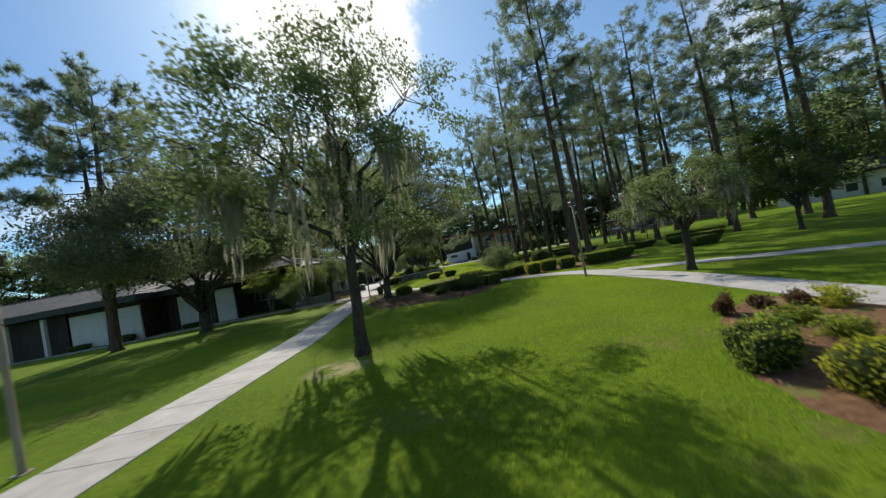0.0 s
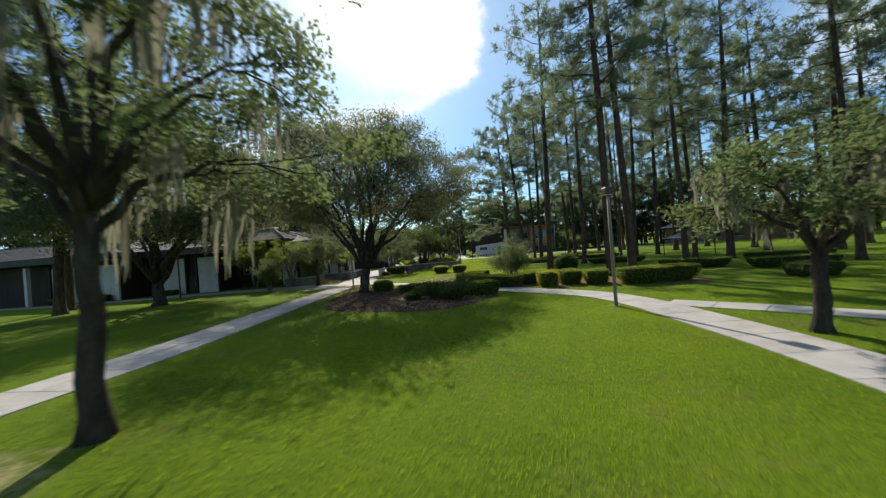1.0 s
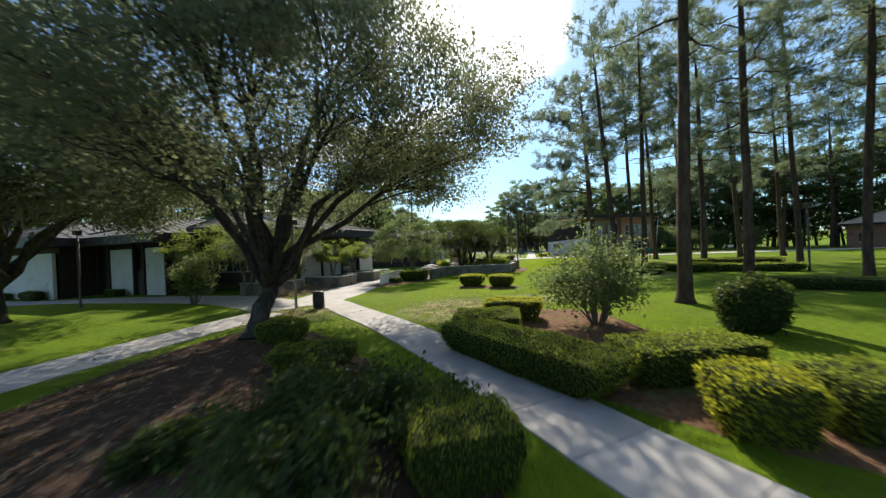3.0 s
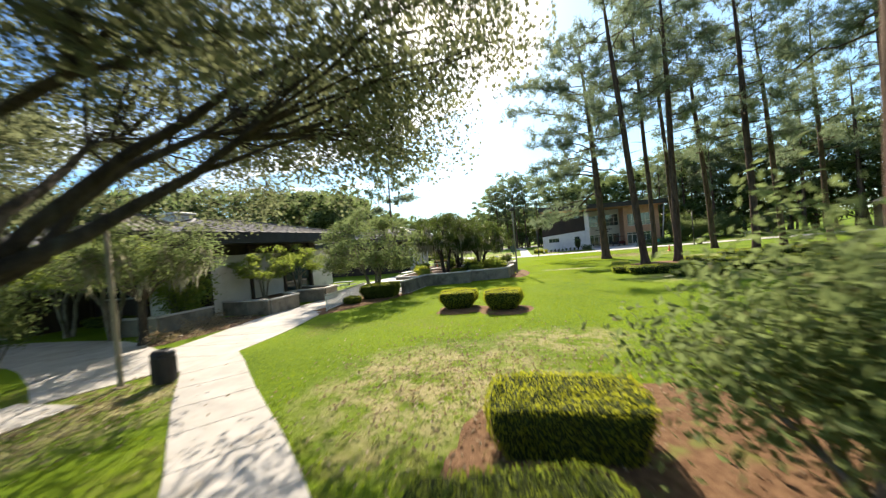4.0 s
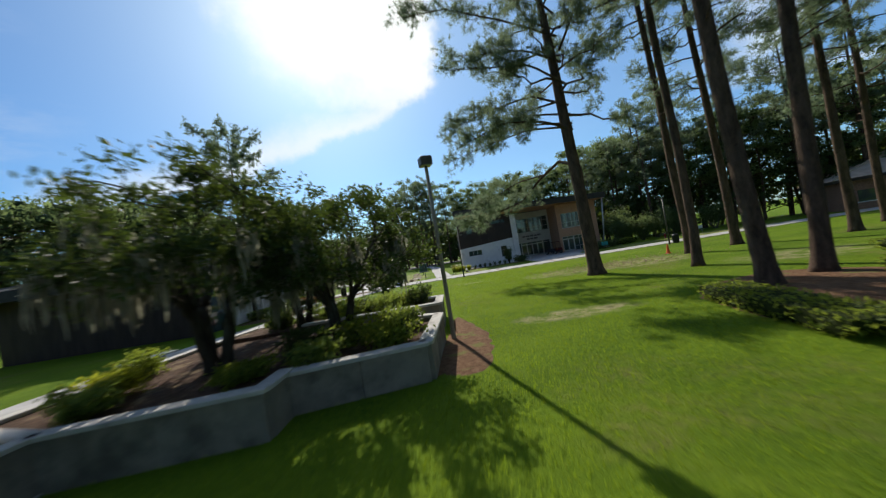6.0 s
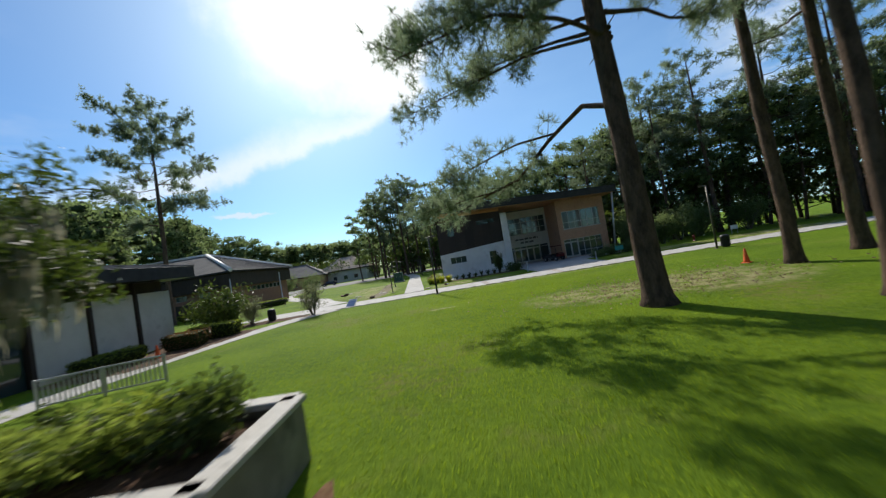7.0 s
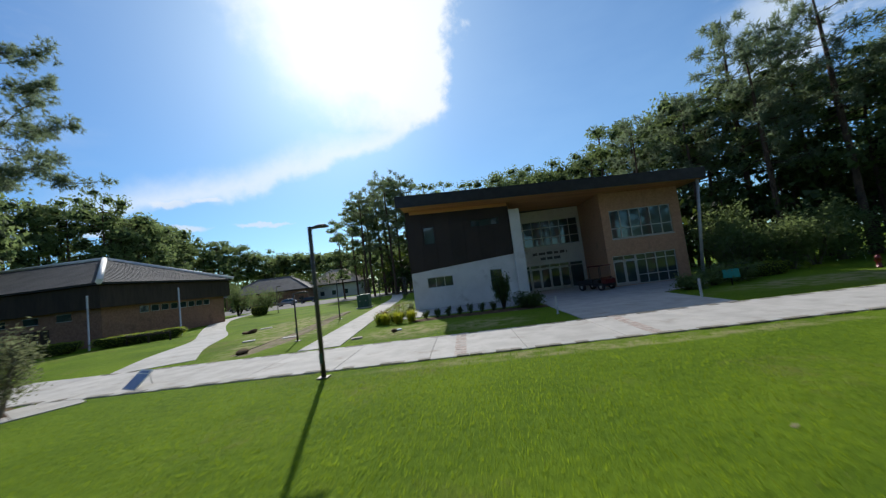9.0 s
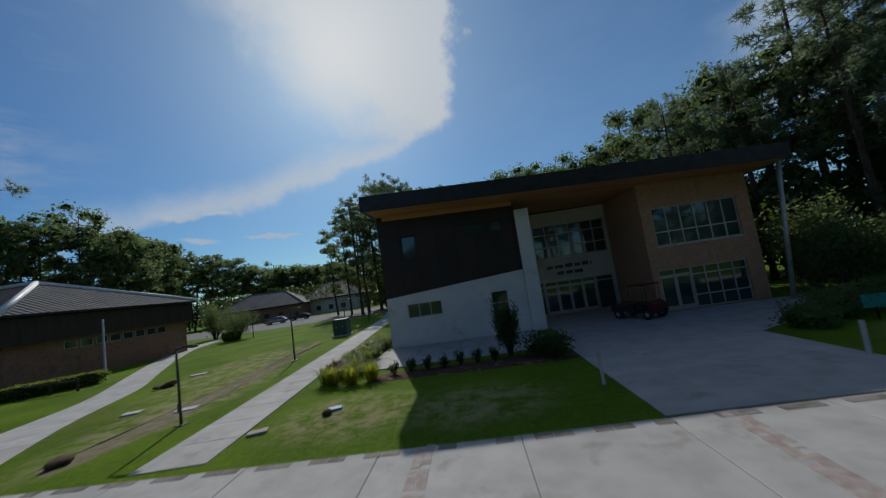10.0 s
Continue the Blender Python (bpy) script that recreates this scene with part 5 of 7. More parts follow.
def brick_hall():
    root = thing("brick_hall", "low brown brick hall under a grey hipped metal roof", "building")
    X1, Y0 = -26.4, 126.4
    x0, y1 = X1 - 36, Y0 + 17
    part("brick_wall", Buf().box(x0, X1, Y0, y1, 0.0, 3.9), RED_BRICK, root)
    part("eave_band", Buf().bevel_box(x0 - 0.6, X1 + 0.6, Y0 - 0.6, y1 + 0.6, 3.6, 5.75, 0.05), DARK_WOOD, root, "deep dark-stained eave band")
    hip_roof(root, x0 - 1.0, X1 + 1.0, Y0 - 1.0, y1 + 1.0, 5.95, 9.6, 0.19, ROOF_METAL, DARK_METAL, 0.55, 9.5, RIDGE_PALE, 0.27)
    for i in range(8):
        y = Y0 + 4.0 + i * 1.3
        w = part("window", Buf().box(X1 - 0.02, X1 + 0.035, y, y + 0.95, 2.75, 3.35), GLASS, root)
        part("window_frame", Buf().box(X1 - 0.01, X1 + 0.06, y - 0.05, y, 2.7, 3.4).box(X1 - 0.01, X1 + 0.06, y + 0.95, y + 1.0, 2.7, 3.4).box(X1 - 0.01, X1 + 0.06, y, y + 0.95, 2.7, 2.75).box(X1 - 0.01, X1 + 0.06, y, y + 0.95, 3.35, 3.4), STEEL, w)
    for i in range(9):
        x = X1 - 3.0 - i * 3.4
        w = part("window", Buf().box(x - 1.5, x, Y0 - 0.035, Y0 + 0.02, 2.75, 3.35), GLASS, root)
        part("window_frame", Buf().box(x - 1.56, x + 0.06, Y0 - 0.06, Y0 + 0.01, 2.69, 2.75).box(x - 1.56, x + 0.06, Y0 - 0.06, Y0 + 0.01, 3.35, 3.41), STEEL, w)
    for i in range(3):
        d = part("door", Buf().bevel_box(X1 - 6.2 - i * 1.0, X1 - 5.3 - i * 1.0, Y0 - 0.05, Y0 + 0.02, 0.03, 2.15, 0.01), DARK_WOOD, root)
        part("handle", Buf().cylinder(X1 - 5.4 - i * 1.0, Y0 - 0.1, 0.9, 1.2, 0.015, None, 8), STEEL, d)


brick_hall()


def far_house(x, y, w, d, h, roof_h, rot, roof, wall, label):
    root = thing("far_building", label, "building", "far buildings", pose(x, y, 0, 0, 0, rot))
    part("wall", Buf().box(-w / 2, w / 2, -d / 2, d / 2, 0, h), wall, root)
    hip_roof(root, -w / 2 - 0.8, w / 2 + 0.8, -d / 2 - 0.8, d / 2 + 0.8, h + 0.3, h + roof_h, 0.35, roof, DARK_WOOD, 0)
    for i in range(int(w / 4)):
        xx = -w / 2 + 2 + i * 4
        wn = part("window", Buf().box(xx - 0.7, xx + 0.7, -d / 2 - 0.04, -d / 2 + 0.02, 0.9, 2.3), GLASS, root)
        part("sill", Buf().box(xx - 0.8, xx + 0.8, -d / 2 - 0.09, -d / 2, 0.82, 0.895), WHITE_PAINT, wn)


far_house(-53, 206, 24, 14, 3.8, 4.8, 8, ROOF_METAL, RED_BRICK, "low brown house with a grey roof beyond the car park")
far_house(-35, 214, 18, 13, 4.2, 5.0, -4, ROOF_TAN, PANEL, "low pale house with a sunlit tan roof")
far_house(66, 112, 26, 15, 3.6, 3.4, -30, ROOF_TAN, RED_BRICK, "low brick building with a tan roof among the pines")
far_house(82, 74, 24, 14, 3.8, 2.8, -60, ROOF_METAL, PANEL, "low pale building beyond the pine grove")

# ---------------------------------------------------------------- trees
LONG = "tall pine with a straight scaly trunk and open crown"
PINES = [
    pine("pine_tree", LONG, 11, 27.0, 0.29, 0.46, 4.6, 32, 78, 0.44, (0.5, -0.3), width=0.038, per=9),
    pine("pine_tree", LONG, 12, 29.0, 0.31, 0.40, 5.0, 34, 78, 0.44, (-0.8, 0.4), width=0.038, per=9),
    pine("pine_tree", LONG, 13, 25.0, 0.26, 0.36, 4.5, 33, 78, 0.44, (0.2, 0.6), width=0.038, per=9),
    pine("pine_tree", "slim tall pine with a high thin crown", 14, 28.0, 0.235, 0.50, 4.0, 28, 78, 0.44, (0.9, 0.2), width=0.038, per=9),
    pine("pine_tree", LONG, 15, 27.0, 0.33, 0.42, 5.0, 26, 50, 0.64, (-0.4, 0.3), width=0.09, per=6),
    pine("pine_tree", LONG, 16, 28.0, 0.33, 0.46, 4.8, 25, 50, 0.64, (0.6, 0.0), width=0.09, per=6),
]
# (variant, x, y, turn, size, lean along x)
GROVE = [
    (0, 13.3, 55.0, 20, 1.0, 0), (1, 16.4, 46.6, 100, 1.0, 0), (0, 18.3, 47.6, 200, 1.05, 0), (2, 18.4, 62.0, 10, 1.0, 0), (3, 29.4, 59.8, 80, 1.0, 0), (1, 30.4, 55.7, 220, 1.0, 0), (2, 30.2, 70.0, 300, 1.0, 0),
    (0, 39.0, 63.2, 45, 1.0, 0), (1, 13.4, 79.0, 150, 0.95, -5), (0, 16.1, 79.9, 265, 1.0, 1.5), (2, 21.5, 79.6, 30, 1.05, 0), (3, 15.8, 86.2, 120, 1.0, 1), (3, 19.9, 93.1, 10, 1.15, -3.5), (1, 23.9, 93.9, 75, 0.95, -2),
    (0, 28.7, 90.4, 320, 0.95, -3.5), (2, 34.4, 93.5, 190, 1.0, -1), (3, 33.0, 46.5, 140, 1.0, 0), (2, 38.6, 43.0, 60, 1.0, 0), (1, 46.0, 52.0, 10, 0.95, 0), (3, 43.0, 71.0, 33, 1.0, 0), (0, 50.0, 64.0, 240, 1.0, 0), (2, 36.5, 78.0, 100, 1.0, 0),
    (3, 25.2, 64.2, 300, 1.0, 0), (1, 52.0, 40.0, 170, 1.0, 0), (0, 24.6, 52.2, 130, 0.9, 0), (3, 44.5, 84.0, 50, 1.0, 0), (2, 56.0, 76.0, 20, 1.0, 0), (1, 41.0, 57.0, 280, 0.9, 0), (3, 27.0, 74.6, 180, 0.95, 0), (0, 60.0, 54.0, 90, 1.0, 0),
    (1, 33.0, 132.5, 60, 0.66, 0), (2, 29.5, 137.0, 190, 0.66, 0), (0, 36.5, 127.5, 320, 0.78, 0),
    (3, 37.0, 131.0, 30, 0.9, 0), (1, 42.0, 126.0, 110, 0.92, 0), (0, 48.0, 123.0, 210, 0.95, 0), (2, 53.0, 118.5, 300, 1.0, 0), (3, 59.0, 116.0, 20, 0.95, 0), (1, 66.0, 105.0, 140, 1.0, 0), (0, 44.0, 134.0, 250, 0.95, 0), (2, 74.0, 98.0, 70, 1.0, 0),
    (2, -6.0, 166.0, 10, 0.9, 0), (0, -9.5, 172.0, 80, 0.88, 0), (3, -3.0, 170.0, 160, 0.92, 0), (1, -12.5, 169.0, 270, 0.8, 0), (2, 1.0, 164.0, 220, 0.7, 0),
]
for v, x, y, r, s, ln in GROVE:
    far = x > 36 or y > 100
    stand(PINES[4 + v % 2 if far else v], x, y, r, s, (0, ln))

# the pine by the promenade, with one low limb that sweeps out over the lawn
SWEEP = [(0, 0, 7.0), (-0.6, 1.9, 7.9), (-1.6, 3.6, 7.2), (-2.9, 4.6, 5.9), (-4.2, 5.4, 5.6), (-5.6, 5.8, 5.1), (-6.7, 5.4, 4.6), (-7.8, 5.0, 4.4)]
SWEEP2 = [(-1.4, 3.3, 7.4), (-3.2, 3.3, 7.2), (-5.2, 2.8, 6.4), (-6.8, 2.0, 5.5)]
SWEEP3 = [(-4.0, 5.3, 5.6), (-5.8, 4.4, 5.3), (-7.4, 3.4, 4.8)]
hero = pine("pine_tree", "large leaning pine with a long sweeping lower limb", 21, 26.0, 0.41, 0.40, 5.6, 36, 76, 0.40, (-1.0, 0.2), width=0.022, per=21, keep=lambda c: c[2] > 5.2 or (c[0] < -5.2 and c[2] > 3.8),
            extra=[(SWEEP, 0.12, 4.4), (SWEEP2, 0.06, 2.6), (SWEEP3, 0.04, 2.4), ([(0, 0, 9.8), (-1.4, 2.2, 10.8), (-3.4, 4.4, 11.4), (-5.8, 6.0, 11.2)], 0.09, 3.4), ([(0, 0, 10.4), (-1.2, 2.6, 11.6), (-2.6, 6.0, 12.6), (-3.6, 8.6, 12.8)], 0.09, 3.0), ([(0, 0, 9.4), (-1.8, -0.6, 10.0), (-4.4, -1.2, 10.2), (-7.6, -1.6, 9.0)], 0.1, 4.2), ([(0, 0, 11.0), (-2.0, 1.0, 12.4), (-5.6, 1.6, 12.0), (-8.0, 1.8, 10.8)], 0.09, 5.6), ([(0, 0, 12.4), (-2.2, -0.8, 13.6), (-7.4, -1.6, 13.8)], 0.09, 4.2), ([(0, 0, 13.8), (-2.0, 0.4, 15.2), (-7.0, 0.6, 15.8)], 0.09, 4.0), ([(0, 0, 14.6), (0.4, -2.2, 15.6), (-1.2, -5.0, 16.0)], 0.09, 3.2), ([(0, 0, 9.6), (-2.2, 2.4, 10.6), (-5.0, 4.4, 10.6), (-8.0, 5.2, 10.0)], 0.08, 4.0),
                   ([(0, 0, 15.5), (-3.0, 0.2, 17.2), (-7.0, -0.4, 18.4), (-9.6, -0.8, 18.0)], 0.09, 5.0), ([(0, 0, 17.0), (-2.6, -1.0, 19.0), (-6.4, -2.0, 20.6), (-9.0, -2.4, 20.4)], 0.08, 5.0), ([(0, 0, 18.5), (-3.0, 1.4, 21.0), (-6.8, 2.2, 22.6)], 0.08, 4.6), ([(0, 0, 20.0), (-2.0, -1.0, 23.0), (-5.0, -2.0, 25.0)], 0.08, 4.0)], stubs=2)
stand(hero, 11.62, 89.4)
UMBRELLA = pine("pine_tree", "tall pine with a broad umbrella crown beside the long hall", 23, 25.0, 0.36, 0.62, 7.4, 26, 84, 0.5, (0.4, 0.0), width=0.05, per=13, extra=[([(0, 0, 13.6), (-2.4, -0.8, 14.4), (-5.2, -1.6, 14.6)], 0.08, 2.4)])
stand(UMBRELLA, -28.4, 43.4, 0, 1.0, (0, 3))
stand(UMBRELLA, -31.4, 46.2, 150, 0.96, (0, 0))
tall = pine("pine_tree", "lone tall pine with a thin tufted crown", 31, 26.5, 0.30, 0.56, 7.6, 26, 130, 0.42, bend=(0.6, 0.2), width=0.055, per=12, twigs=16, extra=[([(0, 0, 12.6), (-2.2, 0.6, 13.2), (-4.6, 1.0, 13.0)], 0.07, 2.2), ([(0, 0, 14.0), (2.0, -0.4, 14.6), (4.0, -0.6, 14.8)], 0.06, 1.8)])
stand(tall, -30.6, 120.6, 0)

OAK = broadleaf("live_oak", "wide live oak with dark spreading limbs and small leaves", 41, 15.7, 1.9, 9.9, 14, 0.36, OAK_LEAF, OAK_BARK, 0.120, 132000, 0.235, (-0.2, 3.6), 820, scatter=0.060, belly=0.40, hollow=0.52, lumps=0.17, long=1.14, aspect=0.95, airy=0.6)
stand(OAK, -3.0, 45.8)
OAK2 = broadleaf("live_oak", "broad dense live oak hung with moss", 42, 16.4, 1.9, 10.6, 12, 0.44, OAK_LEAF, OAK_BARK, 0.18, 96000, 0.22, (0, 0), 420, moss=0.10, moss_len=1.0, scatter=0.07, belly=0.34, lumps=0.12, aspect=0.8)
stand(OAK2, -21.4, 45.6, 60, 1.06)
ELM = broadleaf("elm_tree", "slender elm hung with long grey Spanish moss", 43, 12.8, 4.2, 6.0, 13, 0.215, ELM_LEAF, OAK_BARK, 0.14, 33000, 0.22, (-0.7, 0.2), 200, aspect=0.6, moss=0.36, moss_len=1.6, scatter=0.062, belly=0.45, hollow=0.3, rise=0.9, lumps=0.10)
stand(ELM, -0.32, 24.0, 20, 1.0, (0, 5.0))
MOSSY = broadleaf("crape_myrtle", "small tree with a stout dark mossy trunk", 48, 5.9, 2.3, 3.4, 9, 0.19, ELM_LEAF, OAK_BARK, 0.13, 13000, 0.42, (0.2, 0.1), 150, moss=0.35, moss_len=0.7, scatter=0.075, rise=0.7)
stand(MOSSY, 15.9, 29.0)
SMALL = broadleaf("crape_myrtle", "small pale-barked tree with some moss on its stems", 44, 6.4, 2.2, 3.4, 10, 0.12, MYRTLE_LEAF, PALE_BARK, 0.14, 9000, 0.46, (0, 0), 150, moss=0.10, moss_len=0.6, stems=3, scatter=0.08, rise=0.7)
MAG = broadleaf("magnolia_tree", "dark dense evergreen tree with a short clear trunk", 45, 9.5, 1.6, 3.6, 12, 0.18, DARK_LEAF, OAK_BARK, 0.2, 15000, 0.16, (0, 0), 200, scatter=0.09)
stand(MAG, 30.5, 37.6)
LIG = broadleaf("ligustrum_tree", "gnarled evergreen tree with several stems growing in the planter", 46, 5.8, 1.75, 3.4, 12, 0.15, DARK_LEAF, OAK_BARK, 0.15, 16000, 0.29, (0, 0), 170, moss=0.4, moss_len=0.9, stems=3, scatter=0.07, belly=0.36, hollow=0.5, lumps=0.22)
stand(LIG, -3.8, 75.8, 0, 1.02, (0, 0), 0.7)
stand(LIG, -4.0, 81.6, 130, 1.0, (0, 0), 0.75)
stand(LIG, -0.6, 76.6, 230, 0.80, (0, 0), 0.7)
BUSHY = broadleaf("crape_myrtle", "bushy olive-green tree beside the ramp", 49, 5.0, 1.2, 3.0, 10, 0.10, ELM_LEAF, PALE_BARK, 0.13, 17000, 0.24, (0, 0), 170, stems=3, scatter=0.08, rise=0.7)
CRAPE = broadleaf("crape_myrtle", "young crape myrtle with slim stems in the low planter", 47, 3.5, 1.2, 1.9, 8, 0.06, MYRTLE_LEAF, PALE_BARK, 0.12, 6000, 0.34, (0, 0), 80, stems=3, scatter=0.09, rise=0.7)
stand(CRAPE, -12.8, 63.6, 0, 1.0, (0, 0), 0.7)
stand(CRAPE, -13.2, 67.4, 90, 1.05, (0, 0), 0.7)
stand(BUSHY, -6.7, 67.7, 200, 1.25)
stand(MOSSY, -11.9, 55.6, 20, 0.95)
stand(SMALL, -20.6, 57.2, 140, 0.9)
stand(SMALL, -15.4, 56.4, 30, 0.85)


def woodland(name, label, spots, seed, leaf=0.62, per=420, mat=None):
    """A stand of trees too far off to tell apart: trunks and ragged clumps of foliage."""
    rng = np.random.default_rng(seed)
    wood, cr = Buf(), Buf()
    for x, y, h, r in spots:
        lean = rng.normal(0, 0.4, 2)
        wood.tube([(x, y, -0.2), (x + lean[0] * 0.5, y + lean[1] * 0.5, h * 0.5), (x + lean[0], y + lean[1], h * 0.93)], [0.26, 0.19, 0.06], 6, False)
        k = rng.integers(14, 21)
        low = rng.uniform(0.08, 0.32)
        top = rng.random(k) ** 0.75
        cen = np.column_stack([rng.normal(0, r * 0.45, k), rng.normal(0, r * 0.45, k), h * (low + (0.97 - low) * top)])
        cen[:, :2] *= (1.3 - 0.75 * top[:, None])
        cen[:, :2] += (x, y)
        for c in cen:
            wood.tube([(x, y, max(c[2] - r * 0.5, h * 0.15)), c], [0.07, 0.02], 4, False)
        wide = r * rng.uniform(0.22, 0.40, k)
        own = np.repeat(np.arange(k), rng.multinomial(int(per * 1.7), wide ** 2 / (wide ** 2).sum()))
        # the leaves of a clump lie on a rounded, flat-bottomed cushion
        q = rng.standard_normal((len(own), 3))
        q /= np.linalg.norm(q, axis=1)[:, None]
        out = q.copy()
        q *= rng.uniform(0.62, 1.05, len(own))[:, None] * wide[own][:, None] * 1.5
        q[:, 2] = np.where(q[:, 2] < 0, q[:, 2] * 0.3, q[:, 2] * 0.62)
        cr.sprays(cen[own] + q, leaf * 0.66, rng, 0.9, out)
    root = tagged(thing(name, label, "woods"), kind="stuff")
    tagged(part("trunks", wood, PINE_BARK, root), kind="stuff")
    tagged(part("foliage", cr, mat or WOOD_LEAF, root), kind="stuff")


def pine_wood(name, label, trees, seed, leaf=0.4, per=900, low=(0.40, 0.62)):
    """Far pines: bare trunks and crowns of separate, flat-bottomed clumps with sky between them."""
    rng = np.random.default_rng(seed)
    wood, cr, heart = Buf(), Buf(), Buf()
    for x, y, h, r in trees:
        sway = np.vstack([np.zeros(2), np.cumsum(rng.normal(0, 0.35, (4, 2)), axis=0)])
        hs = np.array([-0.2, 0.3, 0.6, 0.85, 0.98]) * h
        line = np.column_stack([x + sway[:, 0], y + sway[:, 1], hs])
        line[0, 2] = -0.2
        wood.tube(line, np.array([0.30, 0.24, 0.19, 0.11, 0.04]) * h / 24, 6, False)
        k = rng.integers(15, 22)
        a = rng.uniform(*low)
        u = a + (0.985 - a) * (np.arange(k) + rng.uniform(0, 0.9, k)) / k
        share = (u - a) / (1 - a)
        az = np.arange(k) * 2.39996 + rng.uniform(-0.6, 0.6, k)
        ln = r * np.interp(share, [0, 0.3, 0.8, 1], [0.7, 1.0, 0.9, 0.35]) * rng.uniform(0.45, 1.1, k)
        foot = np.column_stack([np.interp(u * h, hs, line[:, i]) for i in range(3)])
        cen = foot + np.column_stack([np.cos(az) * ln, np.sin(az) * ln, ln * np.interp(share, [0, 1], [0.10, 0.5]) + rng.normal(0, 0.25, k)])
        for p, q in zip(foot, cen):
            wood.tube([p, (p + q) / 2 - (0, 0, 0.12 * r), q], [0.09, 0.06, 0.02], 4, False)
        wide = r * rng.uniform(0.30, 0.52, k) * np.interp(share, [0, 0.7, 1], [0.95, 1.0, 0.85])
        own = np.repeat(np.arange(k), rng.multinomial(per, wide ** 2 / (wide ** 2).sum()))
        q = rng.standard_normal((len(own), 3))
        q /= np.linalg.norm(q, axis=1)[:, None]
        out = q.copy()
        q *= (rng.uniform(0.35, 1.1, len(own)) ** 0.6 * wide[own])[:, None]
        q[:, 2] = np.where(q[:, 2] < 0, q[:, 2] * 0.35, q[:, 2] * 0.7)
        cr.sprays(cen[own] + q, leaf, rng, 0.7, out)
        # added dark lumps, no real leaves: they paint the crown's inner shade
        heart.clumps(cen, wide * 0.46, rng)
    root = tagged(thing(name, label, "woods"), kind="stuff")
    tagged(part("trunks", wood, PINE_BARK, root), kind="stuff")
    tagged(part("foliage", cr, WOOD_LEAF, root), kind="stuff")
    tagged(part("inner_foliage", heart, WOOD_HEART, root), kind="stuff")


def treeline(pts, step, seed, r=3.4, back=5.0):
    """Trees along a bent line of (x, y, height), with a second row behind it."""
    rng = np.random.default_rng(seed)
    p = np.array(pts, dtype=float)
    s = np.concatenate([[0], np.cumsum(np.hypot(*np.diff(p[:, :2], axis=0).T))])
    out = []
    for u in np.arange(0, s[-1], step):
        x, y, h = [np.interp(u, s, p[:, i]) for i in range(3)]
        out.append((x + rng.normal(0, 0.6), y + rng.normal(0, 0.6), h * rng.uniform(0.84, 1.0), r * rng.uniform(0.8, 1.25)))
        d = math.hypot(x - 8, y - 90)
        out.append((x + (x - 8) / d * back + rng.normal(0, 1.0), y + (y - 90) / d * back + rng.normal(0, 1.0), h * rng.uniform(0.86, 1.03), r * rng.uniform(0.8, 1.2)))
    return out


def spots(a, b, depth, n, h, seed, r=3.0):
    rng = np.random.default_rng(seed)
    a, b = np.array(a, float), np.array(b, float)
    t = (b - a) / np.linalg.norm(b - a)
    nrm = np.array([-t[1], t[0]])
    out = []
    for i in range(n):
        p = a + (b - a) * (i + rng.uniform(-0.6, 0.6)) / n + nrm * rng.uniform(0, 1) * depth
        out.append((p[0], p[1], rng.uniform(*h), r * rng.uniform(0.8, 1.35)))
    return out


woodland("far_woods", "tall mixed woodland far behind the new building", spots((112, 96), (66, 114), -24, 30, (15, 20), 1, 4.4), 51, 0.8, 420)
pine_wood("far_woods", "tall pines behind and beside the new building", treeline([(7, 176, 21.5), (15.6, 166, 21.5), (19.8, 160, 20.5), (24.6, 155, 20.5), (29.2, 150, 20.8), (32.6, 146, 21.0), (35.0, 142, 20.5), (36.6, 137, 20.5), (38.4, 132, 19.5), (44, 128, 19.0), (51, 123, 19.0), (58, 118, 19.5), (66, 112, 20.5)], 3.7, 61, 4.2), 62, 0.34, 3000, (0.25, 0.55))
pine_wood("far_woods", "pines beyond the car park and brick hall", treeline([(-86, 150, 29), (-83, 165, 30), (-75, 172, 30.5), (-75, 180, 27.5), (-85, 200, 30), (-92, 215, 27), (-84, 220, 27.5), (-82, 235, 23), (-71, 240, 19.5), (-52, 240, 17.5), (-34, 240, 17.5), (-16, 236, 18), (4, 232, 19)], 5.2, 63, 6.0), 64, 0.72, 1500, (0.3, 0.55))
pine_wood("far_woods", "pines at the head of the far walk", [(-20.8, 178, 18.5, 3.2), (-16, 173, 19, 3.4), (-12, 172, 22, 3.6), (-8.5, 175, 24.5, 3.6), (-5, 171, 25.2, 3.6), (-2.5, 174, 25, 3.4), (2, 178, 25, 3.6), (5, 184, 26, 3.6), (-11.4, 184, 30, 4.2), (-18, 186, 24, 4.0)], 65, 0.45, 1900, (0.18, 0.45))
pine_wood("far_woods", "pines behind the long hall", treeline([(-44, 126, 18.5), (-51.6, 130, 20), (-58, 118, 20), (-63, 110, 20.5), (-67, 100, 19.5), (-76, 90, 19), (-82, 70, 20), (-86, 46, 20)], 4.8, 66, 5.2), 67, 0.58, 1500, (0.3, 0.55))
woodland("far_woods", "woodland beyond the pine grove", spots((112, 20), (98, 104), -22, 50, (15, 26), 8, 4.6) + spots((84, -6), (112, 20), -16, 18, (12, 20), 9, 4.2), 54, 0.9, 420)
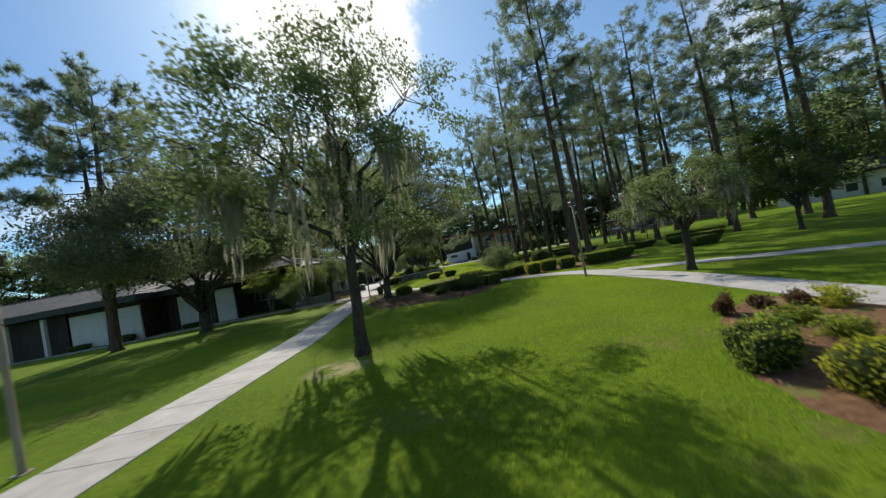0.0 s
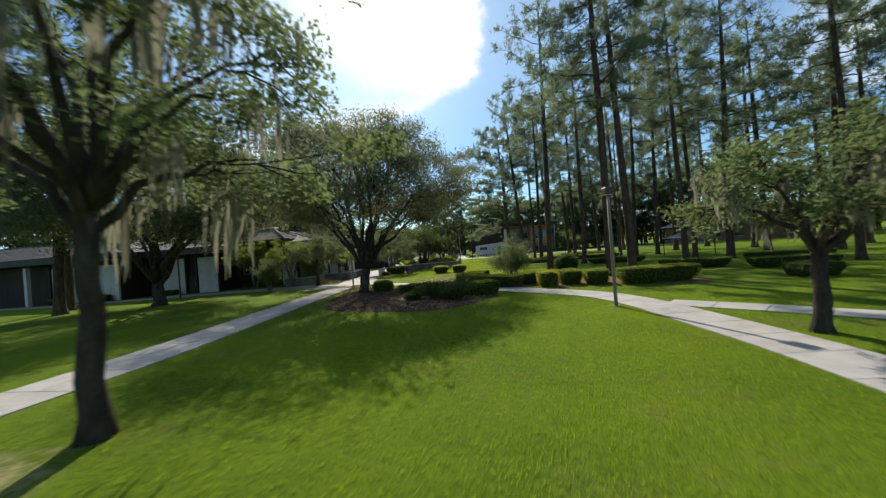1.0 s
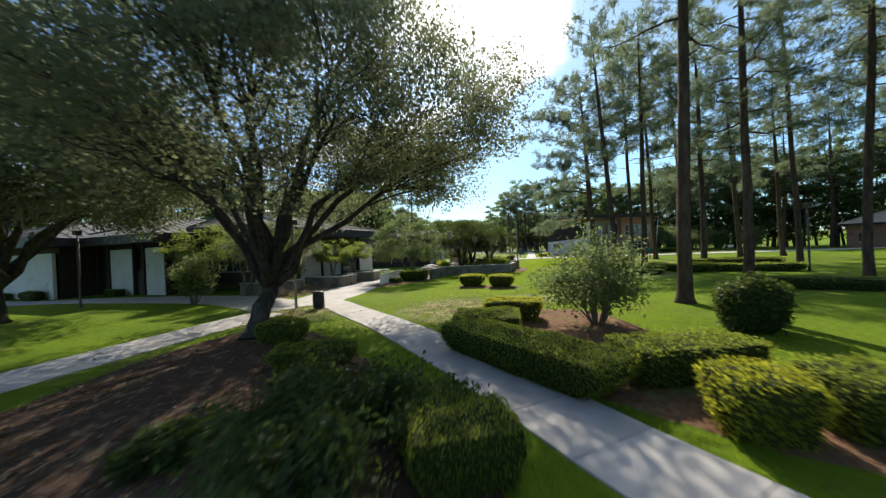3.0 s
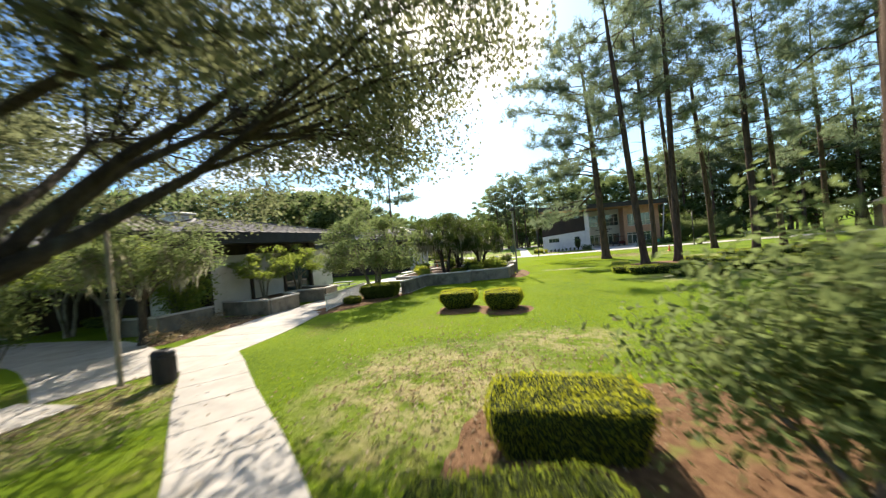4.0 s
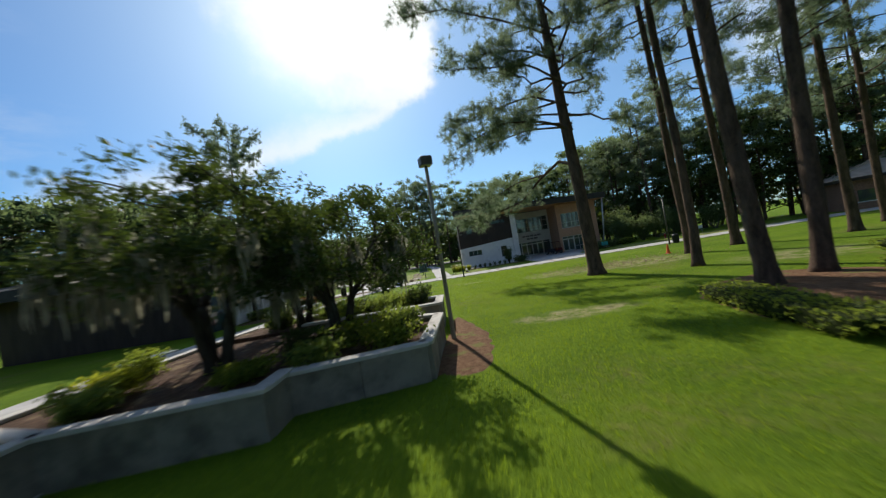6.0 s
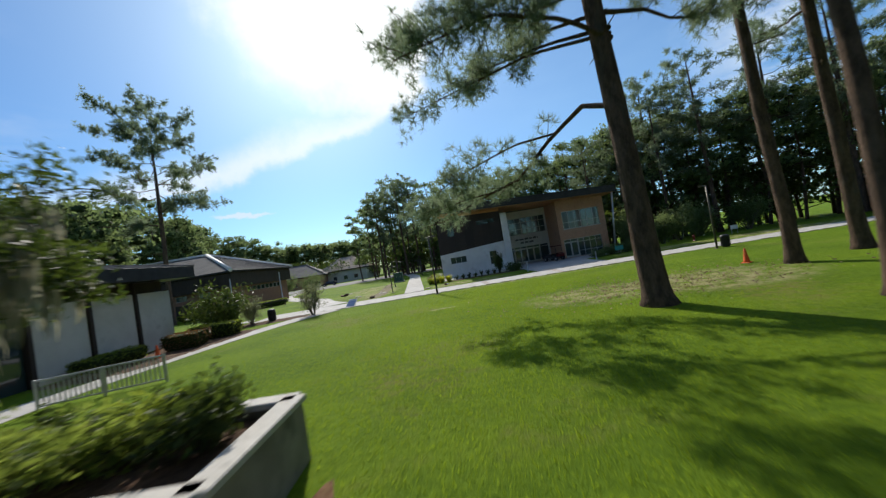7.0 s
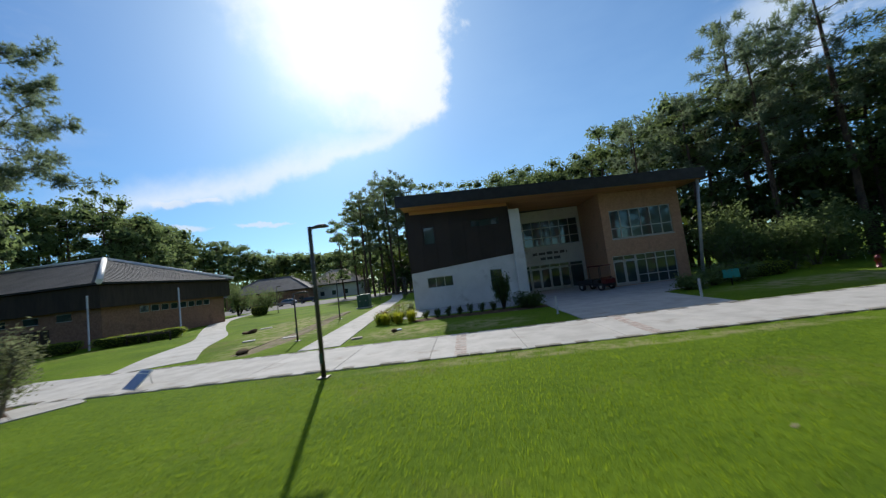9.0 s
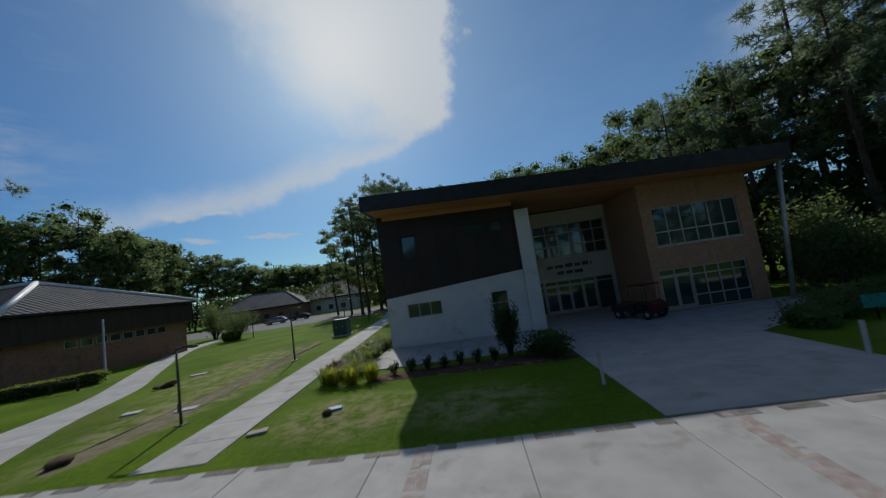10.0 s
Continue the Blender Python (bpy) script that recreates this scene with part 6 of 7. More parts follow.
woodland("undergrowth", "dark undergrowth along the edge of the woods", [(x, y, h * 0.46, r * 1.25) for x, y, h, r in spots((112, 92), (34, 130), -10, 56, (15, 22), 10, 3.6) + spots((34, 130), (24, 152), -6, 18, (15, 20), 20, 3.0) + spots((96, 16), (90, 96), -8, 40, (15, 24), 11, 3.6) + spots((4, 163), (-14, 178), -6, 14, (14, 20), 12, 3.0) + spots((18, 216), (-140, 196), -8, 50, (14, 20), 13, 4.6) + spots((-62, 146), (-122, 108), -8, 30, (20, 26), 14, 4.4) + spots((-46, 114), (-96, 88), -8, 30, (14, 18), 15, 3.4)], 55, 0.85, 330, DARK_LEAF)
woodland("far_woods", "tall trees at the back of the pine grove", spots((80, 36), (70, 98), -14, 36, (17, 26), 16, 4.2), 56, 0.8, 480)

# ---------------------------------------------------------------- planters, rails and terrace
def planter_wall(pts, h=1.0, t=0.26, label="weathered concrete planter wall with a pale coping", group="planter walls"):
    """Straight stretches of board-marked concrete wall, each with its own coping."""
    for (ax, ay), (bx, by) in zip(pts, pts[1:]):
        ln = math.hypot(bx - ax, by - ay)
        root = thing("planter_wall", label, "wall", group, pose(ax, ay, 0, 0, 0, math.degrees(math.atan2(by - ay, bx - ax))))
        k = max(1, round(ln / 1.6))
        for i in range(k):
            a, b = ln * i / k, ln * (i + 1) / k
            part("wall_block", Buf().bevel_box(a + 0.004, b - 0.004, -t / 2, t / 2, -0.05, h - 0.09, 0.012), PLANTER, root)
        part("coping", Buf().bevel_box(-0.05, ln + 0.05, -t / 2 - 0.05, t / 2 + 0.05, h - 0.088, h, 0.018), COPING, root)


def planter_soil(name, poly, z, label):
    NO_GRASS.append(np.array(poly))
    solid(name, Buf().prism(poly, 0.0, z), MULCH, label, "ground", kind="structure")


planter_wall([(-4.6, 67.9), (-4.5, 72.2), (-0.85, 72.95)], 0.98)
planter_wall([(-0.95, 72.98), (-1.0, 74.0)], 0.97)
planter_wall([(-0.95, 73.95), (2.0, 74.75), (2.1, 78.35), (0.2, 79.0)], 0.93)
planter_wall([(-3.4, 80.35), (2.0, 80.45), (1.95, 82.75), (-6.4, 82.9)], 1.02)
planter_wall([(-4.3, 72.4), (-7.6, 73.4), (-7.2, 79.6), (-6.8, 82.6)], 0.85)
planter_soil("planter_soil", [(-4.4, 72.4), (-0.95, 73.1), (-0.95, 74.05), (1.9, 74.85), (2.0, 78.2), (0.2, 78.9), (-4.0, 80.2), (-7.1, 79.5), (-7.4, 73.5)], 0.74, "dark mulch in the raised planter")
planter_soil("planter_soil", [(-4.0, 80.4), (1.9, 80.5), (1.85, 82.7), (-6.9, 82.85), (-6.9, 80.6)], 0.8, "dark mulch in the raised planter")
planter_wall([(-17.6, 62.2), (-10.8, 61.9), (-10.7, 64.2), (-12.7, 65.3), (-12.6, 66.4), (-10.5, 66.9), (-10.7, 68.6), (-14.4, 69.2)], 0.95)
planter_soil("planter_soil", [(-14.6, 62.3), (-10.9, 62.0), (-10.8, 64.1), (-12.8, 65.2), (-12.7, 66.5), (-10.6, 67.0), (-10.8, 68.5), (-14.6, 69.1)], 0.72, "reddish mulch in the low planter")
planter_wall([(-16.6, 56.9), (-13.6, 57.4), (-13.4, 60.2)], 0.95)
terr = tagged(thing("terrace", "pale concrete terrace with outdoor tables", "paving"), kind="structure")
for i in range(3):
    for j in range(1, 4):
        part("slab", Buf().box(-9.6 + i * 1.75, -7.87 + i * 1.75, 66.6 + j * 1.6, 68.18 + j * 1.6, -0.1, 0.038), CONCRETE, terr)
NO_GRASS.append(np.array([(-9.6, 68.2), (-4.3, 68.2), (-4.3, 73.0), (-9.6, 73.0)]))


def railing(a, b, h, n, mat, label):
    ln = math.hypot(b[0] - a[0], b[1] - a[1])
    root = thing("railing", label, "railing", "railings", pose(a[0], a[1], 0, 0, 0, math.degrees(math.atan2(b[1] - a[1], b[0] - a[0]))))
    part("top_rail", Buf().bevel_box(0, ln, -0.035, 0.035, h - 0.06, h, 0.012), mat, root)
    part("bottom_rail", Buf().bevel_box(0.06, ln - 0.06, -0.025, 0.025, 0.10, 0.15, 0.01), mat, root)
    bal = Buf().box(-0.018, 0.018, -0.018, 0.018, 0.15, h - 0.06).mesh("baluster", mat)
    for i in range(n):
        o = part("baluster", bal, None, root)
        o.location.x = ln * (i + 0.5) / n
    for x in (0.03, ln / 2, ln - 0.03):
        part("post", Buf().bevel_box(x - 0.035, x + 0.035, -0.035, 0.035, 0.0, h + 0.02, 0.01), mat, root)


railing((-6.9, 62.1), (-7.9, 68.2), 1.0, 44, WHITE_PAINT, "white-painted metal railing beside the ramp")
railing((-9.6, 88.7), (-6.1, 89.9), 1.0, 26, STEEL, "pale steel railing by the planter")


def picnic_table(x, y, rz):
    root = thing("picnic_table", "green coated steel picnic table with fixed benches", "table", "picnic tables", pose(x, y, 0.038, 0, 0, rz))
    part("tabletop", Buf().bevel_box(-0.95, 0.95, -0.38, 0.38, 0.70, 0.75, 0.02), GREEN_STEEL, root)
    for s in (-1, 1):
        part("bench", Buf().bevel_box(-0.95, 0.95, s * 0.72 - 0.13, s * 0.72 + 0.13, 0.42, 0.46, 0.015), GREEN_STEEL, root)
        part("leg", Buf().tube([(s * 0.62, -0.72, 0.42), (s * 0.62, -0.66, 0.0)], [0.025, 0.025], 8), BLACK_PLASTIC, root)
        part("leg", Buf().tube([(s * 0.62, 0.72, 0.42), (s * 0.62, 0.66, 0.0)], [0.025, 0.025], 8), BLACK_PLASTIC, root)
        part("crossbar", Buf().tube([(s * 0.62, -0.72, 0.40), (s * 0.62, 0.72, 0.40)], [0.025, 0.025], 8), BLACK_PLASTIC, root)
        part("upright", Buf().tube([(s * 0.62, 0, 0.40), (s * 0.62, 0, 0.70)], [0.03, 0.03], 8), BLACK_PLASTIC, root)


picnic_table(-5.9, 70.3, 8)
picnic_table(-9.3, 79.6, 80)
picnic_table(-12.7, 72.6, 5)


# ---------------------------------------------------------------- lamps, bins, cones, signs
def shoebox_lamp(x, y, h, mat, rz=0.0, label="lamp post with a square shoebox head"):
    root = thing("lamp_post", label, "lamp post", "lamp posts", pose(x, y, 0, 0, 0, rz))
    part("post", Buf().tube([(0, 0, 0.02), (0, 0, 0.12), (0, 0, h * 0.5), (0, 0, h - 0.38)], [0.086, 0.076, 0.07, 0.06], 12), mat, root)
    part("base_plate", Buf().bevel_box(-0.16, 0.16, -0.16, 0.16, 0.0, 0.03, 0.01), mat, root)
    head = part("lamp_head", Buf().bevel_box(-0.20, 0.20, -0.20, 0.20, h - 0.30, h, 0.03), BRONZE, root, "square box lamp head")
    part("neck", Buf().cylinder(0, 0, h - 0.44, h - 0.302, 0.05, None, 10), BRONZE, root)
    part("lens", Buf().box(-0.17, 0.17, -0.17, 0.17, h - 0.315, h - 0.303), WHITE_PAINT, head, "pale frosted lens")


def arm_lamp(x, y, h, rz, arm=0.62, r=0.075):
    root = thing("lamp_post", "slim steel lamp post with a flat arm-mounted head", "lamp post", "lamp posts", pose(x, y, 0, 0, 0, rz))
    part("post", Buf().tube([(0, 0, 0.03), (0, 0, h * 0.5), (0, 0, h)], [r, r * 0.9, r * 0.8], 12), BRONZE, root)
    part("base_plate", Buf().bevel_box(-0.17, 0.17, -0.17, 0.17, 0.0, 0.035, 0.01), BRONZE, root)
    part("access_cover", Buf().bevel_box(-0.05, 0.05, -r - 0.03, -r + 0.01, 0.45, 0.75, 0.008), GREEN_STEEL, root)
    hd = Buf().tube([(0.02, 0, h - 0.06), (arm * 0.45, 0, h - 0.02), (arm * 0.8, 0, h - 0.03), (arm, 0, h - 0.06)], [0.04, 0.06, 0.065, 0.02], 10)
    part("lamp_head", hd, BRONZE, root, "flat bronze lamp head")


shoebox_lamp(12.42, 34.25, 5.1, TIMBER_POST, 10, "pale lamp post with a square shoebox head beside the walk")
shoebox_lamp(-6.1, 51.4, 5.0, TIMBER_POST, 0, "pale lamp post with a square shoebox head beside the walk")
shoebox_lamp(2.50, 78.2, 6.15, TIMBER_POST, 20, "weathered lamp post with a square head beside the planter")
shoebox_lamp(-7.0, 18.6, 5.1, TIMBER_POST, 0, "pale lamp post with a square shoebox head beside the walk")
shoebox_lamp(-24.0, 50.4, 5.4, BRONZE)
shoebox_lamp(25.6, 70.6, 5.2, BRONZE, 30)
arm_lamp(3.32, 105.5, 4.66, 0)
arm_lamp(25.4, 104.9, 5.0, 180)
for x, y, h in ((-1.75, 114.3, 2.7), (-3.15, 125.0, 3.4), (-4.4, 138.0, 3.4), (-5.6, 150.0, 3.4), (-22.2, 150.0, 4.2)):
    arm_lamp(x, y, h, 0, 0.85, 0.05)
for i in range(4):
    arm_lamp(-1.0 - i * 0.6, 146.0 + i * 4.5, 3.2, 180, 0.8, 0.05)


def steel_post(x, y, h, r, label):
    solid_ob = solid("steel_post", Buf().lathe(0, 0, [(r * 1.4, 0.0), (r * 1.4, 0.04), (r, 0.06), (r, h - 0.04), (r * 0.8, h)], 14), STEEL, label, "post", "steel posts")
    solid_ob.location = (x, y, 0)


steel_post(-20.2, 128.2, 4.7, 0.07, "slim pale steel post before the brick hall")
steel_post(-24.6, 123.6, 4.7, 0.07, "slim pale steel post before the brick hall")
steel_post(12.4, 113.1, 0.92, 0.05, "short steel bollard beside the forecourt")
steel_post(19.3, 112.8, 0.95, 0.06, "short steel bollard beside the forecourt")


def litter_bin(x, y, s=1.0):
    root = thing("litter_bin", "round black slatted litter bin with a domed lid", "bin", "litter bins", pose(x, y, 0.03) @ Matrix.Scale(s, 4))
    part("body", Buf().lathe(0, 0, [(0.24, 0.0), (0.25, 0.03), (0.27, 0.4), (0.29, 0.74), (0.30, 0.78), (0.28, 0.80)], 24), BLACK_PLASTIC, root)
    slat = Buf().bevel_box(-0.022, 0.022, -0.31, -0.285, 0.06, 0.74, 0.006).mesh("slat", BLACK_PLASTIC)
    for i in range(18):
        part("slat", slat, None, root).rotation_euler.z = i * math.tau / 18
    part("lid", Buf().lathe(0, 0, [(0.31, 0.80), (0.31, 0.84), (0.24, 0.93), (0.13, 0.96), (0.12, 0.90)], 24), BLACK_PLASTIC, root)


litter_bin(-4.9, 51.8)
litter_bin(-10.3, 105.7)
litter_bin(26.1, 104.9)


def traffic_cone(x, y):
    root = thing("traffic_cone", "orange plastic traffic cone on a square base", "cone", "traffic cones", pose(x, y, 0.01, 0, 0, 25))
    part("base", Buf().bevel_box(-0.19, 0.19, -0.19, 0.19, 0.0, 0.04, 0.02), ORANGE, root)
    part("cone", Buf().lathe(0, 0, [(0.15, 0.04), (0.13, 0.10), (0.04, 0.72), (0.03, 0.74)], 20), ORANGE, root)


traffic_cone(19.6, 95.3)
traffic_cone(-11.3, 95.6)


def sandwich_board(x, y, rz):
    root = thing("yard_sign", "white sign board with blue print leaning on the walk", "sign", "", pose(x, y, 0.03, 0, 0, rz))
    b = part("board", Buf().box(-0.44, 0.44, 0.0, 0.03, 0.0, 0.82), WHITE_PAINT, root)
    b.matrix_basis = pose(0, 0, 0, -48, 0, 0)
    part("print_bar", Buf().box(-0.40, 0.40, -0.007, -0.003, 0.04, 0.62), SIGN_BLUE, b, "broad blue-grey printed panel")
    part("print_bar", Buf().box(-0.30, 0.30, -0.007, -0.003, 0.67, 0.76), SIGN_BLUE, b, "narrow blue printed band")
    part("stay", Buf().tube([(0, 0.62, 0.52), (0, 0.74, 0.0)], [0.014, 0.014], 6), STEEL, root)


sandwich_board(-4.2, 106.7, -24)


def hydrant(x, y):
    root = thing("fire_hydrant", "small red fire hydrant on the lawn", "hydrant", "", pose(x, y, 0))
    part("barrel", Buf().lathe(0, 0, [(0.16, 0.0), (0.16, 0.05), (0.11, 0.07), (0.11, 0.5), (0.15, 0.52), (0.15, 0.56), (0.10, 0.68), (0.04, 0.74)], 16), CAR_RED, root)
    for s in (-1, 1):
        part("outlet", Buf().tube([(s * 0.08, 0, 0.42), (s * 0.2, 0, 0.42)], [0.055, 0.05], 10), CAR_RED, root)


hydrant(31.8, 116.6)


def small_sign(x, y):
    root = thing("small_sign", "small white sign on two stakes", "sign", "", pose(x, y, 0, 0, 0, 5))
    part("plate", Buf().bevel_box(-0.45, 0.45, -0.012, 0.012, 0.55, 1.0, 0.004), WHITE_PAINT, root)
    for s in (-0.35, 0.35):
        part("stake", Buf().box(s - 0.02, s + 0.02, 0.013, 0.04, 0.0, 0.95), STEEL, root)


small_sign(37.6, 118.2)


def covers():
    for x, y, w, d, m, lb in ((-6.1, 116.7, 0.7, 0.5, COPING, "pale utility cover set in the lawn"), (-3.2, 116.2, 0.8, 0.5, COPING, "pale utility cover set in the lawn"), (2.15, 112.6, 0.55, 0.35, PAVE_BAND, "reddish utility cover beside the walk"), (4.0, 113.9, 0.45, 0.32, SIGN_BLUE, "blue utility box lid in the lawn"), (-9.4, 124.4, 0.9, 0.5, COPING, "pale utility cover set in the lawn")):
        o = solid("utility_cover", Buf().bevel_box(-w / 2, w / 2, -d / 2, d / 2, 0.0, 0.07, 0.015), m, lb, "utility cover", "utility covers")
        o.matrix_basis = pose(x, y, 0, 0, 0, 20)
    rng = np.random.default_rng(8)
    for x, y, r in ((-3.4, 111.9, 0.30), (-9.2, 121.6, 0.45), (3.9, 113.4, 0.14)):
        v, f, nrm = clipped_body(r * 2, r * 1.1, r * 0.55, rng, 0.8, 0.12, 9)
        o = solid("dirt_mound", Buf().add(v, f, True), MULCH, "clod of dug dark earth on the lawn", "earth", "earth mounds")
        o.matrix_basis = pose(x, y, 0, 0, 0, rng.uniform(0, 90))


covers()


def canopy_tent(x, y):
    root = thing("canopy_tent", "open dark canopy shelter on four posts", "canopy", "", pose(x, y, 0, 0, 0, 8))
    part("canopy", Buf().add([(-1.9, -1.9, 2.15), (1.9, -1.9, 2.15), (1.9, 1.9, 2.15), (-1.9, 1.9, 2.15), (0, 0, 3.0), (-1.9, -1.9, 2.0), (1.9, -1.9, 2.0), (1.9, 1.9, 2.0), (-1.9, 1.9, 2.0)], [(0, 1, 6, 5), (1, 2, 7, 6), (2, 3, 8, 7), (3, 0, 5, 8)]).add([(-1.9, -1.9, 2.15), (1.9, -1.9, 2.15), (1.9, 1.9, 2.15), (-1.9, 1.9, 2.15), (0, 0, 3.0)], [(0, 1, 4), (1, 2, 4), (2, 3, 4), (3, 0, 4)]), DARK_METAL, root)
    for sx in (-1.8, 1.8):
        for sy in (-1.8, 1.8):
            part("post", Buf().cylinder(sx, sy, 0.0, 2.1, 0.05, None, 8), DARK_METAL, root)


canopy_tent(31.0, 64.0)


def teal_sign(x, y):
    root = thing("teal_sign", "small teal board on a short post beside shrubs", "sign", "", pose(x, y, 0, 0, 0, -12))
    part("post", Buf().cylinder(0, 0, 0.0, 0.75, 0.04, None, 8), DARK_METAL, root)
    part("board", Buf().bevel_box(-0.42, 0.42, -0.09, -0.045, 0.45, 0.95, 0.02), TEAL, root)


teal_sign(23.4, 116.4)


def timber_rail(x0, y0, x1, y1):
    ln = math.hypot(x1 - x0, y1 - y0)
    root = thing("timber_rail", "low dark timber rail before the brick hall", "rail", "", pose(x0, y0, 0, 0, 0, math.degrees(math.atan2(y1 - y0, x1 - x0))))
    part("rail", Buf().bevel_box(0, ln, -0.05, 0.05, 0.62, 0.76, 0.015), DARK_WOOD, root)
    for i in range(4):
        part("post", Buf().bevel_box(ln * i / 3 - 0.06, ln * i / 3 + 0.06, -0.06, 0.06, 0.0, 0.82, 0.012), DARK_WOOD, root)


timber_rail(-23.8, 124.2, -18.2, 124.6)


# ---------------------------------------------------------------- vehicles
def car(x, y, rz, paint, label, h=1.62, ln=4.6):
    root = thing("parked_car", label, "car", "parked cars", pose(x, y, 0.03, 0, 0, rz))
    prof = [(-ln / 2, 0.35), (-ln / 2 + 0.05, 0.85), (-ln * 0.27, 1.0), (-ln * 0.14, h - 0.08), (ln * 0.05, h), (ln * 0.32, h - 0.06), (ln * 0.45, 1.05), (ln / 2, 0.95), (ln / 2, 0.35)]
    k = len(prof)
    v = [(px, s * (0.88 if pz < 1.1 else 0.70), pz) for s in (-1, 1) for px, pz in prof]
    b = Buf().add(v, [(i, i + 1, k + i + 1, k + i) for i in range(k - 1)] + [(k - 1, 0, k, 2 * k - 1)])
    b.f.append((np.array([list(range(k))]), False))
    b.f.append((np.array([list(range(2 * k - 1, k - 1, -1))]), False))
    part("body", b, paint, root)
    for s in (-1, 1):
        part("side_window", Buf().add([(-ln * 0.21, s * 0.865, 1.06), (ln * 0.38, s * 0.865, 1.08), (ln * 0.29, s * 0.755, h - 0.14), (-ln * 0.12, s * 0.755, h - 0.15)], [(0, 1, 2, 3)]), GLASS, root)
        part("headlight", Buf().bevel_box(-ln / 2 - 0.01, -ln / 2 + 0.06, s * 0.62 - 0.18, s * 0.62 + 0.18, 0.62, 0.78, 0.01), WHITE_PAINT, root)
        for wx in (-ln * 0.31, ln * 0.31):
            w = part("wheel", Buf().tube([(wx, s * 0.72, 0.33), (wx, s * 0.92, 0.33)], [0.33, 0.33], 18), BLACK_PLASTIC, root)
            part("rim", Buf().tube([(wx, s * 0.92, 0.33), (wx, s * 0.935, 0.33)], [0.20, 0.18], 14), STEEL, w)


car(-36.2, 180.0, 12, CAR_SILVER, "silver estate car parked beyond the lawn")
car(-33.0, 185.0, 8, CAR_PAINT, "black saloon car parked beyond the lawn", 1.45)
car(-45.5, 176.0, 40, CAR_PAINT, "dark car parked behind a clipped bush", 1.5)


def utility_cart(x, y, rz):
    root = thing("utility_cart", "dark utility cart with a roof parked at the entrance", "cart", "", pose(x, y, 0.034, 0, 0, rz))
    part("bed", Buf().bevel_box(-1.35, 0.1, -0.6, 0.6, 0.42, 0.85, 0.04), CAR_PAINT, root)
    part("cab_floor", Buf().bevel_box(0.1, 1.35, -0.6, 0.6, 0.32, 0.5, 0.03), CAR_PAINT, root)
    part("bonnet", Buf().prism([(0.95, -0.58), (1.4, -0.5), (1.4, 0.5), (0.95, 0.58)], 0.5, [0.98, 0.8, 0.8, 0.98]), CAR_RED, root)
    part("seat", Buf().bevel_box(0.14, 0.62, -0.52, 0.52, 0.52, 0.78, 0.04), BLACK_PLASTIC, root)
    part("roof", Buf().bevel_box(-0.1, 1.1, -0.62, 0.62, 1.82, 1.9, 0.03), CAR_RED, root, "flat red-brown roof")
    for sx in (-0.05, 1.0):
        for sy in (-0.56, 0.56):
            part("roof_post", Buf().tube([(sx, sy, 0.5), (sx, sy, 1.82)], [0.022, 0.022], 8), DARK_METAL, root)
    for sx in (-0.85, 0.95):
        for sy in (-0.6, 0.6):
            w = part("wheel", Buf().tube([(sx, sy - 0.1, 0.27), (sx, sy + 0.1, 0.27)], [0.27, 0.27], 16), BLACK_PLASTIC, root)
            part("rim", Buf().tube([(sx, sy - 0.11, 0.27), (sx, sy + 0.11, 0.27)], [0.12, 0.12], 10), STEEL, w)


utility_cart(18.2, 123.4, -60)


def cabinet(x, y):
    root = thing("transformer_cabinet", "green steel utility cabinet on a concrete pad", "cabinet", "", pose(x, y, 0))
    part("pad", Buf().bevel_box(-0.85, 0.85, -0.8, 0.8, 0.0, 0.12, 0.02), CONCRETE, root)
    part("body", Buf().bevel_box(-0.68, 0.68, -0.62, 0.62, 0.121, 1.6, 0.04), GREEN_STEEL, root)
    for s in (-0.33, 0.33):
        d = part("door", Buf().bevel_box(s - 0.31, s + 0.31, -0.65, -0.622, 0.2, 1.45, 0.01), GREEN_STEEL, root)
        part("handle", Buf().box(s - 0.03, s + 0.03, -0.68, -0.652, 0.8, 0.95), STEEL, d)


cabinet(-4.2, 136.4)


